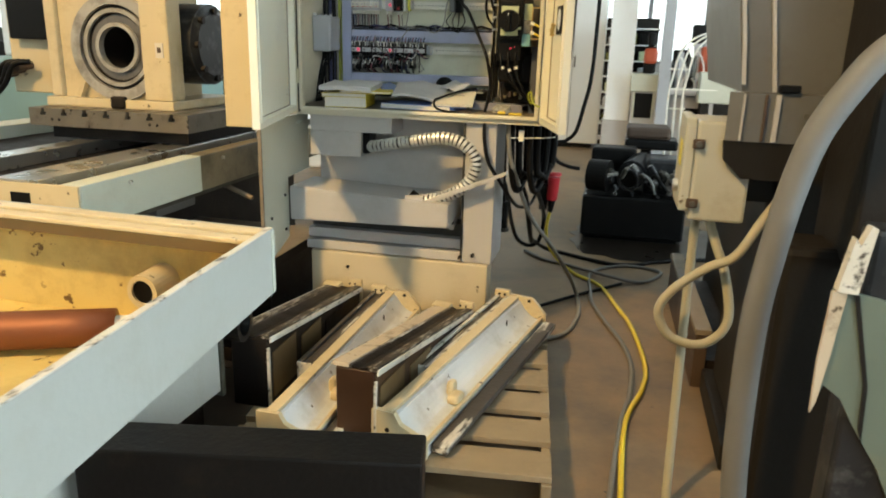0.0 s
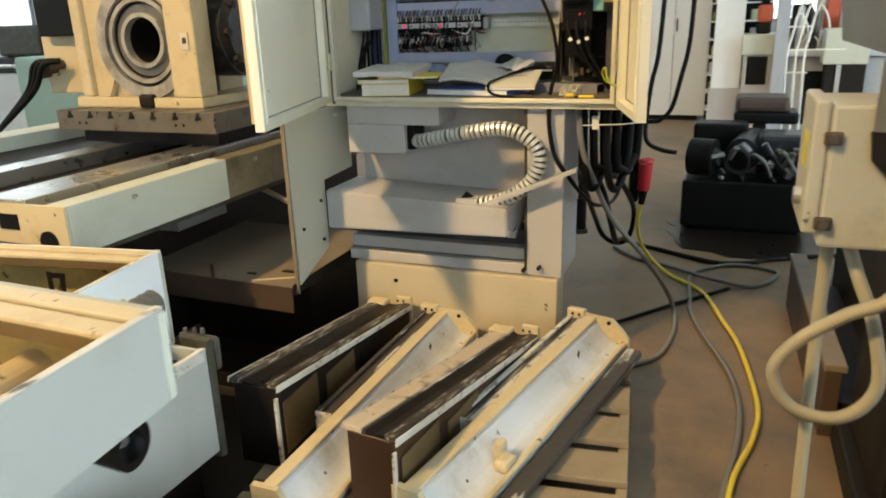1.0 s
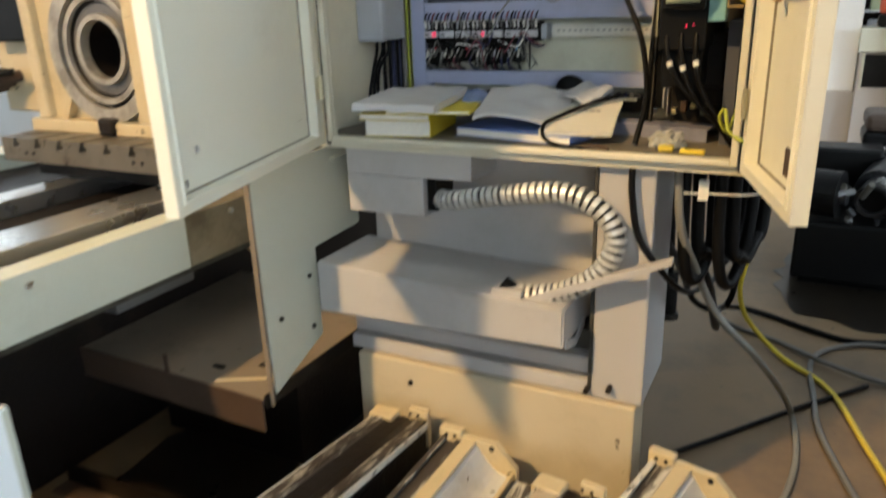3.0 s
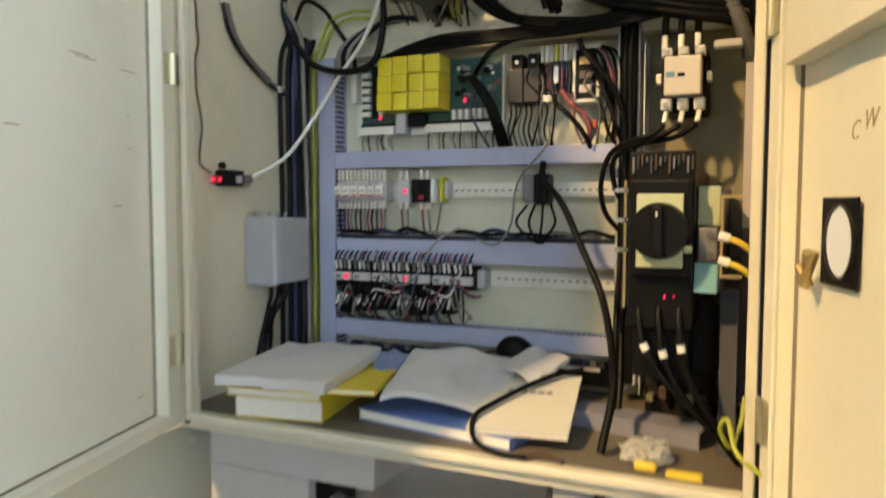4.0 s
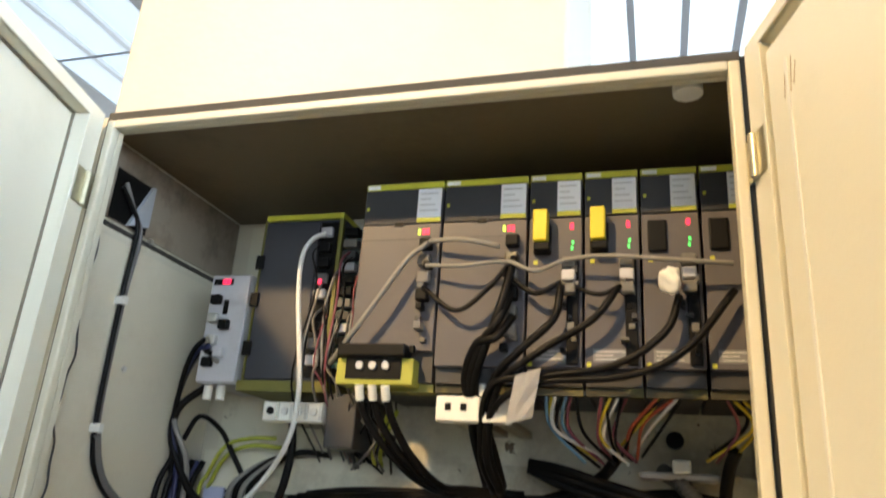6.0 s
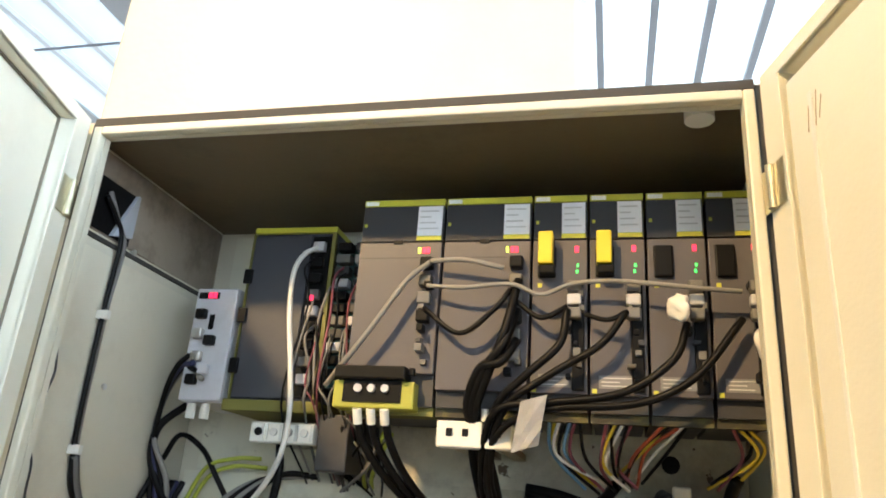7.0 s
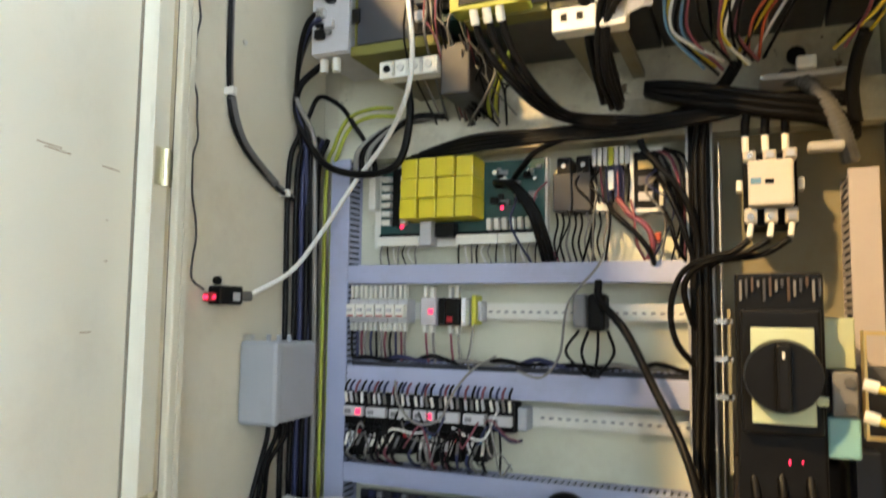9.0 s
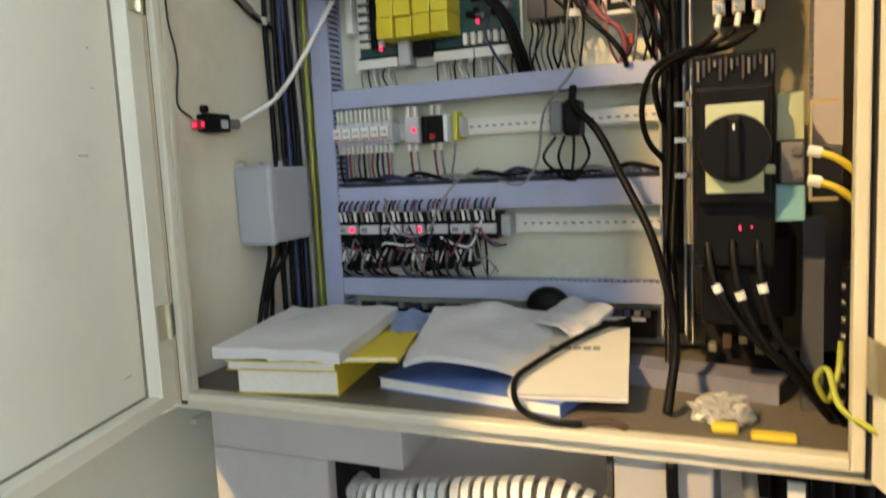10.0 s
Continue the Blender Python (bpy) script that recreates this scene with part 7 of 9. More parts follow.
for k in range(4):
    cable("wall_cable", [(-1.10 + 0.016 * k, 3.30, 1.835), (-1.085 + 0.014 * k, 3.29, 1.88), (-1.03 + 0.02 * k, 3.31, 1.925 + 0.006 * k), (-0.96 + 0.02 * k, 3.33, 1.945)], 0.006, M_CABLE if k % 2 else M_GREYCAB, "dark cable arching into the duct", group="cables into the duct")
cable("grey_loom", [(-1.238, 2.985, 2.40), (-1.236, 3.02, 2.37), (-1.234, 3.043, 2.33), (-1.235, 3.042, 2.187), (-1.236, 3.050, 1.95), (-1.236, 3.09, 1.862), (-1.234, 3.2, 1.795), (-1.228, 3.26, 1.774)], 0.0048, M_CABLE, "dark cable loom clipped to the side wall", step=8)
cable("grey_loom", [(-1.236, 2.99, 2.41), (-1.236, 3.032, 2.36), (-1.236, 3.058, 2.32), (-1.238, 3.052, 2.187), (-1.238, 3.058, 1.95), (-1.238, 3.098, 1.868), (-1.236, 3.205, 1.803), (-1.230, 3.268, 1.78)], 0.0045, M_HOSE, "thin grey cable beside the dark loom", step=8)
cable("thin_wire", [(-1.244, 2.955 + 0.0012 * k + 0.007 * math.sin(1.15 * k) + 0.003 * math.sin(2.9 * k + 1), 2.33 - 0.037 * k) for k in range(20)] + [(-1.244, 2.977, 1.591), (-1.24, 3.005, 1.572)], 0.0020, M_DRIVEDK, "thin black wire down the side wall", category="wire", step=4)
cable("loom_sheath", [(-1.236, 3.055, 1.945), (-1.236, 3.072, 1.90), (-1.236, 3.100, 1.862), (-1.235, 3.15, 1.828), (-1.233, 3.20, 1.80)], 0.0092, M_COL, "grey-brown sheath round the cables on the side wall")
for y, z in ((3.042, 2.19), (3.05, 1.955), (3.235, 1.785)):
    solid("cable_clip", bx(-1.2455, -1.222, y - 0.006, y + 0.006, z - 0.008, z + 0.008, bev=0.002), M_WHITEP, "small white adhesive cable clip", "cable clip", group="cable clips")

# black bundles across the channel
for k in range(4):
    z = 1.862 + 0.006 * k
    cable("bundle_cable", [(-0.99 + 0.02 * k, 3.31, z - 0.01), (-0.81, 3.30 - 0.008 * k, z + 0.002), (-0.66, 3.295, z + 0.006), (-0.53, 3.285 - 0.006 * k, z + 0.004), (-0.384, 3.27, z + 0.012), (-0.247, 3.26 + 0.01 * k, z + 0.03), (-0.16, 3.28, z + 0.02)], 0.0062, M_CABLE, "black cable in the bundle across the plate", group="bundle across the plate")
for k in range(5):
    dz, dy = 0.013 * (k % 3), 0.016 * (k // 3)
    cable("bundle_cable", [(-0.488, 3.27 + dy, 1.936 + 0.4 * dz), (-0.43, 3.26 + dy, 1.912 + dz), (-0.36, 3.25 + dy, 1.892 + dz), (-0.28, 3.25 + dy, 1.872 + dz), (-0.21, 3.26 + dy, 1.858 + dz), (-0.155, 3.29, 1.83 + 0.5 * dz)], 0.0085, M_CABLE, "thick black cable sweeping to the side wall", group="bundle across the plate")
SL = [(-0.262, 3.30, 1.945), (-0.232, 3.272, 1.925), (-0.200, 3.262, 1.880), (-0.180, 3.262, 1.830), (-0.168, 3.275, 1.785)]
slv = thing("ribbed_sleeve", SL[0], "grey ribbed plastic cable sleeve bending down to the duct", "cable sleeve")
part("tube", sweep(bmesh.new(), SL, 0.0125, 12, 8), M_COL, slv, smooth=True)
line = spline(SL, 14)
bm = bmesh.new()
for a, b in zip(line[::2], line[1::2]):
    rod(bm, a, b, 0.0148, 12)
part("ribs", bm, M_COL, slv, kind="stuff")
for pts in ([(-0.150, 3.20, 1.975), (-0.160, 3.23, 1.945), (-0.165, 3.26, 1.900), (-0.158, 3.28, 1.850)], [(-0.335, 3.24, 1.958), (-0.36, 3.27, 1.930), (-0.40, 3.285, 1.905), (-0.46, 3.29, 1.885)]):
    cable("sleeved_cable", pts, 0.0105, M_CABLE, "black sleeve gathering the motor wires", group="bundle across the plate")
for pts, r in (([(-0.500, 3.285, 1.852), (-0.493, 3.285, 1.832), (-0.469, 3.28, 1.802), (-0.438, 3.285, 1.763), (-0.414, 3.295, 1.713), (-0.403, 3.31, 1.651), (-0.398, 3.32, 1.60)], 0.0065),
               ([(-0.475, 3.33, 1.79), (-0.455, 3.30, 1.756), (-0.432, 3.295, 1.700), (-0.420, 3.30, 1.658), (-0.402, 3.32, 1.61)], 0.005),
               ([(-0.565, 3.34, 1.745), (-0.553, 3.305, 1.724), (-0.510, 3.30, 1.681), (-0.487, 3.305, 1.648), (-0.484, 3.34, 1.625)], 0.0055),
               ([(-0.470, 3.34, 1.735), (-0.452, 3.305, 1.700), (-0.440, 3.31, 1.655), (-0.425, 3.34, 1.628)], 0.004)):
    cable("supply_cable", pts, r, M_CABLE, "black cable arching past the power supply", group="cables by the power supply")
tr = thing("open_trunking", (-0.388, 3.39, 1.10), "open cable trunking with pale upright edges", "cable duct")
for x in (-0.4105, -0.3705):
    part("edge", bx(x, x + 0.0025, 3.315, 3.3915, 1.10, 1.842), M_GREYP, tr, "pale plastic edge")
COL = {"r": M_ORANGEW, "y": M_YELLOWCAB, "w": M_WHITECAB, "b": M_LBLUE, "p": M_PURPLEW, "k": M_CABLE, "g": M_GYCAB}
random.seed(12)
for p0, p1, p2, cols in (((-0.437, 3.11, 2.05), (-0.435, 3.16, 1.995), (-0.375, 3.23, 1.950), "bywkbpk"), ((-0.350, 3.11, 2.05), (-0.362, 3.16, 1.985), (-0.330, 3.23, 1.950), "pkywkp"),
                         ((-0.268, 3.11, 2.05), (-0.300, 3.16, 2.0), (-0.330, 3.23, 1.965), "rykrwk"), ((-0.165, 3.11, 2.05), (-0.142, 3.15, 2.005), (-0.190, 3.22, 1.955), "pyky")):
    for k, ch in enumerate(cols):
        o = Vector((0.008 * k, 0.004 * (k % 2), 0.003 * (k % 3)))
        j = [Vector((random.uniform(-0.014, 0.014), random.uniform(-0.012, 0.012), random.uniform(-0.008, 0.008))) for _ in range(2)]
        cable("motor_wire", [Vector(p0) + o + Vector((0, 0.03, 0.0)), Vector(p0) + o + Vector((0, 0, -0.01)), Vector(p1) + o + j[0], Vector(p2) + o * 0.6 + j[1]], 0.0029, COL[ch], {"r": "orange-red", "y": "yellow", "w": "white", "b": "light blue", "p": "maroon", "k": "black", "g": "green-yellow"}[ch] + " motor wire below an axis drive", group="coloured motor wires", category="wire")
cable("earth_wire", [(-0.735, 3.20, 2.02), (-0.76, 3.24, 1.99), (-0.79, 3.28, 1.955), (-0.80, 3.32, 1.93)], 0.0042, M_GYCAB, "green-yellow earth wire below the drives", category="wire")
cable("earth_wire", [(-0.72, 3.20, 2.02), (-0.75, 3.24, 1.985), (-0.775, 3.28, 1.95), (-0.785, 3.32, 1.93)], 0.0042, M_GYCAB, "green-yellow earth wire below the drives", category="wire")
clp = thing("cable_clamp", (-0.25, 3.3, 1.94), "pale plastic cable clamp on the channel", "cable clamp")
part("strip", bx(-0.30, -0.17, 3.26, 3.3375, 1.930, 1.942, bev=0.005), M_PED, clp)
part("block", bx(-0.245, -0.215, 3.245, 3.262, 1.94, 1.962, bev=0.004), M_WHITEP, clp)
part("clip", bx(-0.232, -0.18, 3.235, 3.26, 1.80, 1.815, bev=0.004), M_PED, clp)
# plain dark box in place of a tangle of black wires
solid("dark_box", bx(-0.86, -0.80, 3.20, 3.381, 1.95, 2.05, bev=0.004), M_DRIVEDK, "small dark box standing in for black wires below the control unit", "relay")
fan = thing("round_plug", (-0.237, 3.38, 2.0), "black round rubber plug in the plate", "plug")
part("plug_head", cyl((-0.237, 3.37, 2.005), (-0.237, 3.3815, 2.005), 0.016, 16), M_BLACK, fan)

# wires hanging from the control unit, and the tangle between it and the supply module
random.seed(40)
for k in range(13):
    x = -0.912 + 0.0095 * k + random.uniform(-0.003, 0.003)
    z = random.uniform(2.18, 2.37)
    x2 = x + random.uniform(-0.02, 0.02)
    cable("board_wire", [(x, 3.195, z), (x + random.uniform(-0.008, 0.008), 3.172, z - 0.03), (x + random.uniform(-0.012, 0.012), 3.176, z - 0.10), (x2, 3.185, 2.06), (x2 + random.uniform(-0.02, 0.02), 3.335, random.uniform(1.93, 1.945))], random.uniform(0.0016, 0.0028), (M_CABLE, M_GREYCAB, M_HOSE, M_PURPLEW)[k % 4], "thin wire hanging from the control boards", group="wires of the control boards", category="wire")
for k in range(16):
    a = Vector((random.uniform(-0.87, -0.74), random.uniform(3.17, 3.30), random.uniform(1.99, 2.06)))
    b = Vector((random.uniform(-0.90, -0.70), random.uniform(3.32, 3.345), random.uniform(1.915, 1.945)))
    m = (a + b) / 2 + Vector((random.uniform(-0.04, 0.04), random.uniform(-0.05, 0.0), random.uniform(-0.02, 0.02)))
    cable("board_wire", [a, a.lerp(m, 0.5) + Vector((0.012, 0, 0)), m, b], random.uniform(0.0018, 0.0035), (M_CABLE, M_CABLE, M_HOSE, M_DRIVEDK)[k % 4], "dark wire in the tangle below the control boards", group="wires of the control boards", category="wire")

# ---- relay board ----
rb = thing("relay_board", (-0.89, 3.39, 1.667), "relay circuit board with a block of yellow relays", "circuit board")
part("carrier", bx(-1.088, -0.695, 3.372, 3.3915, 1.675, 1.853), M_WHITEP, rb, "white plastic carrier")
part("board", bx(-1.070, -0.700, 3.366, 3.3718, 1.697, 1.85), M_PCB, rb)
part("carrier_edge", bx(-1.092, -1.075, 3.345, 3.3715, 1.757, 1.842, bev=0.003), M_WHITEP, rb)
for i in range(4):
    for j in range(3):
        x, z = -0.989 + 0.0412 * i, 1.727 + 0.0420 * j
        part("relay", bx(x, x + 0.0378, 3.292 + 0.003 * ((i * 2 + j) % 3), 3.3655, z, z + 0.0412, bev=0.0026), M_YELLOW, rb, "yellow relay")
for k in range(6):
    part("fuse", bx(-1.062, -1.040, 3.350, 3.3655, 1.723 + 0.0190 * k, 1.735 + 0.0190 * k, bev=0.002), M_WHITEP, rb)
    part("fuse", bx(-1.018, -1.003, 3.352, 3.3655, 1.723 + 0.0190 * k, 1.735 + 0.0190 * k, bev=0.002), M_WHITEP, rb)
part("fuse_holder", bx(-1.036, -1.020, 3.354, 3.3655, 1.719, 1.845), M_BLACK, rb)
for k in range(7):
    part("fuse", bx(-0.818 + 0.0165 * k, -0.808 + 0.0165 * k, 3.348, 3.3655, 1.705, 1.729, bev=0.002), M_WHITEP, rb)
part("dark_strip", bx(-1.07, -0.70, 3.358, 3.3655, 1.697, 1.704), M_BLACK, rb)
for a, b in ((-1.062, -0.965), (-0.880, -0.79), (-0.788, -0.700)):
    part("connector", bx(a, b, 3.335, 3.371, 1.675, 1.6955, bev=0.002), M_WHITEP, rb)
part("connector", bx(-0.962, -0.935, 3.335, 3.3715, 1.675, 1.727, bev=0.003), M_GREYP, rb)
part("connector", bx(-0.93, -0.885, 3.34, 3.3655, 1.692, 1.722, bev=0.003), M_BLACK, rb)
led(-1.014, 3.35, 1.714, 0.008, 0.008, M_LEDR, rb)
led(-0.788, 3.352, 1.745, 0.007, 0.009, M_LEDR, rb)
random.seed(21)
for k in range(22):
    x, z = -0.815 + 0.108 * random.random(), 1.752 + 0.085 * random.random()
    part("chip", bx(x, x + 0.006 + 0.012 * random.random(), 3.356, 3.3655, z, z + 0.005 + 0.008 * random.random()), (M_BLACK, M_INK, M_STEEL)[k % 3], rb)
for k in range(26):
    x = -1.055 + 0.0138 * k
    if -0.965 < x < -0.885:
        continue
    part("wire", sweep(bmesh.new(), [(x, 3.345, 1.676), (x + 0.004 * math.sin(k), 3.338, 1.659), (x - 0.004 * math.cos(2 * k), 3.35, 1.637)], 0.0018, 5, 4), (M_GREYCAB, M_CABLE, M_WHITECAB)[k % 3], rb, smooth=True)
for k in range(3):
    cable("ribbon", [(-0.80 + 0.008 * k, 3.35, 1.802), (-0.755 + 0.006 * k, 3.31, 1.787), (-0.715 + 0.007 * k, 3.30, 1.737), (-0.698 + 0.008 * k, 3.32, 1.677), (-0.695 + 0.008 * k, 3.35, 1.639)], 0.0065, M_CABLE, "black multi-core cable at the relay board", group="cables at the relay board")
cable("ribbon", [(-0.635, 3.30, 1.872), (-0.70, 3.31, 1.852), (-0.735, 3.33, 1.827), (-0.76, 3.35, 1.807)], 0.006, M_CABLE, "black multi-core cable at the relay board", group="cables at the relay board")

ssr = thing("solid_state_relays", (-0.63, 3.39, 1.707), "dark relay block with wires above and below", "relay")
for k in range(2):
    part("relay", bx(-0.672 + 0.038 * k, -0.636 + 0.038 * k, 3.325, 3.3915, 1.732, 1.807, bev=0.003), M_DRIVEDK, ssr)
    part("relay_top", bx(-0.668 + 0.038 * k, -0.640 + 0.038 * k, 3.340, 3.3915, 1.8075, 1.842, bev=0.003), M_BLACK, ssr)
    part("screw", cyl((-0.654 + 0.038 * k, 3.338, 1.825), (-0.654 + 0.038 * k, 3.3399, 1.825), 0.005, 8), M_STEEL, ssr)
for k in range(9):
    x = -0.670 + 0.012 * k
    part("wire", sweep(bmesh.new(), [(x, 3.345, 1.731), (x + 0.005, 3.335, 1.707), (x - 0.003, 3.338, 1.672), (x + 0.003, 3.35, 1.637)], 0.0022, 5, 4), (M_CABLE, M_CABLE, M_GREYCAB)[k % 3], ssr, smooth=True)
ter = thing("terminal_strip", (-0.56, 3.39, 1.707), "strip of grey terminals with a small coil", "terminal strip")
for k in range(7):
    part("terminal", bx(-0.598 + 0.0105 * k, -0.5895 + 0.0105 * k, 3.335, 3.3915, 1.819, 1.855, bev=0.0015), (M_GREYP, M_WHITEP, M_GREYP, M_YG)[k % 4], ter)
    part("wire", sweep(bmesh.new(), [(-0.594 + 0.0105 * k, 3.345, 1.819), (-0.59 + 0.0105 * k, 3.332, 1.787), (-0.585 + 0.009 * k, 3.34, 1.747)], 0.0022, 5, 4), (M_CABLE, M_PURPLEW, M_BLUEW)[k % 3], ter, smooth=True)
part("coil", cyl((-0.553, 3.35, 1.757), (-0.553, 3.35, 1.822), 0.014, 14), M_BLUEW, ter)
part("coil_cap", bx(-0.566, -0.556, 3.328, 3.345, 1.772, 1.807), M_LABEL, ter)
part("terminal", bx(-0.600, -0.56, 3.34, 3.3915, 1.732, 1.749, bev=0.002), M_WHITEP, ter)
cable("red_brown_cable", [(-0.55, 3.34, 1.755), (-0.525, 3.325, 1.722), (-0.495, 3.325, 1.697), (-0.485, 3.33, 1.662), (-0.495, 3.34, 1.639)], 0.006, M_PURPLEW, "dark red cable bending into the duct")
psu = thing("power_supply", (-0.497, 3.39, 1.727), "small open-frame power supply with a white border", "power supply")
part("chassis", bx(-0.526, -0.468, 3.345, 3.3915, 1.727, 1.849, bev=0.002), M_STEEL, psu)
part("border", bx((-0.527, -0.520, 3.338, 3.3448, 1.727, 1.849), (-0.474, -0.467, 3.338, 3.3448, 1.727, 1.849), (-0.52, -0.474, 3.338, 3.3448, 1.727, 1.734), (-0.52, -0.474, 3.338, 3.3448, 1.842, 1.849)), M_WHITEP, psu)
part("dark_field", bx(-0.5195, -0.4745, 3.342, 3.3448, 1.7345, 1.8415), M_BLACK, psu)
for k in range(3):
    part("label_bar", bx(-0.512, -0.484, 3.340, 3.3419, 1.749 + 0.03 * k, 1.765 + 0.03 * k), (M_GREYP, M_DRIVE, M_BRASS)[k], psu)
for k in range(5):
    cable("wire", [(-0.505 + 0.01 * k, 3.35, 1.847), (-0.475 + 0.012 * k, 3.325, 1.822), (-0.450 + 0.008 * k, 3.325, 1.757), (-0.435 + 0.003 * k, 3.33, 1.697), (-0.44 + 0.004 * k, 3.345, 1.639)], 0.0032, (M_CABLE, M_CABLE, M_PURPLEW)[k % 3], "black wire from the power supply to the duct", psu)
for x, z in ((-0.478, 1.679), (-0.425, 1.681)):
    solid("wire_nut", cyl((x, 3.345, z + 0.008), (x, 3.341, z - 0.010), 0.0065, 8), M_ORANGEW, "small orange-red plastic wire nut", "wire nut", group="wire nuts")

# ---- upper rail of breakers ----
rail = thing("mounting_rail", (-0.77, 3.39, 1.519), "white perforated mounting rail with small devices", "mounting rail")
part("rail", bx((-1.128, -0.42, 3.376, 3.3915, 1.521, 1.556), (-0.845, -0.42, 3.370, 3.3758, 1.526, 1.551)), M_WHITEP, rail)
for k in range(24):
    x = -0.835 + 0.017 * k
    part("slot", bx(x, x + 0.008, 3.3690, 3.3699, 1.536, 1.54), M_INK, rail)
for k in range(6):
    x = -1.127 + 0.0235 * k
    br = thing("miniature_breaker", (x + 0.011, 3.38, 1.515), "light grey miniature circuit breaker", "circuit breaker", "breakers on the upper rail")
    part("body", bx(x, x + 0.0228, 3.335, 3.3755, 1.512, 1.562, bev=0.002), M_GREYP, br)
    part("nose", bx(x + 0.001, x + 0.0218, 3.318, 3.3349, 1.523, 1.551, bev=0.002), M_WHITEP, br)
    part("lever", bx(x + 0.006, x + 0.016, 3.313, 3.3179, 1.535, 1.542), M_GREYP, br)
    part("mark", bx(x + 0.004, x + 0.019, 3.3172, 3.3179, 1.525, 1.528), M_RED, br)
    for j in range(2):
        part("ferrule", bx(x + 0.003 + 0.011 * j, x + 0.008 + 0.011 * j, 3.335, 3.348, 1.564, 1.591), M_WHITEP, br)
        part("ferrule", bx(x + 0.003 + 0.011 * j, x + 0.008 + 0.011 * j, 3.335, 3.348, 1.494, 1.511), M_WHITEP, br)
        part("wire", sweep(bmesh.new(), [(x + 0.0055 + 0.011 * j, 3.341, 1.495), (x + 0.008 + 0.011 * j + 0.004 * math.sin(3 * k + j), 3.334, 1.465), (x + 0.006 + 0.011 * j, 3.345, 1.432)], 0.0028, 5, 4), (M_CABLE, M_PURPLEW, M_BLUEW, M_GREYCAB)[(k + 2 * j) % 4], br, smooth=True)
for x, w, mm, nm in ((-0.952, 0.034, M_GREYP, "grey"), (-0.912, 0.014, M_BLACK, "black"), (-0.896, 0.030, M_BLACK, "black"), (-0.862, 0.010, M_LABEL, "white")):
    ry = thing("rail_relay", (x + w / 2, 3.38, 1.509), nm + " relay clipped on the upper rail", "relay", "devices on the upper rail")
    part("body", bx(x, x + w, 3.325, 3.3755, 1.509, 1.565, bev=0.002), mm, ry)
    if w > 0.02:
        for j in range(2):
            part("ferrule", bx(x + 0.004 + 0.016 * j, x + 0.011 + 0.016 * j, 3.33, 3.343, 1.5655, 1.587), M_WHITEP, ry)
            part("ferrule", bx(x + 0.004 + 0.016 * j, x + 0.011 + 0.016 * j, 3.33, 3.343, 1.493, 1.5085), M_WHITEP, ry)
            part("wire", sweep(bmesh.new(), [(x + 0.008 + 0.016 * j, 3.336, 1.494), (x + 0.012 + 0.016 * j, 3.333, 1.46), (x + 0.011 + 0.016 * j, 3.345, 1.432)], 0.0028, 5, 4), (M_PURPLEW, M_GREYCAB)[j], ry, smooth=True)
    if nm == "grey":
        led(x + 0.018, 3.325, 1.532, 0.010, 0.010, M_LEDR, ry)
    if nm == "black" and w > 0.02:
        part("red_button", bx(x + 0.004, x + 0.016, 3.321, 3.3249, 1.516, 1.527), M_RED, ry)
gt = thing("earth_terminal", (-0.838, 3.38, 1.509), "green-yellow earth terminal on the rail", "terminal")
part("body", bx(-0.842, -0.832, 3.33, 3.3695, 1.511, 1.571, bev=0.002), M_YG, gt)
part("end_stop", bx(-0.83, -0.822, 3.335, 3.3695, 1.519, 1.559, bev=0.002), M_GREYP, gt)
part("wire", sweep(bmesh.new(), [(-0.838, 3.335, 1.512), (-0.842, 3.33, 1.47), (-0.85, 3.335, 1.44), (-0.852, 3.35, 1.42)], 0.0025, 5), M_GREYCAB, gt, smooth=True)
cl = thing("cable_junction", (-0.6, 3.36, 1.509), "dark cable junction hanging before the rail", "cable junction")
part("block", bx(-0.635, -0.608, 3.325, 3.36, 1.509, 1.574, bev=0.006), M_INK, cl)
part("block", bx(-0.602, -0.570, 3.30, 3.36, 1.504, 1.574, bev=0.008), M_BLACK, cl)
for k in range(4):
    part("wire", sweep(bmesh.new(), [(-0.622 + 0.018 * k, 3.325, 1.505), (-0.645 + 0.03 * k, 3.315, 1.465), (-0.615 + 0.012 * k, 3.32, 1.43), (-0.60 + 0.004 * k, 3.335, 1.418)], 0.003, 5), M_CABLE, cl, smooth=True)
cable("hanging_cable", [(-0.582, 3.31, 1.597), (-0.575, 3.29, 1.559), (-0.526, 3.26, 1.507), (-0.476, 3.235, 1.414), (-0.429, 3.20, 1.327), (-0.395, 3.13, 1.245), (-0.374, 3.05, 1.178), (-0.378, 2.985, 1.10), (-0.380, 2.975, 1.083)], 0.0075, M_CABLE, "thick dark cable hanging slantwise to the cabinet floor", step=8)
cable("white_wire", [(-0.575, 3.33, 1.65), (-0.585, 3.305, 1.62), (-0.637, 3.30, 1.554), (-0.653, 3.30, 1.460), (-0.691, 3.31, 1.415), (-0.742, 3.32, 1.424)], 0.0026, M_GREYCAB, "thin pale wire looping before the rail", category="wire")
cable("white_wire", [(-0.998, 3.305, 1.395), (-0.985, 3.295, 1.352), (-0.945, 3.29, 1.315), (-0.89, 3.285, 1.325), (-0.865, 3.29, 1.375), (-0.826, 3.30, 1.425), (-0.79, 3.335, 1.45)], 0.0026, M_GREYCAB, "thin white wire looping before the contactors", category="wire")
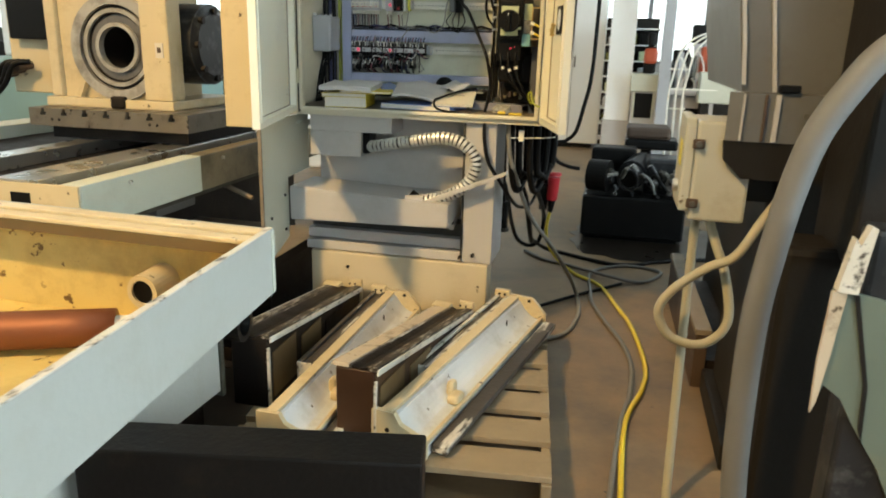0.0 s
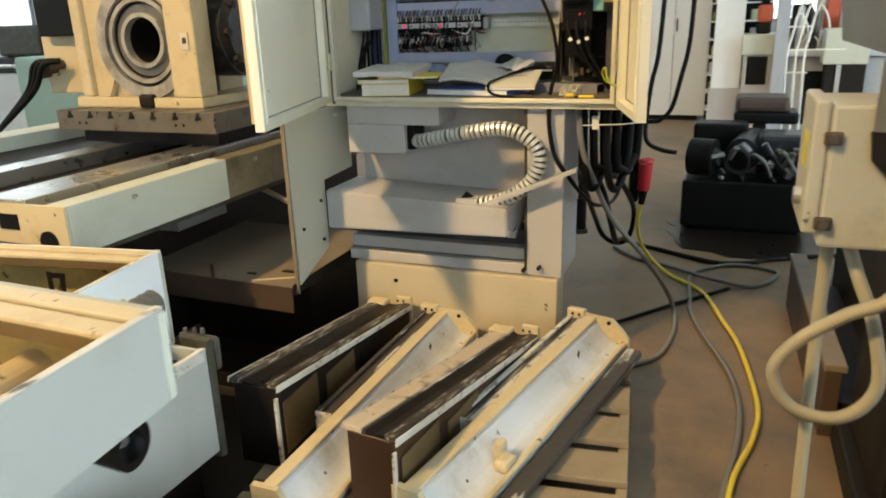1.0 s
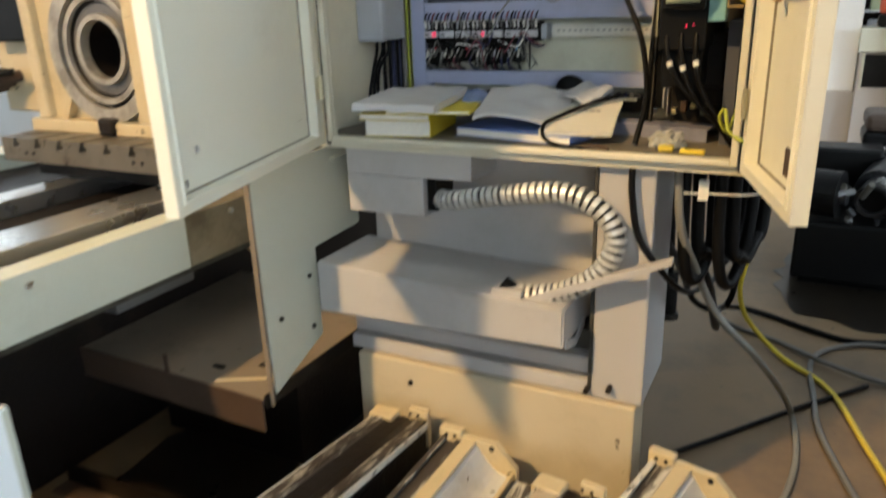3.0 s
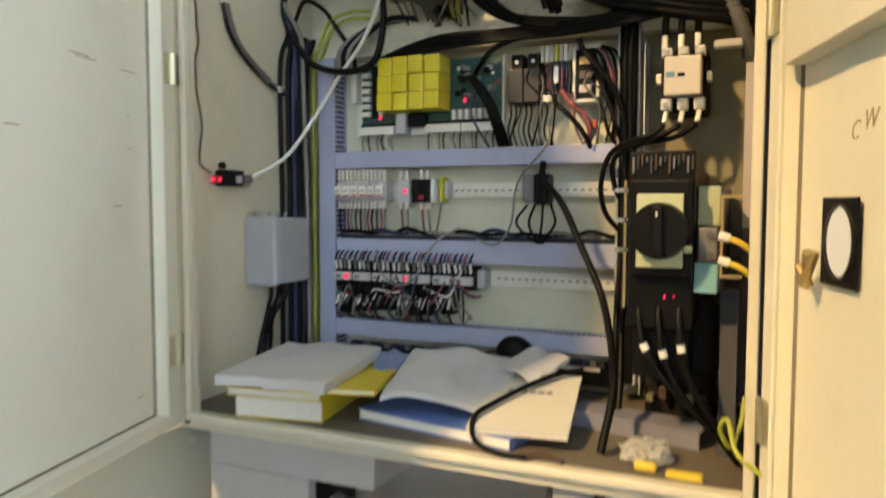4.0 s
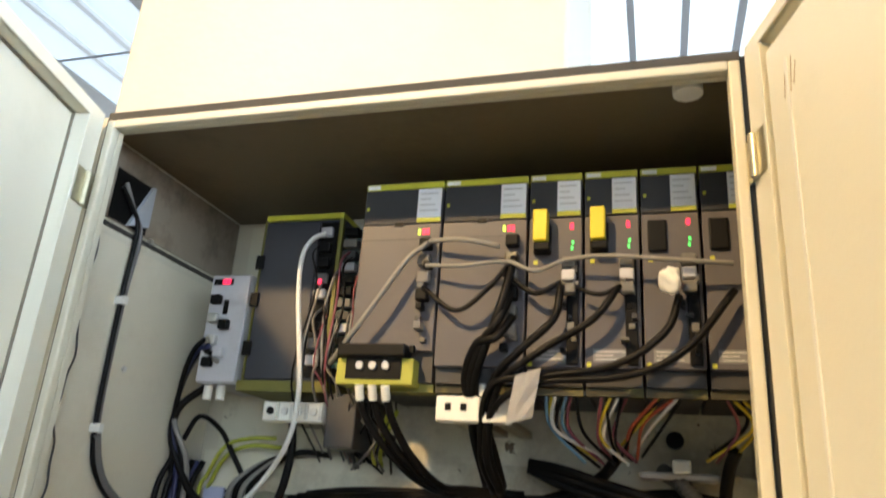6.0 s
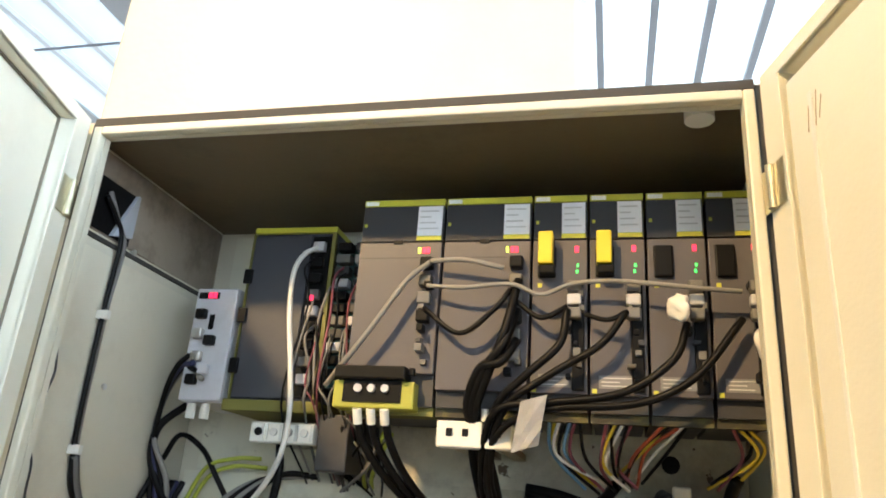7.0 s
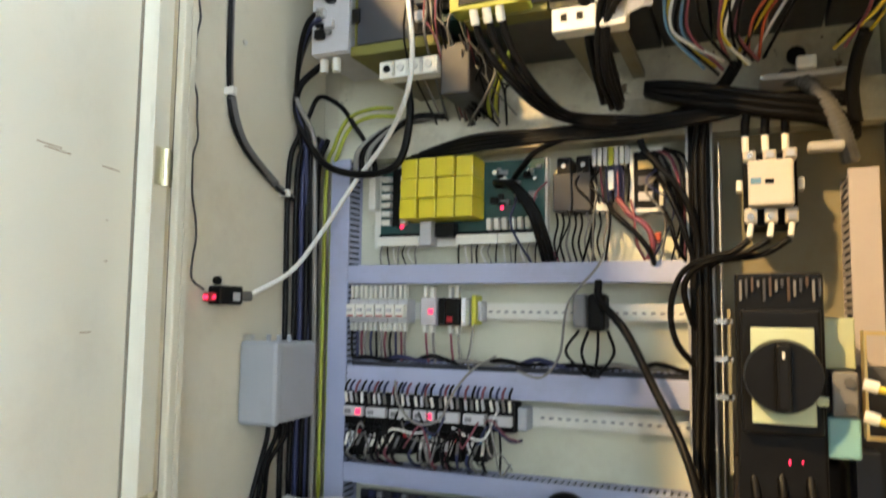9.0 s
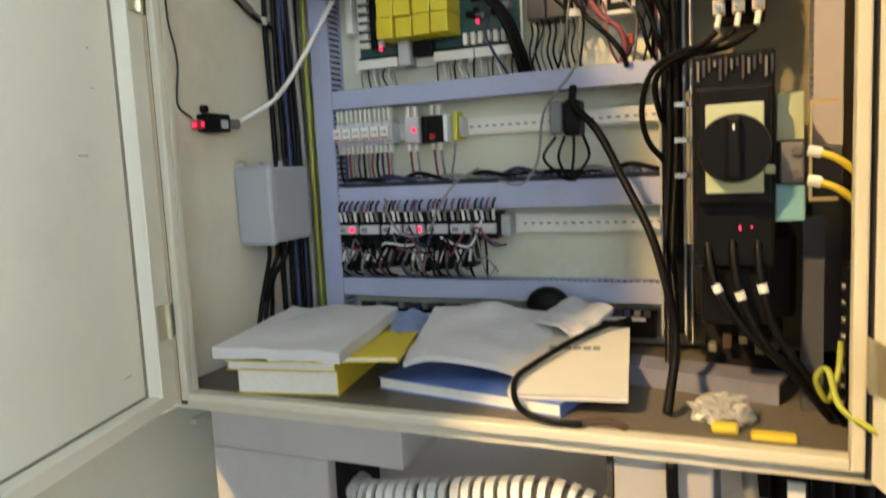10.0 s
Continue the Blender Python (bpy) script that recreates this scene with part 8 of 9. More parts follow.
for k in range(9):
    x = -1.12 + 0.075 * k
    cable("duct_wire", [(x, 3.350, 1.434), (x + 0.04, 3.338, 1.438 + 0.004 * (k % 3)), (x + 0.09, 3.342, 1.434), (x + 0.13, 3.36, 1.436)], 0.005, (M_CABLE, M_BLUEW, M_CABLE, M_GREYCAB)[k % 4], "wires lying on the loose duct cover", group="wires on the duct", category="wire")

# ---- lower rail with contactors ----
rail2 = thing("mounting_rail", (-0.77, 3.39, 1.318), "white perforated mounting rail, empty on one side", "mounting rail")
part("rail", bx((-1.128, -0.42, 3.376, 3.3915, 1.312, 1.35), (-0.715, -0.42, 3.370, 3.3758, 1.317, 1.345)), M_WHITEP, rail2)
for k in range(17):
    x = -0.708 + 0.017 * k
    part("slot", bx(x, x + 0.008, 3.3690, 3.3699, 1.329, 1.333), M_INK, rail2)
part("end_clamp", bx(-0.745, -0.725, 3.33, 3.3755, 1.308, 1.353, bev=0.004), M_JBOX, rail2)
for k in range(7):
    x = -1.127 + 0.0545 * k
    w = 0.052
    ct = thing("contactor", (x + w / 2, 3.38, 1.258), "black contactor with white wire ferrules", "contactor", "contactors on the lower rail")
    part("body", bx(x, x + w, 3.325, 3.3755, 1.295 if k < 6 else 1.303, 1.36, bev=0.003), M_BLACK, ct)
    part("bridge", bx(x + 0.003, x + w - 0.003, 3.312, 3.3248, 1.316, 1.336, bev=0.002), M_GREYP, ct)
    part("marker", bx(x + 0.008, x + 0.022, 3.3108, 3.3119, 1.321, 1.33), M_INK, ct)
    if k in (0, 3):
        led(x + 0.034, 3.312, 1.32, 0.011, 0.012, M_LEDR, ct)
    random.seed(60 + k)
    for j in range(4):
        fx = x + 0.007 + 0.0122 * j
        dx, dz = 0.005 * (random.random() - 0.5), 0.006 * random.random()
        part("ferrule", cyl((fx, 3.322, 1.344), (fx + dx, 3.316, 1.362 + dz), 0.0034, 8), (M_WHITEP, M_GREYP, M_HOSE)[(2 * k + j) % 3], ct)
        part("wire", sweep(bmesh.new(), [(fx + dx, 3.316, 1.362 + dz), (fx + 1.6 * dx, 3.322, 1.38), (fx + dx, 3.345, 1.392)], 0.0026, 5, 4), (M_CABLE, M_BLUEW, M_PURPLEW)[(k + j) % 3], ct, smooth=True)
    if k < 6:
        part("overload", bx(x + 0.004, x + w - 0.004, 3.33, 3.375, 1.23 + 0.006 * (k % 3), 1.2945, bev=0.003), M_BLACK, ct)
        part("button", bx(x + 0.030, x + 0.038, 3.326, 3.3299, 1.278, 1.286), (M_RED, M_LBLUE)[k % 2], ct)
        for j in range(4 if k != 2 else 2):
            fx = x + 0.008 + 0.0115 * j
            dx, dy = 0.012 * (random.random() - 0.5), 0.012 * random.random()
            z = 1.254 + 0.006 * random.random()
            part("ferrule", cyl((fx, 3.328, z + 0.022), (fx + dx, 3.316 - dy, z), 0.0034, 8), (M_WHITEP, M_GREYP, M_WHITEP, M_HOSE)[(k + j) % 4], ct)
            part("wire", sweep(bmesh.new(), [(fx + dx, 3.316 - dy, z), (fx + 1.8 * dx, 3.312 - dy, z - 0.014), (fx + dx, 3.325, 1.226), (fx, 3.345, 1.22)], 0.0032, 5, 4), (M_CABLE, M_BLUEW, M_GREYCAB, M_CABLE, M_PURPLEW)[(2 * k + j) % 5], ct, smooth=True)
    else:
        part("wire", sweep(bmesh.new(), [(x + 0.02, 3.33, 1.303), (x + 0.024, 3.325, 1.268), (x + 0.016, 3.345, 1.22)], 0.0025, 5), M_CABLE, ct, smooth=True)
for k in range(6):
    x = -1.08 + 0.052 * k
    cable("jumper_wire", [(x, 3.31, 1.308 - 0.03 * (k % 2)), (x + 0.03, 3.298, 1.278 + 0.02 * (k % 3)), (x + 0.07, 3.30, 1.293), (x + 0.09, 3.318, 1.343 - 0.05 * (k % 2))], 0.0025, (M_CABLE, M_WHITECAB, M_BLUEW)[k % 3], "thin jumper wire between the contactors", group="jumper wires of the contactors", category="wire")
random.seed(51)
for k in range(16):
    x = random.uniform(-1.11, -0.80)
    w = random.uniform(0.03, 0.08)
    cable("jumper_wire", [(x, 3.312, random.uniform(1.25, 1.34)), (x + 0.3 * w, 3.294, random.uniform(1.24, 1.33)), (x + 0.7 * w, 3.292, random.uniform(1.23, 1.31)), (x + w, 3.312, random.uniform(1.22, 1.33))], random.uniform(0.0015, 0.0024), (M_CABLE, M_HOSE, M_GREYCAB, M_PURPLEW, M_CABLE)[k % 5], "thin jumper wire between the contactors", group="jumper wires of the contactors", category="wire")
for k in range(10):
    x = random.uniform(-0.80, -0.45)
    z = random.uniform(1.74, 1.83)
    cable("jumper_wire", [(x, 3.335, z), (x + random.uniform(-0.02, 0.03), 3.318, z - 0.03), (x + random.uniform(-0.02, 0.03), 3.322, z - 0.08), (x + random.uniform(-0.02, 0.03), 3.345, 1.632)], random.uniform(0.0016, 0.0026), (M_CABLE, M_HOSE, M_PURPLEW, M_CABLE, M_BLUEW)[k % 5], "thin wire dropping from the relays into the duct", group="wires below the relays", category="wire")
bt = thing("terminal_row", (-0.77, 3.39, 1.10), "dark row of terminals with pale wire ends low on the plate", "terminal strip")
part("strip", bx(-1.10, -0.44, 3.355, 3.3915, 1.100, 1.150), M_BLACK, bt)
part("white_strip", bx(-1.08, -0.9, 3.35, 3.3548, 1.125, 1.133), M_WHITEP, bt)
part("white_strip", bx(-0.62, -0.46, 3.35, 3.3548, 1.135, 1.142), M_WHITEP, bt)
for k in range(34):
    x = -1.095 + 0.0192 * k
    part("terminal", bx(x, x + 0.012, 3.345, 3.3548, 1.145, 1.158), (M_DUCTIN, M_BLUEW, M_INK)[k % 3], bt)

# ---- main contactor, breaker and terminals ----
mc = thing("main_contactor", (-0.287, 3.385, 1.69), "large cream and black contactor with screw terminals", "contactor")
part("base", bx(-0.330, -0.246, 3.285, 3.3845, 1.688, 1.812, bev=0.003), M_BLACK, mc)
part("front", bx(-0.322, -0.253, 3.240, 3.2848, 1.716, 1.792, bev=0.004), M_CREAMP, mc, "cream front plate")
part("blue_mark", bx(-0.318, -0.302, 3.2385, 3.2399, 1.752, 1.762), M_LBLUE, mc)
part("window", bx(-0.296, -0.283, 3.2385, 3.2399, 1.752, 1.759), M_BLACK, mc)
for k in range(3):
    x = -0.319 + 0.031 * k
    part("terminal", bx(x - 0.010, x + 0.010, 3.255, 3.2848, 1.795, 1.812, bev=0.003), M_CREAMP, mc)
    part("screw", cyl((x, 3.252, 1.803), (x, 3.2549, 1.803), 0.006, 10), M_STEEL, mc)
    part("terminal", bx(x - 0.010, x + 0.010, 3.255, 3.2848, 1.690, 1.714, bev=0.003), M_CREAMP, mc)
    part("screw", cyl((x, 3.252, 1.700), (x, 3.2549, 1.700), 0.006, 10), M_STEEL, mc)
    part("ferrule", cyl((x, 3.262, 1.688), (x - 0.003, 3.255, 1.666), 0.0048, 10), M_WHITEP, mc)
    part("ferrule", cyl((x - 0.006, 3.27, 1.813), (x - 0.006, 3.275, 1.842), 0.006, 10), M_WHITEP, mc)
    part("cable_up", sweep(bmesh.new(), [(x - 0.006, 3.275, 1.84), (x - 0.004, 3.27, 1.87), (x + 0.01, 3.25, 1.90)], 0.007, 8), M_CABLE, mc, smooth=True)
part("side_lug", bx(-0.2455, -0.236, 3.27, 3.30, 1.745, 1.765, bev=0.003), M_WHITEP, mc)
part("side_lug", bx(-0.341, -0.3305, 3.27, 3.30, 1.745, 1.765, bev=0.003), M_WHITEP, mc)
MCL = "cables of the main contactor"
cable("contactor_cable", [(-0.322, 3.255, 1.662), (-0.348, 3.255, 1.642), (-0.385, 3.265, 1.634), (-0.432, 3.285, 1.609), (-0.453, 3.30, 1.549), (-0.445, 3.31, 1.488), (-0.412, 3.325, 1.443)], 0.0056, M_CABLE, "black power cable looping from the contactor", group=MCL)
cable("contactor_cable", [(-0.291, 3.255, 1.662), (-0.330, 3.257, 1.640), (-0.394, 3.27, 1.624), (-0.428, 3.29, 1.590), (-0.420, 3.305, 1.529), (-0.405, 3.325, 1.508)], 0.0056, M_CABLE, "black power cable looping from the contactor", group=MCL)
cable("contactor_cable", [(-0.260, 3.255, 1.662), (-0.304, 3.265, 1.637), (-0.375, 3.30, 1.629), (-0.40, 3.325, 1.60)], 0.0056, M_CABLE, "black power cable looping from the contactor", group=MCL)
for k in range(2):
    x = -0.408 + 0.012 * k
    cable("rail_cable", [(x + 0.01, 3.30, 1.90), (x, 3.31 - 0.01 * (k % 2), 1.8), (x + 0.004, 3.30, 1.5), (x - 0.002, 3.27 - 0.01 * k, 1.30), (x + 0.008, 3.20, 1.18), (x + 0.012, 3.15, 1.08)], 0.0065, M_CABLE, "black cable down the upright rail", group="cables down the upright rail")
mb = thing("main_breaker", (-0.288, 3.2, 1.22), "large black main breaker with a round rotary handle", "circuit breaker")
part("body", bx(-0.342, -0.238, 2.985, 3.12, 1.300, 1.592, bev=0.004), M_BLACK, mb)
part("mechanism", bx(-0.336, -0.243, 2.962, 2.9848, 1.390, 1.545, bev=0.004), M_BLACK, mb)
part("bracket", bx(-0.335, -0.245, 3.1205, 3.3845, 1.32, 1.57), M_BLACK, mb)
part("side_rail", bx(-0.352, -0.3475, 3.0, 3.02, 1.33, 1.545), M_ZINC, mb)
for k in range(3):
    part("tie_bolt", bx(-0.368, -0.345, 3.0, 3.012, 1.425 + 0.05 * k, 1.432 + 0.05 * k), M_STEEL, mb)
for k in range(14):
    x = -0.336 + 0.0071 * k
    part("vent_fin", bx(x, x + 0.003, 2.9795, 2.9848, 1.556 + 0.006 * (k * 5 % 4), 1.582 + 0.002 * (k % 3)), (M_HOSE, M_DRIVEDK, M_RUST)[k * 7 % 3], mb)
part("handle_plate", bx(-0.324, -0.252, 2.952, 2.9618, 1.404, 1.522, bev=0.002), M_GREENPL, mb, "pale green handle plate")
part("plate_tab", bx(-0.2515, -0.238, 2.954, 2.9618, 1.428, 1.440, bev=0.003), M_GREENPL, mb)
knob = part("knob", cyl((-0.288, 2.9515, 1.463), (-0.288, 2.930, 1.463), 0.0455, 40, 0.043), M_BLACK, mb, "round black rotary handle")
part("grip", bx(-0.2965, -0.2795, 2.917, 2.9295, 1.423, 1.503, bev=0.004), M_BLACK, knob)
part("pointer", bx(-0.2895, -0.2865, 2.9160, 2.9169, 1.486, 1.494), M_WHITEP, knob)
part("lower_housing", bx(-0.334, -0.244, 3.0, 3.10, 1.215, 1.2995, bev=0.004), M_BLACK, mb)
led(-0.283, 2.9845, 1.351, 0.0025, 0.006, M_LEDR, mb)
led(-0.268, 2.9845, 1.354, 0.002, 0.003, M_LEDR, mb)
for k, pts in enumerate(([(-0.325, 2.995, 1.345), (-0.321, 2.982, 1.31), (-0.311, 2.975, 1.271), (-0.270, 2.975, 1.208), (-0.206, 2.99, 1.147), (-0.165, 3.01, 1.085)],
                         [(-0.291, 2.995, 1.345), (-0.290, 2.980, 1.315), (-0.281, 2.973, 1.262), (-0.250, 2.975, 1.195), (-0.195, 2.99, 1.130), (-0.17, 3.03, 1.085)],
                         [(-0.259, 2.995, 1.345), (-0.258, 2.980, 1.315), (-0.253, 2.973, 1.273), (-0.234, 2.975, 1.209), (-0.188, 2.98, 1.139), (-0.15, 3.0, 1.085)])):
    cb = cable("supply_lead", pts, 0.0060, M_CABLE, "black supply lead with a white band", group="supply leads of the breaker")
    a = Vector(pts[2])
    d = (Vector(pts[3]) - Vector(pts[1])).normalized()
    bm = cyl(a - 0.006 * d, a + 0.006 * d, 0.0068, 12)
    bm.transform(Matrix.Translation(-cb.location))
    me = bpy.data.meshes.new("white_band")
    bm.to_mesh(me)
    bm.free()
    me.materials.append(M_WHITEP)
    wb = new("white_band", me)
    wb.parent = cb
tp = thing("terminal_shield", (-0.21, 3.2, 1.36), "clear and teal plastic shield over brass terminals", "terminal block")
part("green_plate", bx(-0.236, -0.201, 3.02, 3.03, 1.470, 1.535, bev=0.002), M_GREENPL, tp)
part("teal_cover", bx(-0.238, -0.201, 2.99, 3.03, 1.362, 1.412, bev=0.003), M_TEAL, tp, "teal plastic cover")
part("shield_body", bx(-0.237, -0.200, 3.0305, 3.3845, 1.36, 1.535), M_DRIVEDK, tp)
part("lug_block", bx(-0.232, -0.203, 2.985, 3.0195, 1.413, 1.468, bev=0.003), M_HOSE, tp)
for z in (1.425, 1.456):
    part("bolt", cyl((-0.213, 2.980, z), (-0.213, 2.9849, z), 0.0065, 8), M_FIT, tp)
part("brass_bracket", bx((-0.198, -0.195, 2.97, 3.0, 1.39, 1.52), (-0.195, -0.165, 2.97, 2.973, 1.515, 1.52), (-0.195, -0.165, 2.97, 2.973, 1.39, 1.395)), M_BRASS, tp)
for z in (1.456, 1.418):
    part("sleeve", cyl((-0.200, 2.972, z), (-0.184, 2.970, z - 0.004), 0.0075, 10), M_WHITEP, tp)
    part("yellow_lead", sweep(bmesh.new(), [(-0.186, 2.970, z - 0.004), (-0.170, 2.966, z - 0.010), (-0.152, 2.968, z - 0.024), (-0.135, 2.98, z - 0.05), (-0.125, 3.0, z - 0.10)], 0.0048, 8), M_YELLOWCAB, tp, "yellow lead", smooth=True)
cable("earth_wire", [(-0.157, 2.99, 1.20), (-0.161, 2.975, 1.163), (-0.175, 2.955, 1.128), (-0.190, 2.94, 1.160), (-0.178, 2.925, 1.178), (-0.166, 2.905, 1.138), (-0.139, 2.880, 1.123), (-0.112, 2.860, 1.115), (-0.10, 2.85, 1.11)], 0.0042, M_GYCAB, "green-yellow earth wire curling to the door", category="wire")
ts = thing("side_terminals", (-0.12, 3.0, 1.1), "dark terminal strip along the side wall", "terminal strip")
part("strip", bx(-0.150, -0.1005, 3.0, 3.06, 1.09, 1.30, bev=0.003), M_BLACK, ts)
for k in range(8):
    part("screw", cyl((-0.155, 3.01, 1.11 + 0.023 * k), (-0.1505, 3.01, 1.11 + 0.023 * k), 0.005, 8), M_STEEL, ts)
sd = thing("side_bar", (-0.2, 3.1, 1.08), "grey steel upright beside the breaker", "bracket")
part("upright", bx(-0.200, -0.172, 3.06, 3.10, 1.0768, 1.36), M_SLATE, sd, "slate-grey steel upright")
# dark box on a stand, put in for clutter and shade behind the breaker
part("dark_cover", bx(-0.352, -0.204, 3.125, 3.29, 1.200, 1.335, bev=0.01), M_IRON, sd, "dark box filling the shaded space behind the breaker")
part("cover_stand", bx(-0.34, -0.22, 3.20, 3.28, 1.0768, 1.1995), M_COLDK, sd)
for k in range(5):
    x = -0.335 + 0.024 * k
    part("terminal_tab", bx(x, x + 0.014, 3.17, 3.1995, 1.128 + 0.008 * (k % 3), 1.142 + 0.010 * (k % 2) + 0.008 * (k % 3), bev=0.002), (M_ZINC, M_RUST, M_BRASS)[k % 3], sd)
lay = thing("steel_rail", (-0.35, 3.14, 1.074), "loose lavender-grey steel rail on the cabinet floor", "steel rail")
RL = Matrix.Translation((-0.478, 3.130, 0)) @ pose(0, 0, 0, 0, 0, -13)
part("web", bx(0.0, 0.255, 0, 0.004, 1.0768, 1.109, m=RL), M_RAILG, lay)
part("flange", bx(0.0, 0.255, 0.0042, 0.075, 1.105, 1.109, m=RL), M_RAILG, lay)

# ---- on the side wall ----
jb = thing("junction_box", (-1.19, 3.2, 1.31), "grey painted steel junction box on the side wall", "junction box")
part("body", bx(-1.2445, -1.158, 3.132, 3.257, 1.318, 1.473, bev=0.008), M_JBOX, jb)
part("lid", bx(-1.2445, -1.153, 3.115, 3.1315, 1.314, 1.477, bev=0.009), M_JBOX, jb)
for k in range(3):
    part("gland", cyl((-1.23 + 0.025 * k, 3.19, 1.473), (-1.23 + 0.025 * k, 3.19, 1.486), 0.005, 10), M_JBOX, jb)
part("lug", bx(-1.2445, -1.225, 3.127, 3.137, 1.4775, 1.487), M_STEEL, jb)
for k in range(3):
    part("lead", sweep(bmesh.new(), [(-1.218 + 0.020 * k, 3.18, 1.318), (-1.219 + 0.02 * k, 3.182, 1.285), (-1.230 + 0.012 * k, 3.178 - 0.004 * k, 1.235), (-1.236 + 0.006 * k, 3.160 + 0.012 * k, 1.17), (-1.238 + 0.004 * k, 3.135 + 0.02 * k, 1.08)], 0.0052, 7), M_CABLE, jb, smooth=True)
us = thing("network_adapter", (-1.23, 3.05, 1.55), "small black network adapter with a red lamp on the wall", "network adapter")
part("body", bx(-1.2445, -1.214, 3.02, 3.085, 1.545, 1.580, bev=0.004), M_BLACK, us)
part("label_patch", bx(-1.2138, -1.2132, 3.055, 3.075, 1.552, 1.568), M_GREYP, us)
part("magnet", cyl((-1.2445, 3.04, 1.590), (-1.235, 3.04, 1.590), 0.008, 10), M_BLACK, us)
part("lamp_cap", bx(-1.240, -1.220, 3.001, 3.0195, 1.550, 1.567, bev=0.004), M_RED, us, "red lamp cap")
part("red_lamp", bx(-1.2195, -1.2185, 3.005, 3.012, 1.555, 1.562), M_LEDR, us)
part("red_lamp", bx(-1.236, -1.226, 2.999, 3.0005, 1.554, 1.562), M_LEDR, us)
part("plug", bx(-1.236, -1.218, 3.0855, 3.12, 1.553, 1.572, bev=0.003), M_HOSE, us)

# ---- manuals and papers on the cabinet floor ----


def book(x, y, z, w, d, h, turn, cover, label, lean=0.0):
    m = Matrix.Translation((x, y, z)) @ pose(0, 0, 0, 0, 0, turn) @ pose(0, 0, 0, lean, 0, 0)
    root = thing("manual", (x, y, z), label, "book", "manuals in the cabinet", m=m)
    INV[root.name] = Matrix.Identity(4)
    c = 0.0018
    part("cover", prism([(0, 0), (w, 0), (w, h), (0, h), (0, h - c), (w - c, h - c), (w - c, c), (0, c)], "y", 0, d), cover, root)
    bm = bx(0.003, w - c - 0.0002, 0.003, d - 0.003, c + 0.0002, h - c - 0.0002)
    part("page_block", bm, M_PAGES, root)
    return root


FL = 1.0768
book(-1.105, 2.908, FL, 0.192, 0.25, 0.046, 10, M_BOOKY, "thick yellow-covered manual lying on the cabinet floor")
book(-1.112, 2.892, FL + 0.0465, 0.205, 0.26, 0.017, 9, M_BOOKY, "thinner yellow-covered manual on the stack")
book(-1.028, 2.892, FL + 0.0640, 0.232, 0.25, 0.010, 14, M_BOOKY, "yellow booklet slipping out of the stack")
book(-0.868, 2.995, FL, 0.345, 0.20, 0.022, -10, M_BOOKB, "blue-covered manual with white page edges")
book(-0.612, 2.938, FL + 0.0225, 0.180, 0.27, 0.010, 8, M_CREAMPAPER, "cream paper folder leaning on the blue manual", lean=9)


def sheets(name, x, y, z, w, d, turn, lift, seed, material, label, thick=0.006):
    """A curled stack of paper: a bent slab with a fold."""
    random.seed(seed)
    bm = bmesh.new()
    n = 12
    m = Matrix.Translation((x, y, z)) @ pose(0, 0, 0, 0, 0, turn)
    for zz in (0, 1):
        rows = []
        for i in range(n + 1):
            row = []
            for j in range(n + 1):
                u, v = i / n, j / n
                h = lift * (0.55 * v + 0.25 * math.sin(3.0 * u + 0.6) * (1 - 0.5 * v)) + 0.010 * noise.noise(Vector((3 * u, 3 * v, seed)))
                if zz:
                    h += thick + 0.004 * v
                row.append(bm.verts.new(m @ Vector((w * u, d * v, h))))
            rows.append(row)
        for i in range(n):
            for j in range(n):
                f = (rows[i][j], rows[i + 1][j], rows[i + 1][j + 1], rows[i][j + 1])
                bm.faces.new(f if zz else f[::-1])
        if zz == 0:
            low = rows
        else:
            ring_lo = [low[i][0] for i in range(n + 1)] + [low[n][j] for j in range(1, n + 1)] + [low[i][n] for i in range(n - 1, -1, -1)] + [low[0][j] for j in range(n - 1, 0, -1)]
            ring_hi = [rows[i][0] for i in range(n + 1)] + [rows[n][j] for j in range(1, n + 1)] + [rows[i][n] for i in range(n - 1, -1, -1)] + [rows[0][j] for j in range(n - 1, 0, -1)]
            for a in range(len(ring_lo)):
                b = (a + 1) % len(ring_lo)
                bm.faces.new((ring_lo[a], ring_lo[b], ring_hi[b], ring_hi[a]))
    bmesh.ops.recalc_face_normals(bm, faces=bm.faces)
    return solid(name, bm, material, label, "papers", group="papers in the cabinet")


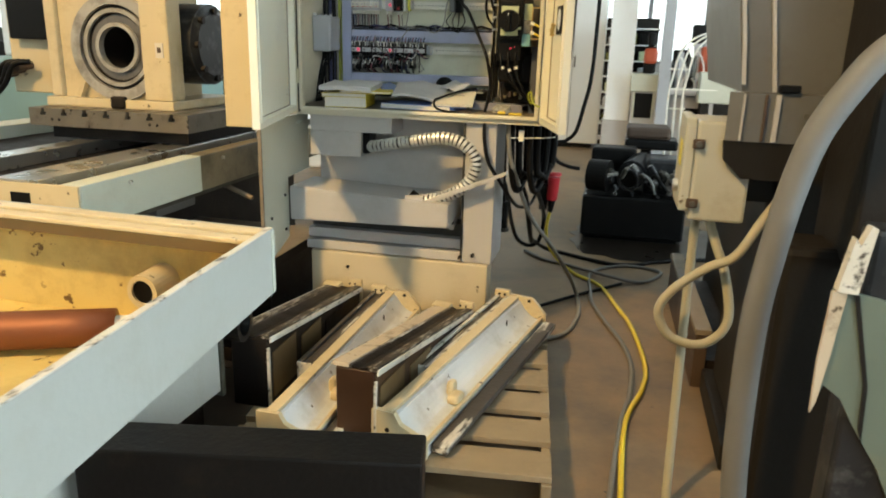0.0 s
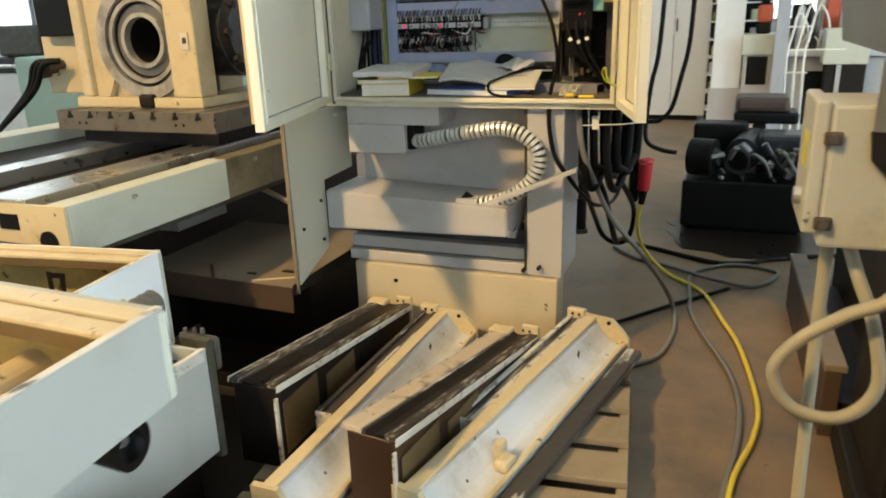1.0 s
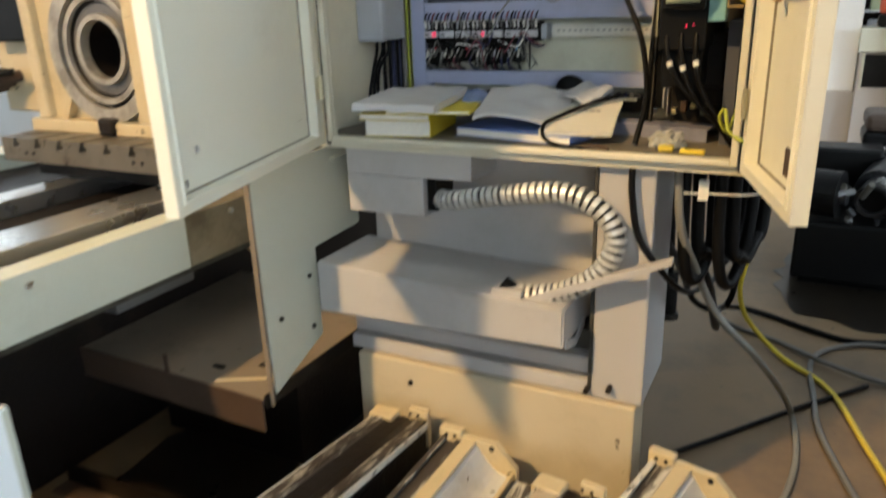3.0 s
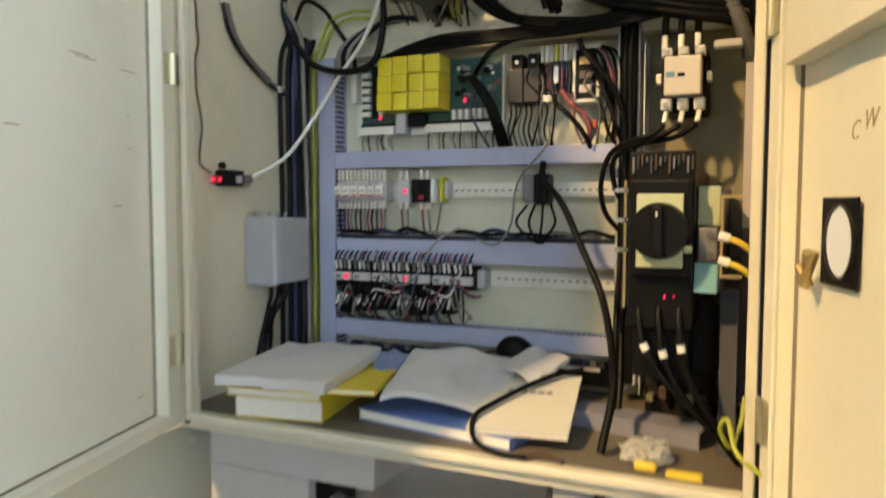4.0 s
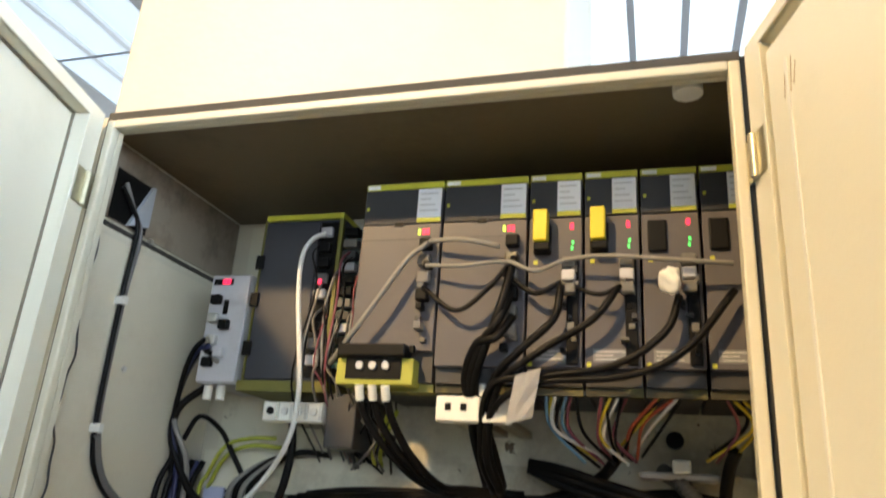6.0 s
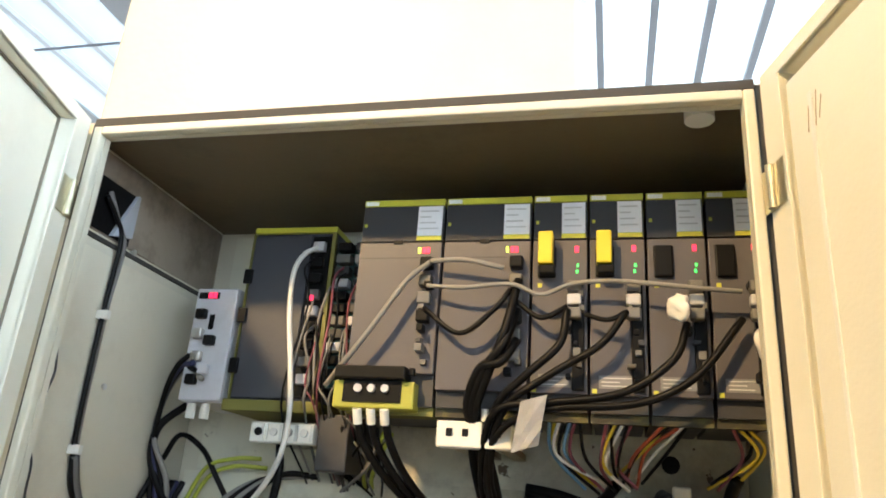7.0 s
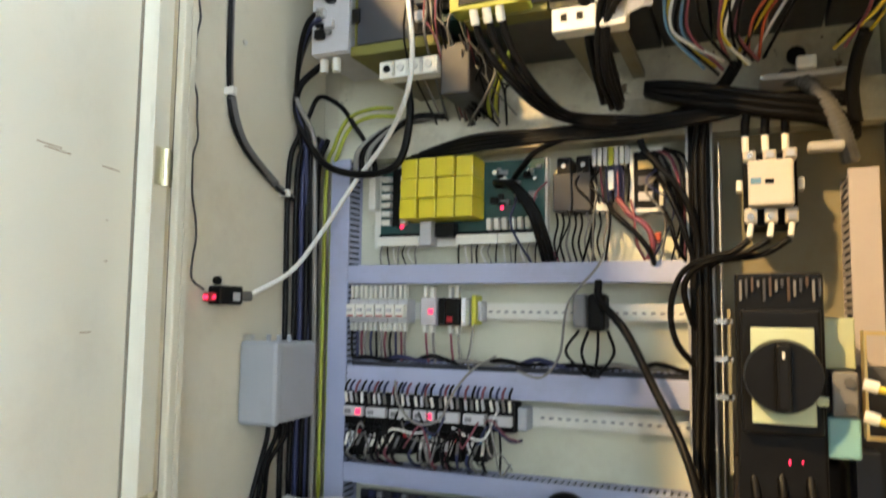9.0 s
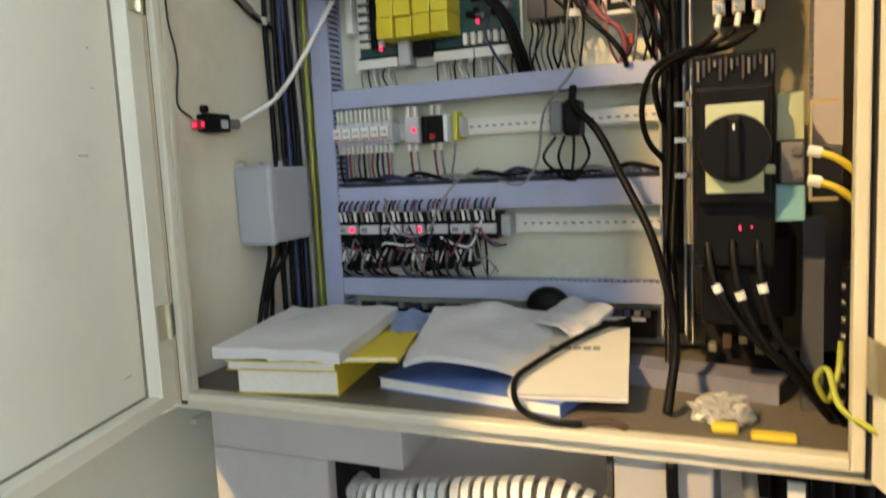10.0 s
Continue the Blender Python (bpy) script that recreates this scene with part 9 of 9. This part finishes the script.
sheets("loose_paper", -1.108, 2.858, FL + 0.0740, 0.232, 0.30, 8, 0.016, 14, M_PAPER, "thick sheaf of white paper on top of the stack", thick=0.019)
sheets("loose_paper", -0.812, 2.985, FL + 0.030, 0.238, 0.225, 9, 0.098, 3, M_PAPER, "grey-white printed sheets leaning on the manuals", thick=0.010)
sheets("loose_paper", -0.640, 3.175, FL + 0.076, 0.105, 0.11, -22, 0.045, 5, M_PAPER, "curled white papers leaning behind the folder")
sheets("loose_paper", -0.900, 3.10, FL + 0.058, 0.07, 0.08, 12, 0.05, 8, M_BLUEPAPER, "pale blue leaflet behind the stack")
for i, (u, ww) in enumerate(((0.0, 0.012), (0.022, 0.016), (0.042, 0.013), (0.058, 0.014), (0.075, 0.012))):
    m = Matrix.Translation((-0.612, 2.938, FL + 0.0225)) @ pose(0, 0, 0, 0, 0, 8) @ pose(0, 0, 0, 9, 0, 0) @ pose(0.045, 0.165, 0.0104)
    solid("printed_mark", bx(u, u + ww, 0, 0.016, 0, 0.0004, m=m), M_INK, "dark print on the cream folder", "print")
bm = bmesh.new()
bmesh.ops.create_uvsphere(bm, u_segments=24, v_segments=12, radius=1)
for v in bm.verts:
    v.co = Vector((v.co.x * 0.046, v.co.y * 0.032, max(v.co.z, -0.2) * 0.042))
bm.transform(Matrix.Translation((-0.640, 3.30, 1.168)) @ pose(0, 0, 0, 0, 14, 0))
solid("black_lamp", bm, M_BLACK, "black rounded work lamp lying behind the papers", "work lamp", smooth=True)
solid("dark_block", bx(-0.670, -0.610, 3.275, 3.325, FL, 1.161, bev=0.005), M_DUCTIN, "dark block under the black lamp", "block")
cable("loose_cable", [(-0.47, 3.23, 1.165), (-0.51, 3.19, 1.160), (-0.545, 3.135, 1.151), (-0.59, 3.03, 1.133), (-0.607, 2.965, 1.121), (-0.588, 2.920, 1.094), (-0.54, 2.903, 1.083), (-0.49, 2.905, 1.082)], 0.0050, M_CABLE, "thin black cable lying over the papers")
cable("floor_wire", [(-0.50, 2.91, 1.080), (-0.46, 2.93, 1.080), (-0.43, 2.915, 1.080)], 0.006, M_RUST, "brown cable end on the cabinet floor")
pb = thing("plastic_bag", (-0.30, 2.98, FL), "crumpled clear plastic bag with small parts", "plastic bag")
bm = bmesh.new()
bmesh.ops.create_icosphere(bm, subdivisions=4, radius=1)
for v in bm.verts:
    k = 1 + 0.35 * noise.noise(v.co * 3.1) + 0.2 * noise.noise(v.co * 7.7)
    v.co = Vector((v.co.x * 0.040 * k, v.co.y * 0.030 * k, max(v.co.z, -0.3) * 0.028 * k))
bm.transform(Matrix.Translation((-0.305, 2.985, FL + 0.012)))
part("bag", bm, M_FOIL, pb)
part("yellow_part", bx(-0.318, -0.283, 2.930, 2.952, FL, FL + 0.014, bev=0.005), M_YELLOWCAB, pb)
part("yellow_part", bx(-0.268, -0.212, 2.918, 2.940, FL, FL + 0.010, bev=0.004), M_YELLOWCAB, pb)
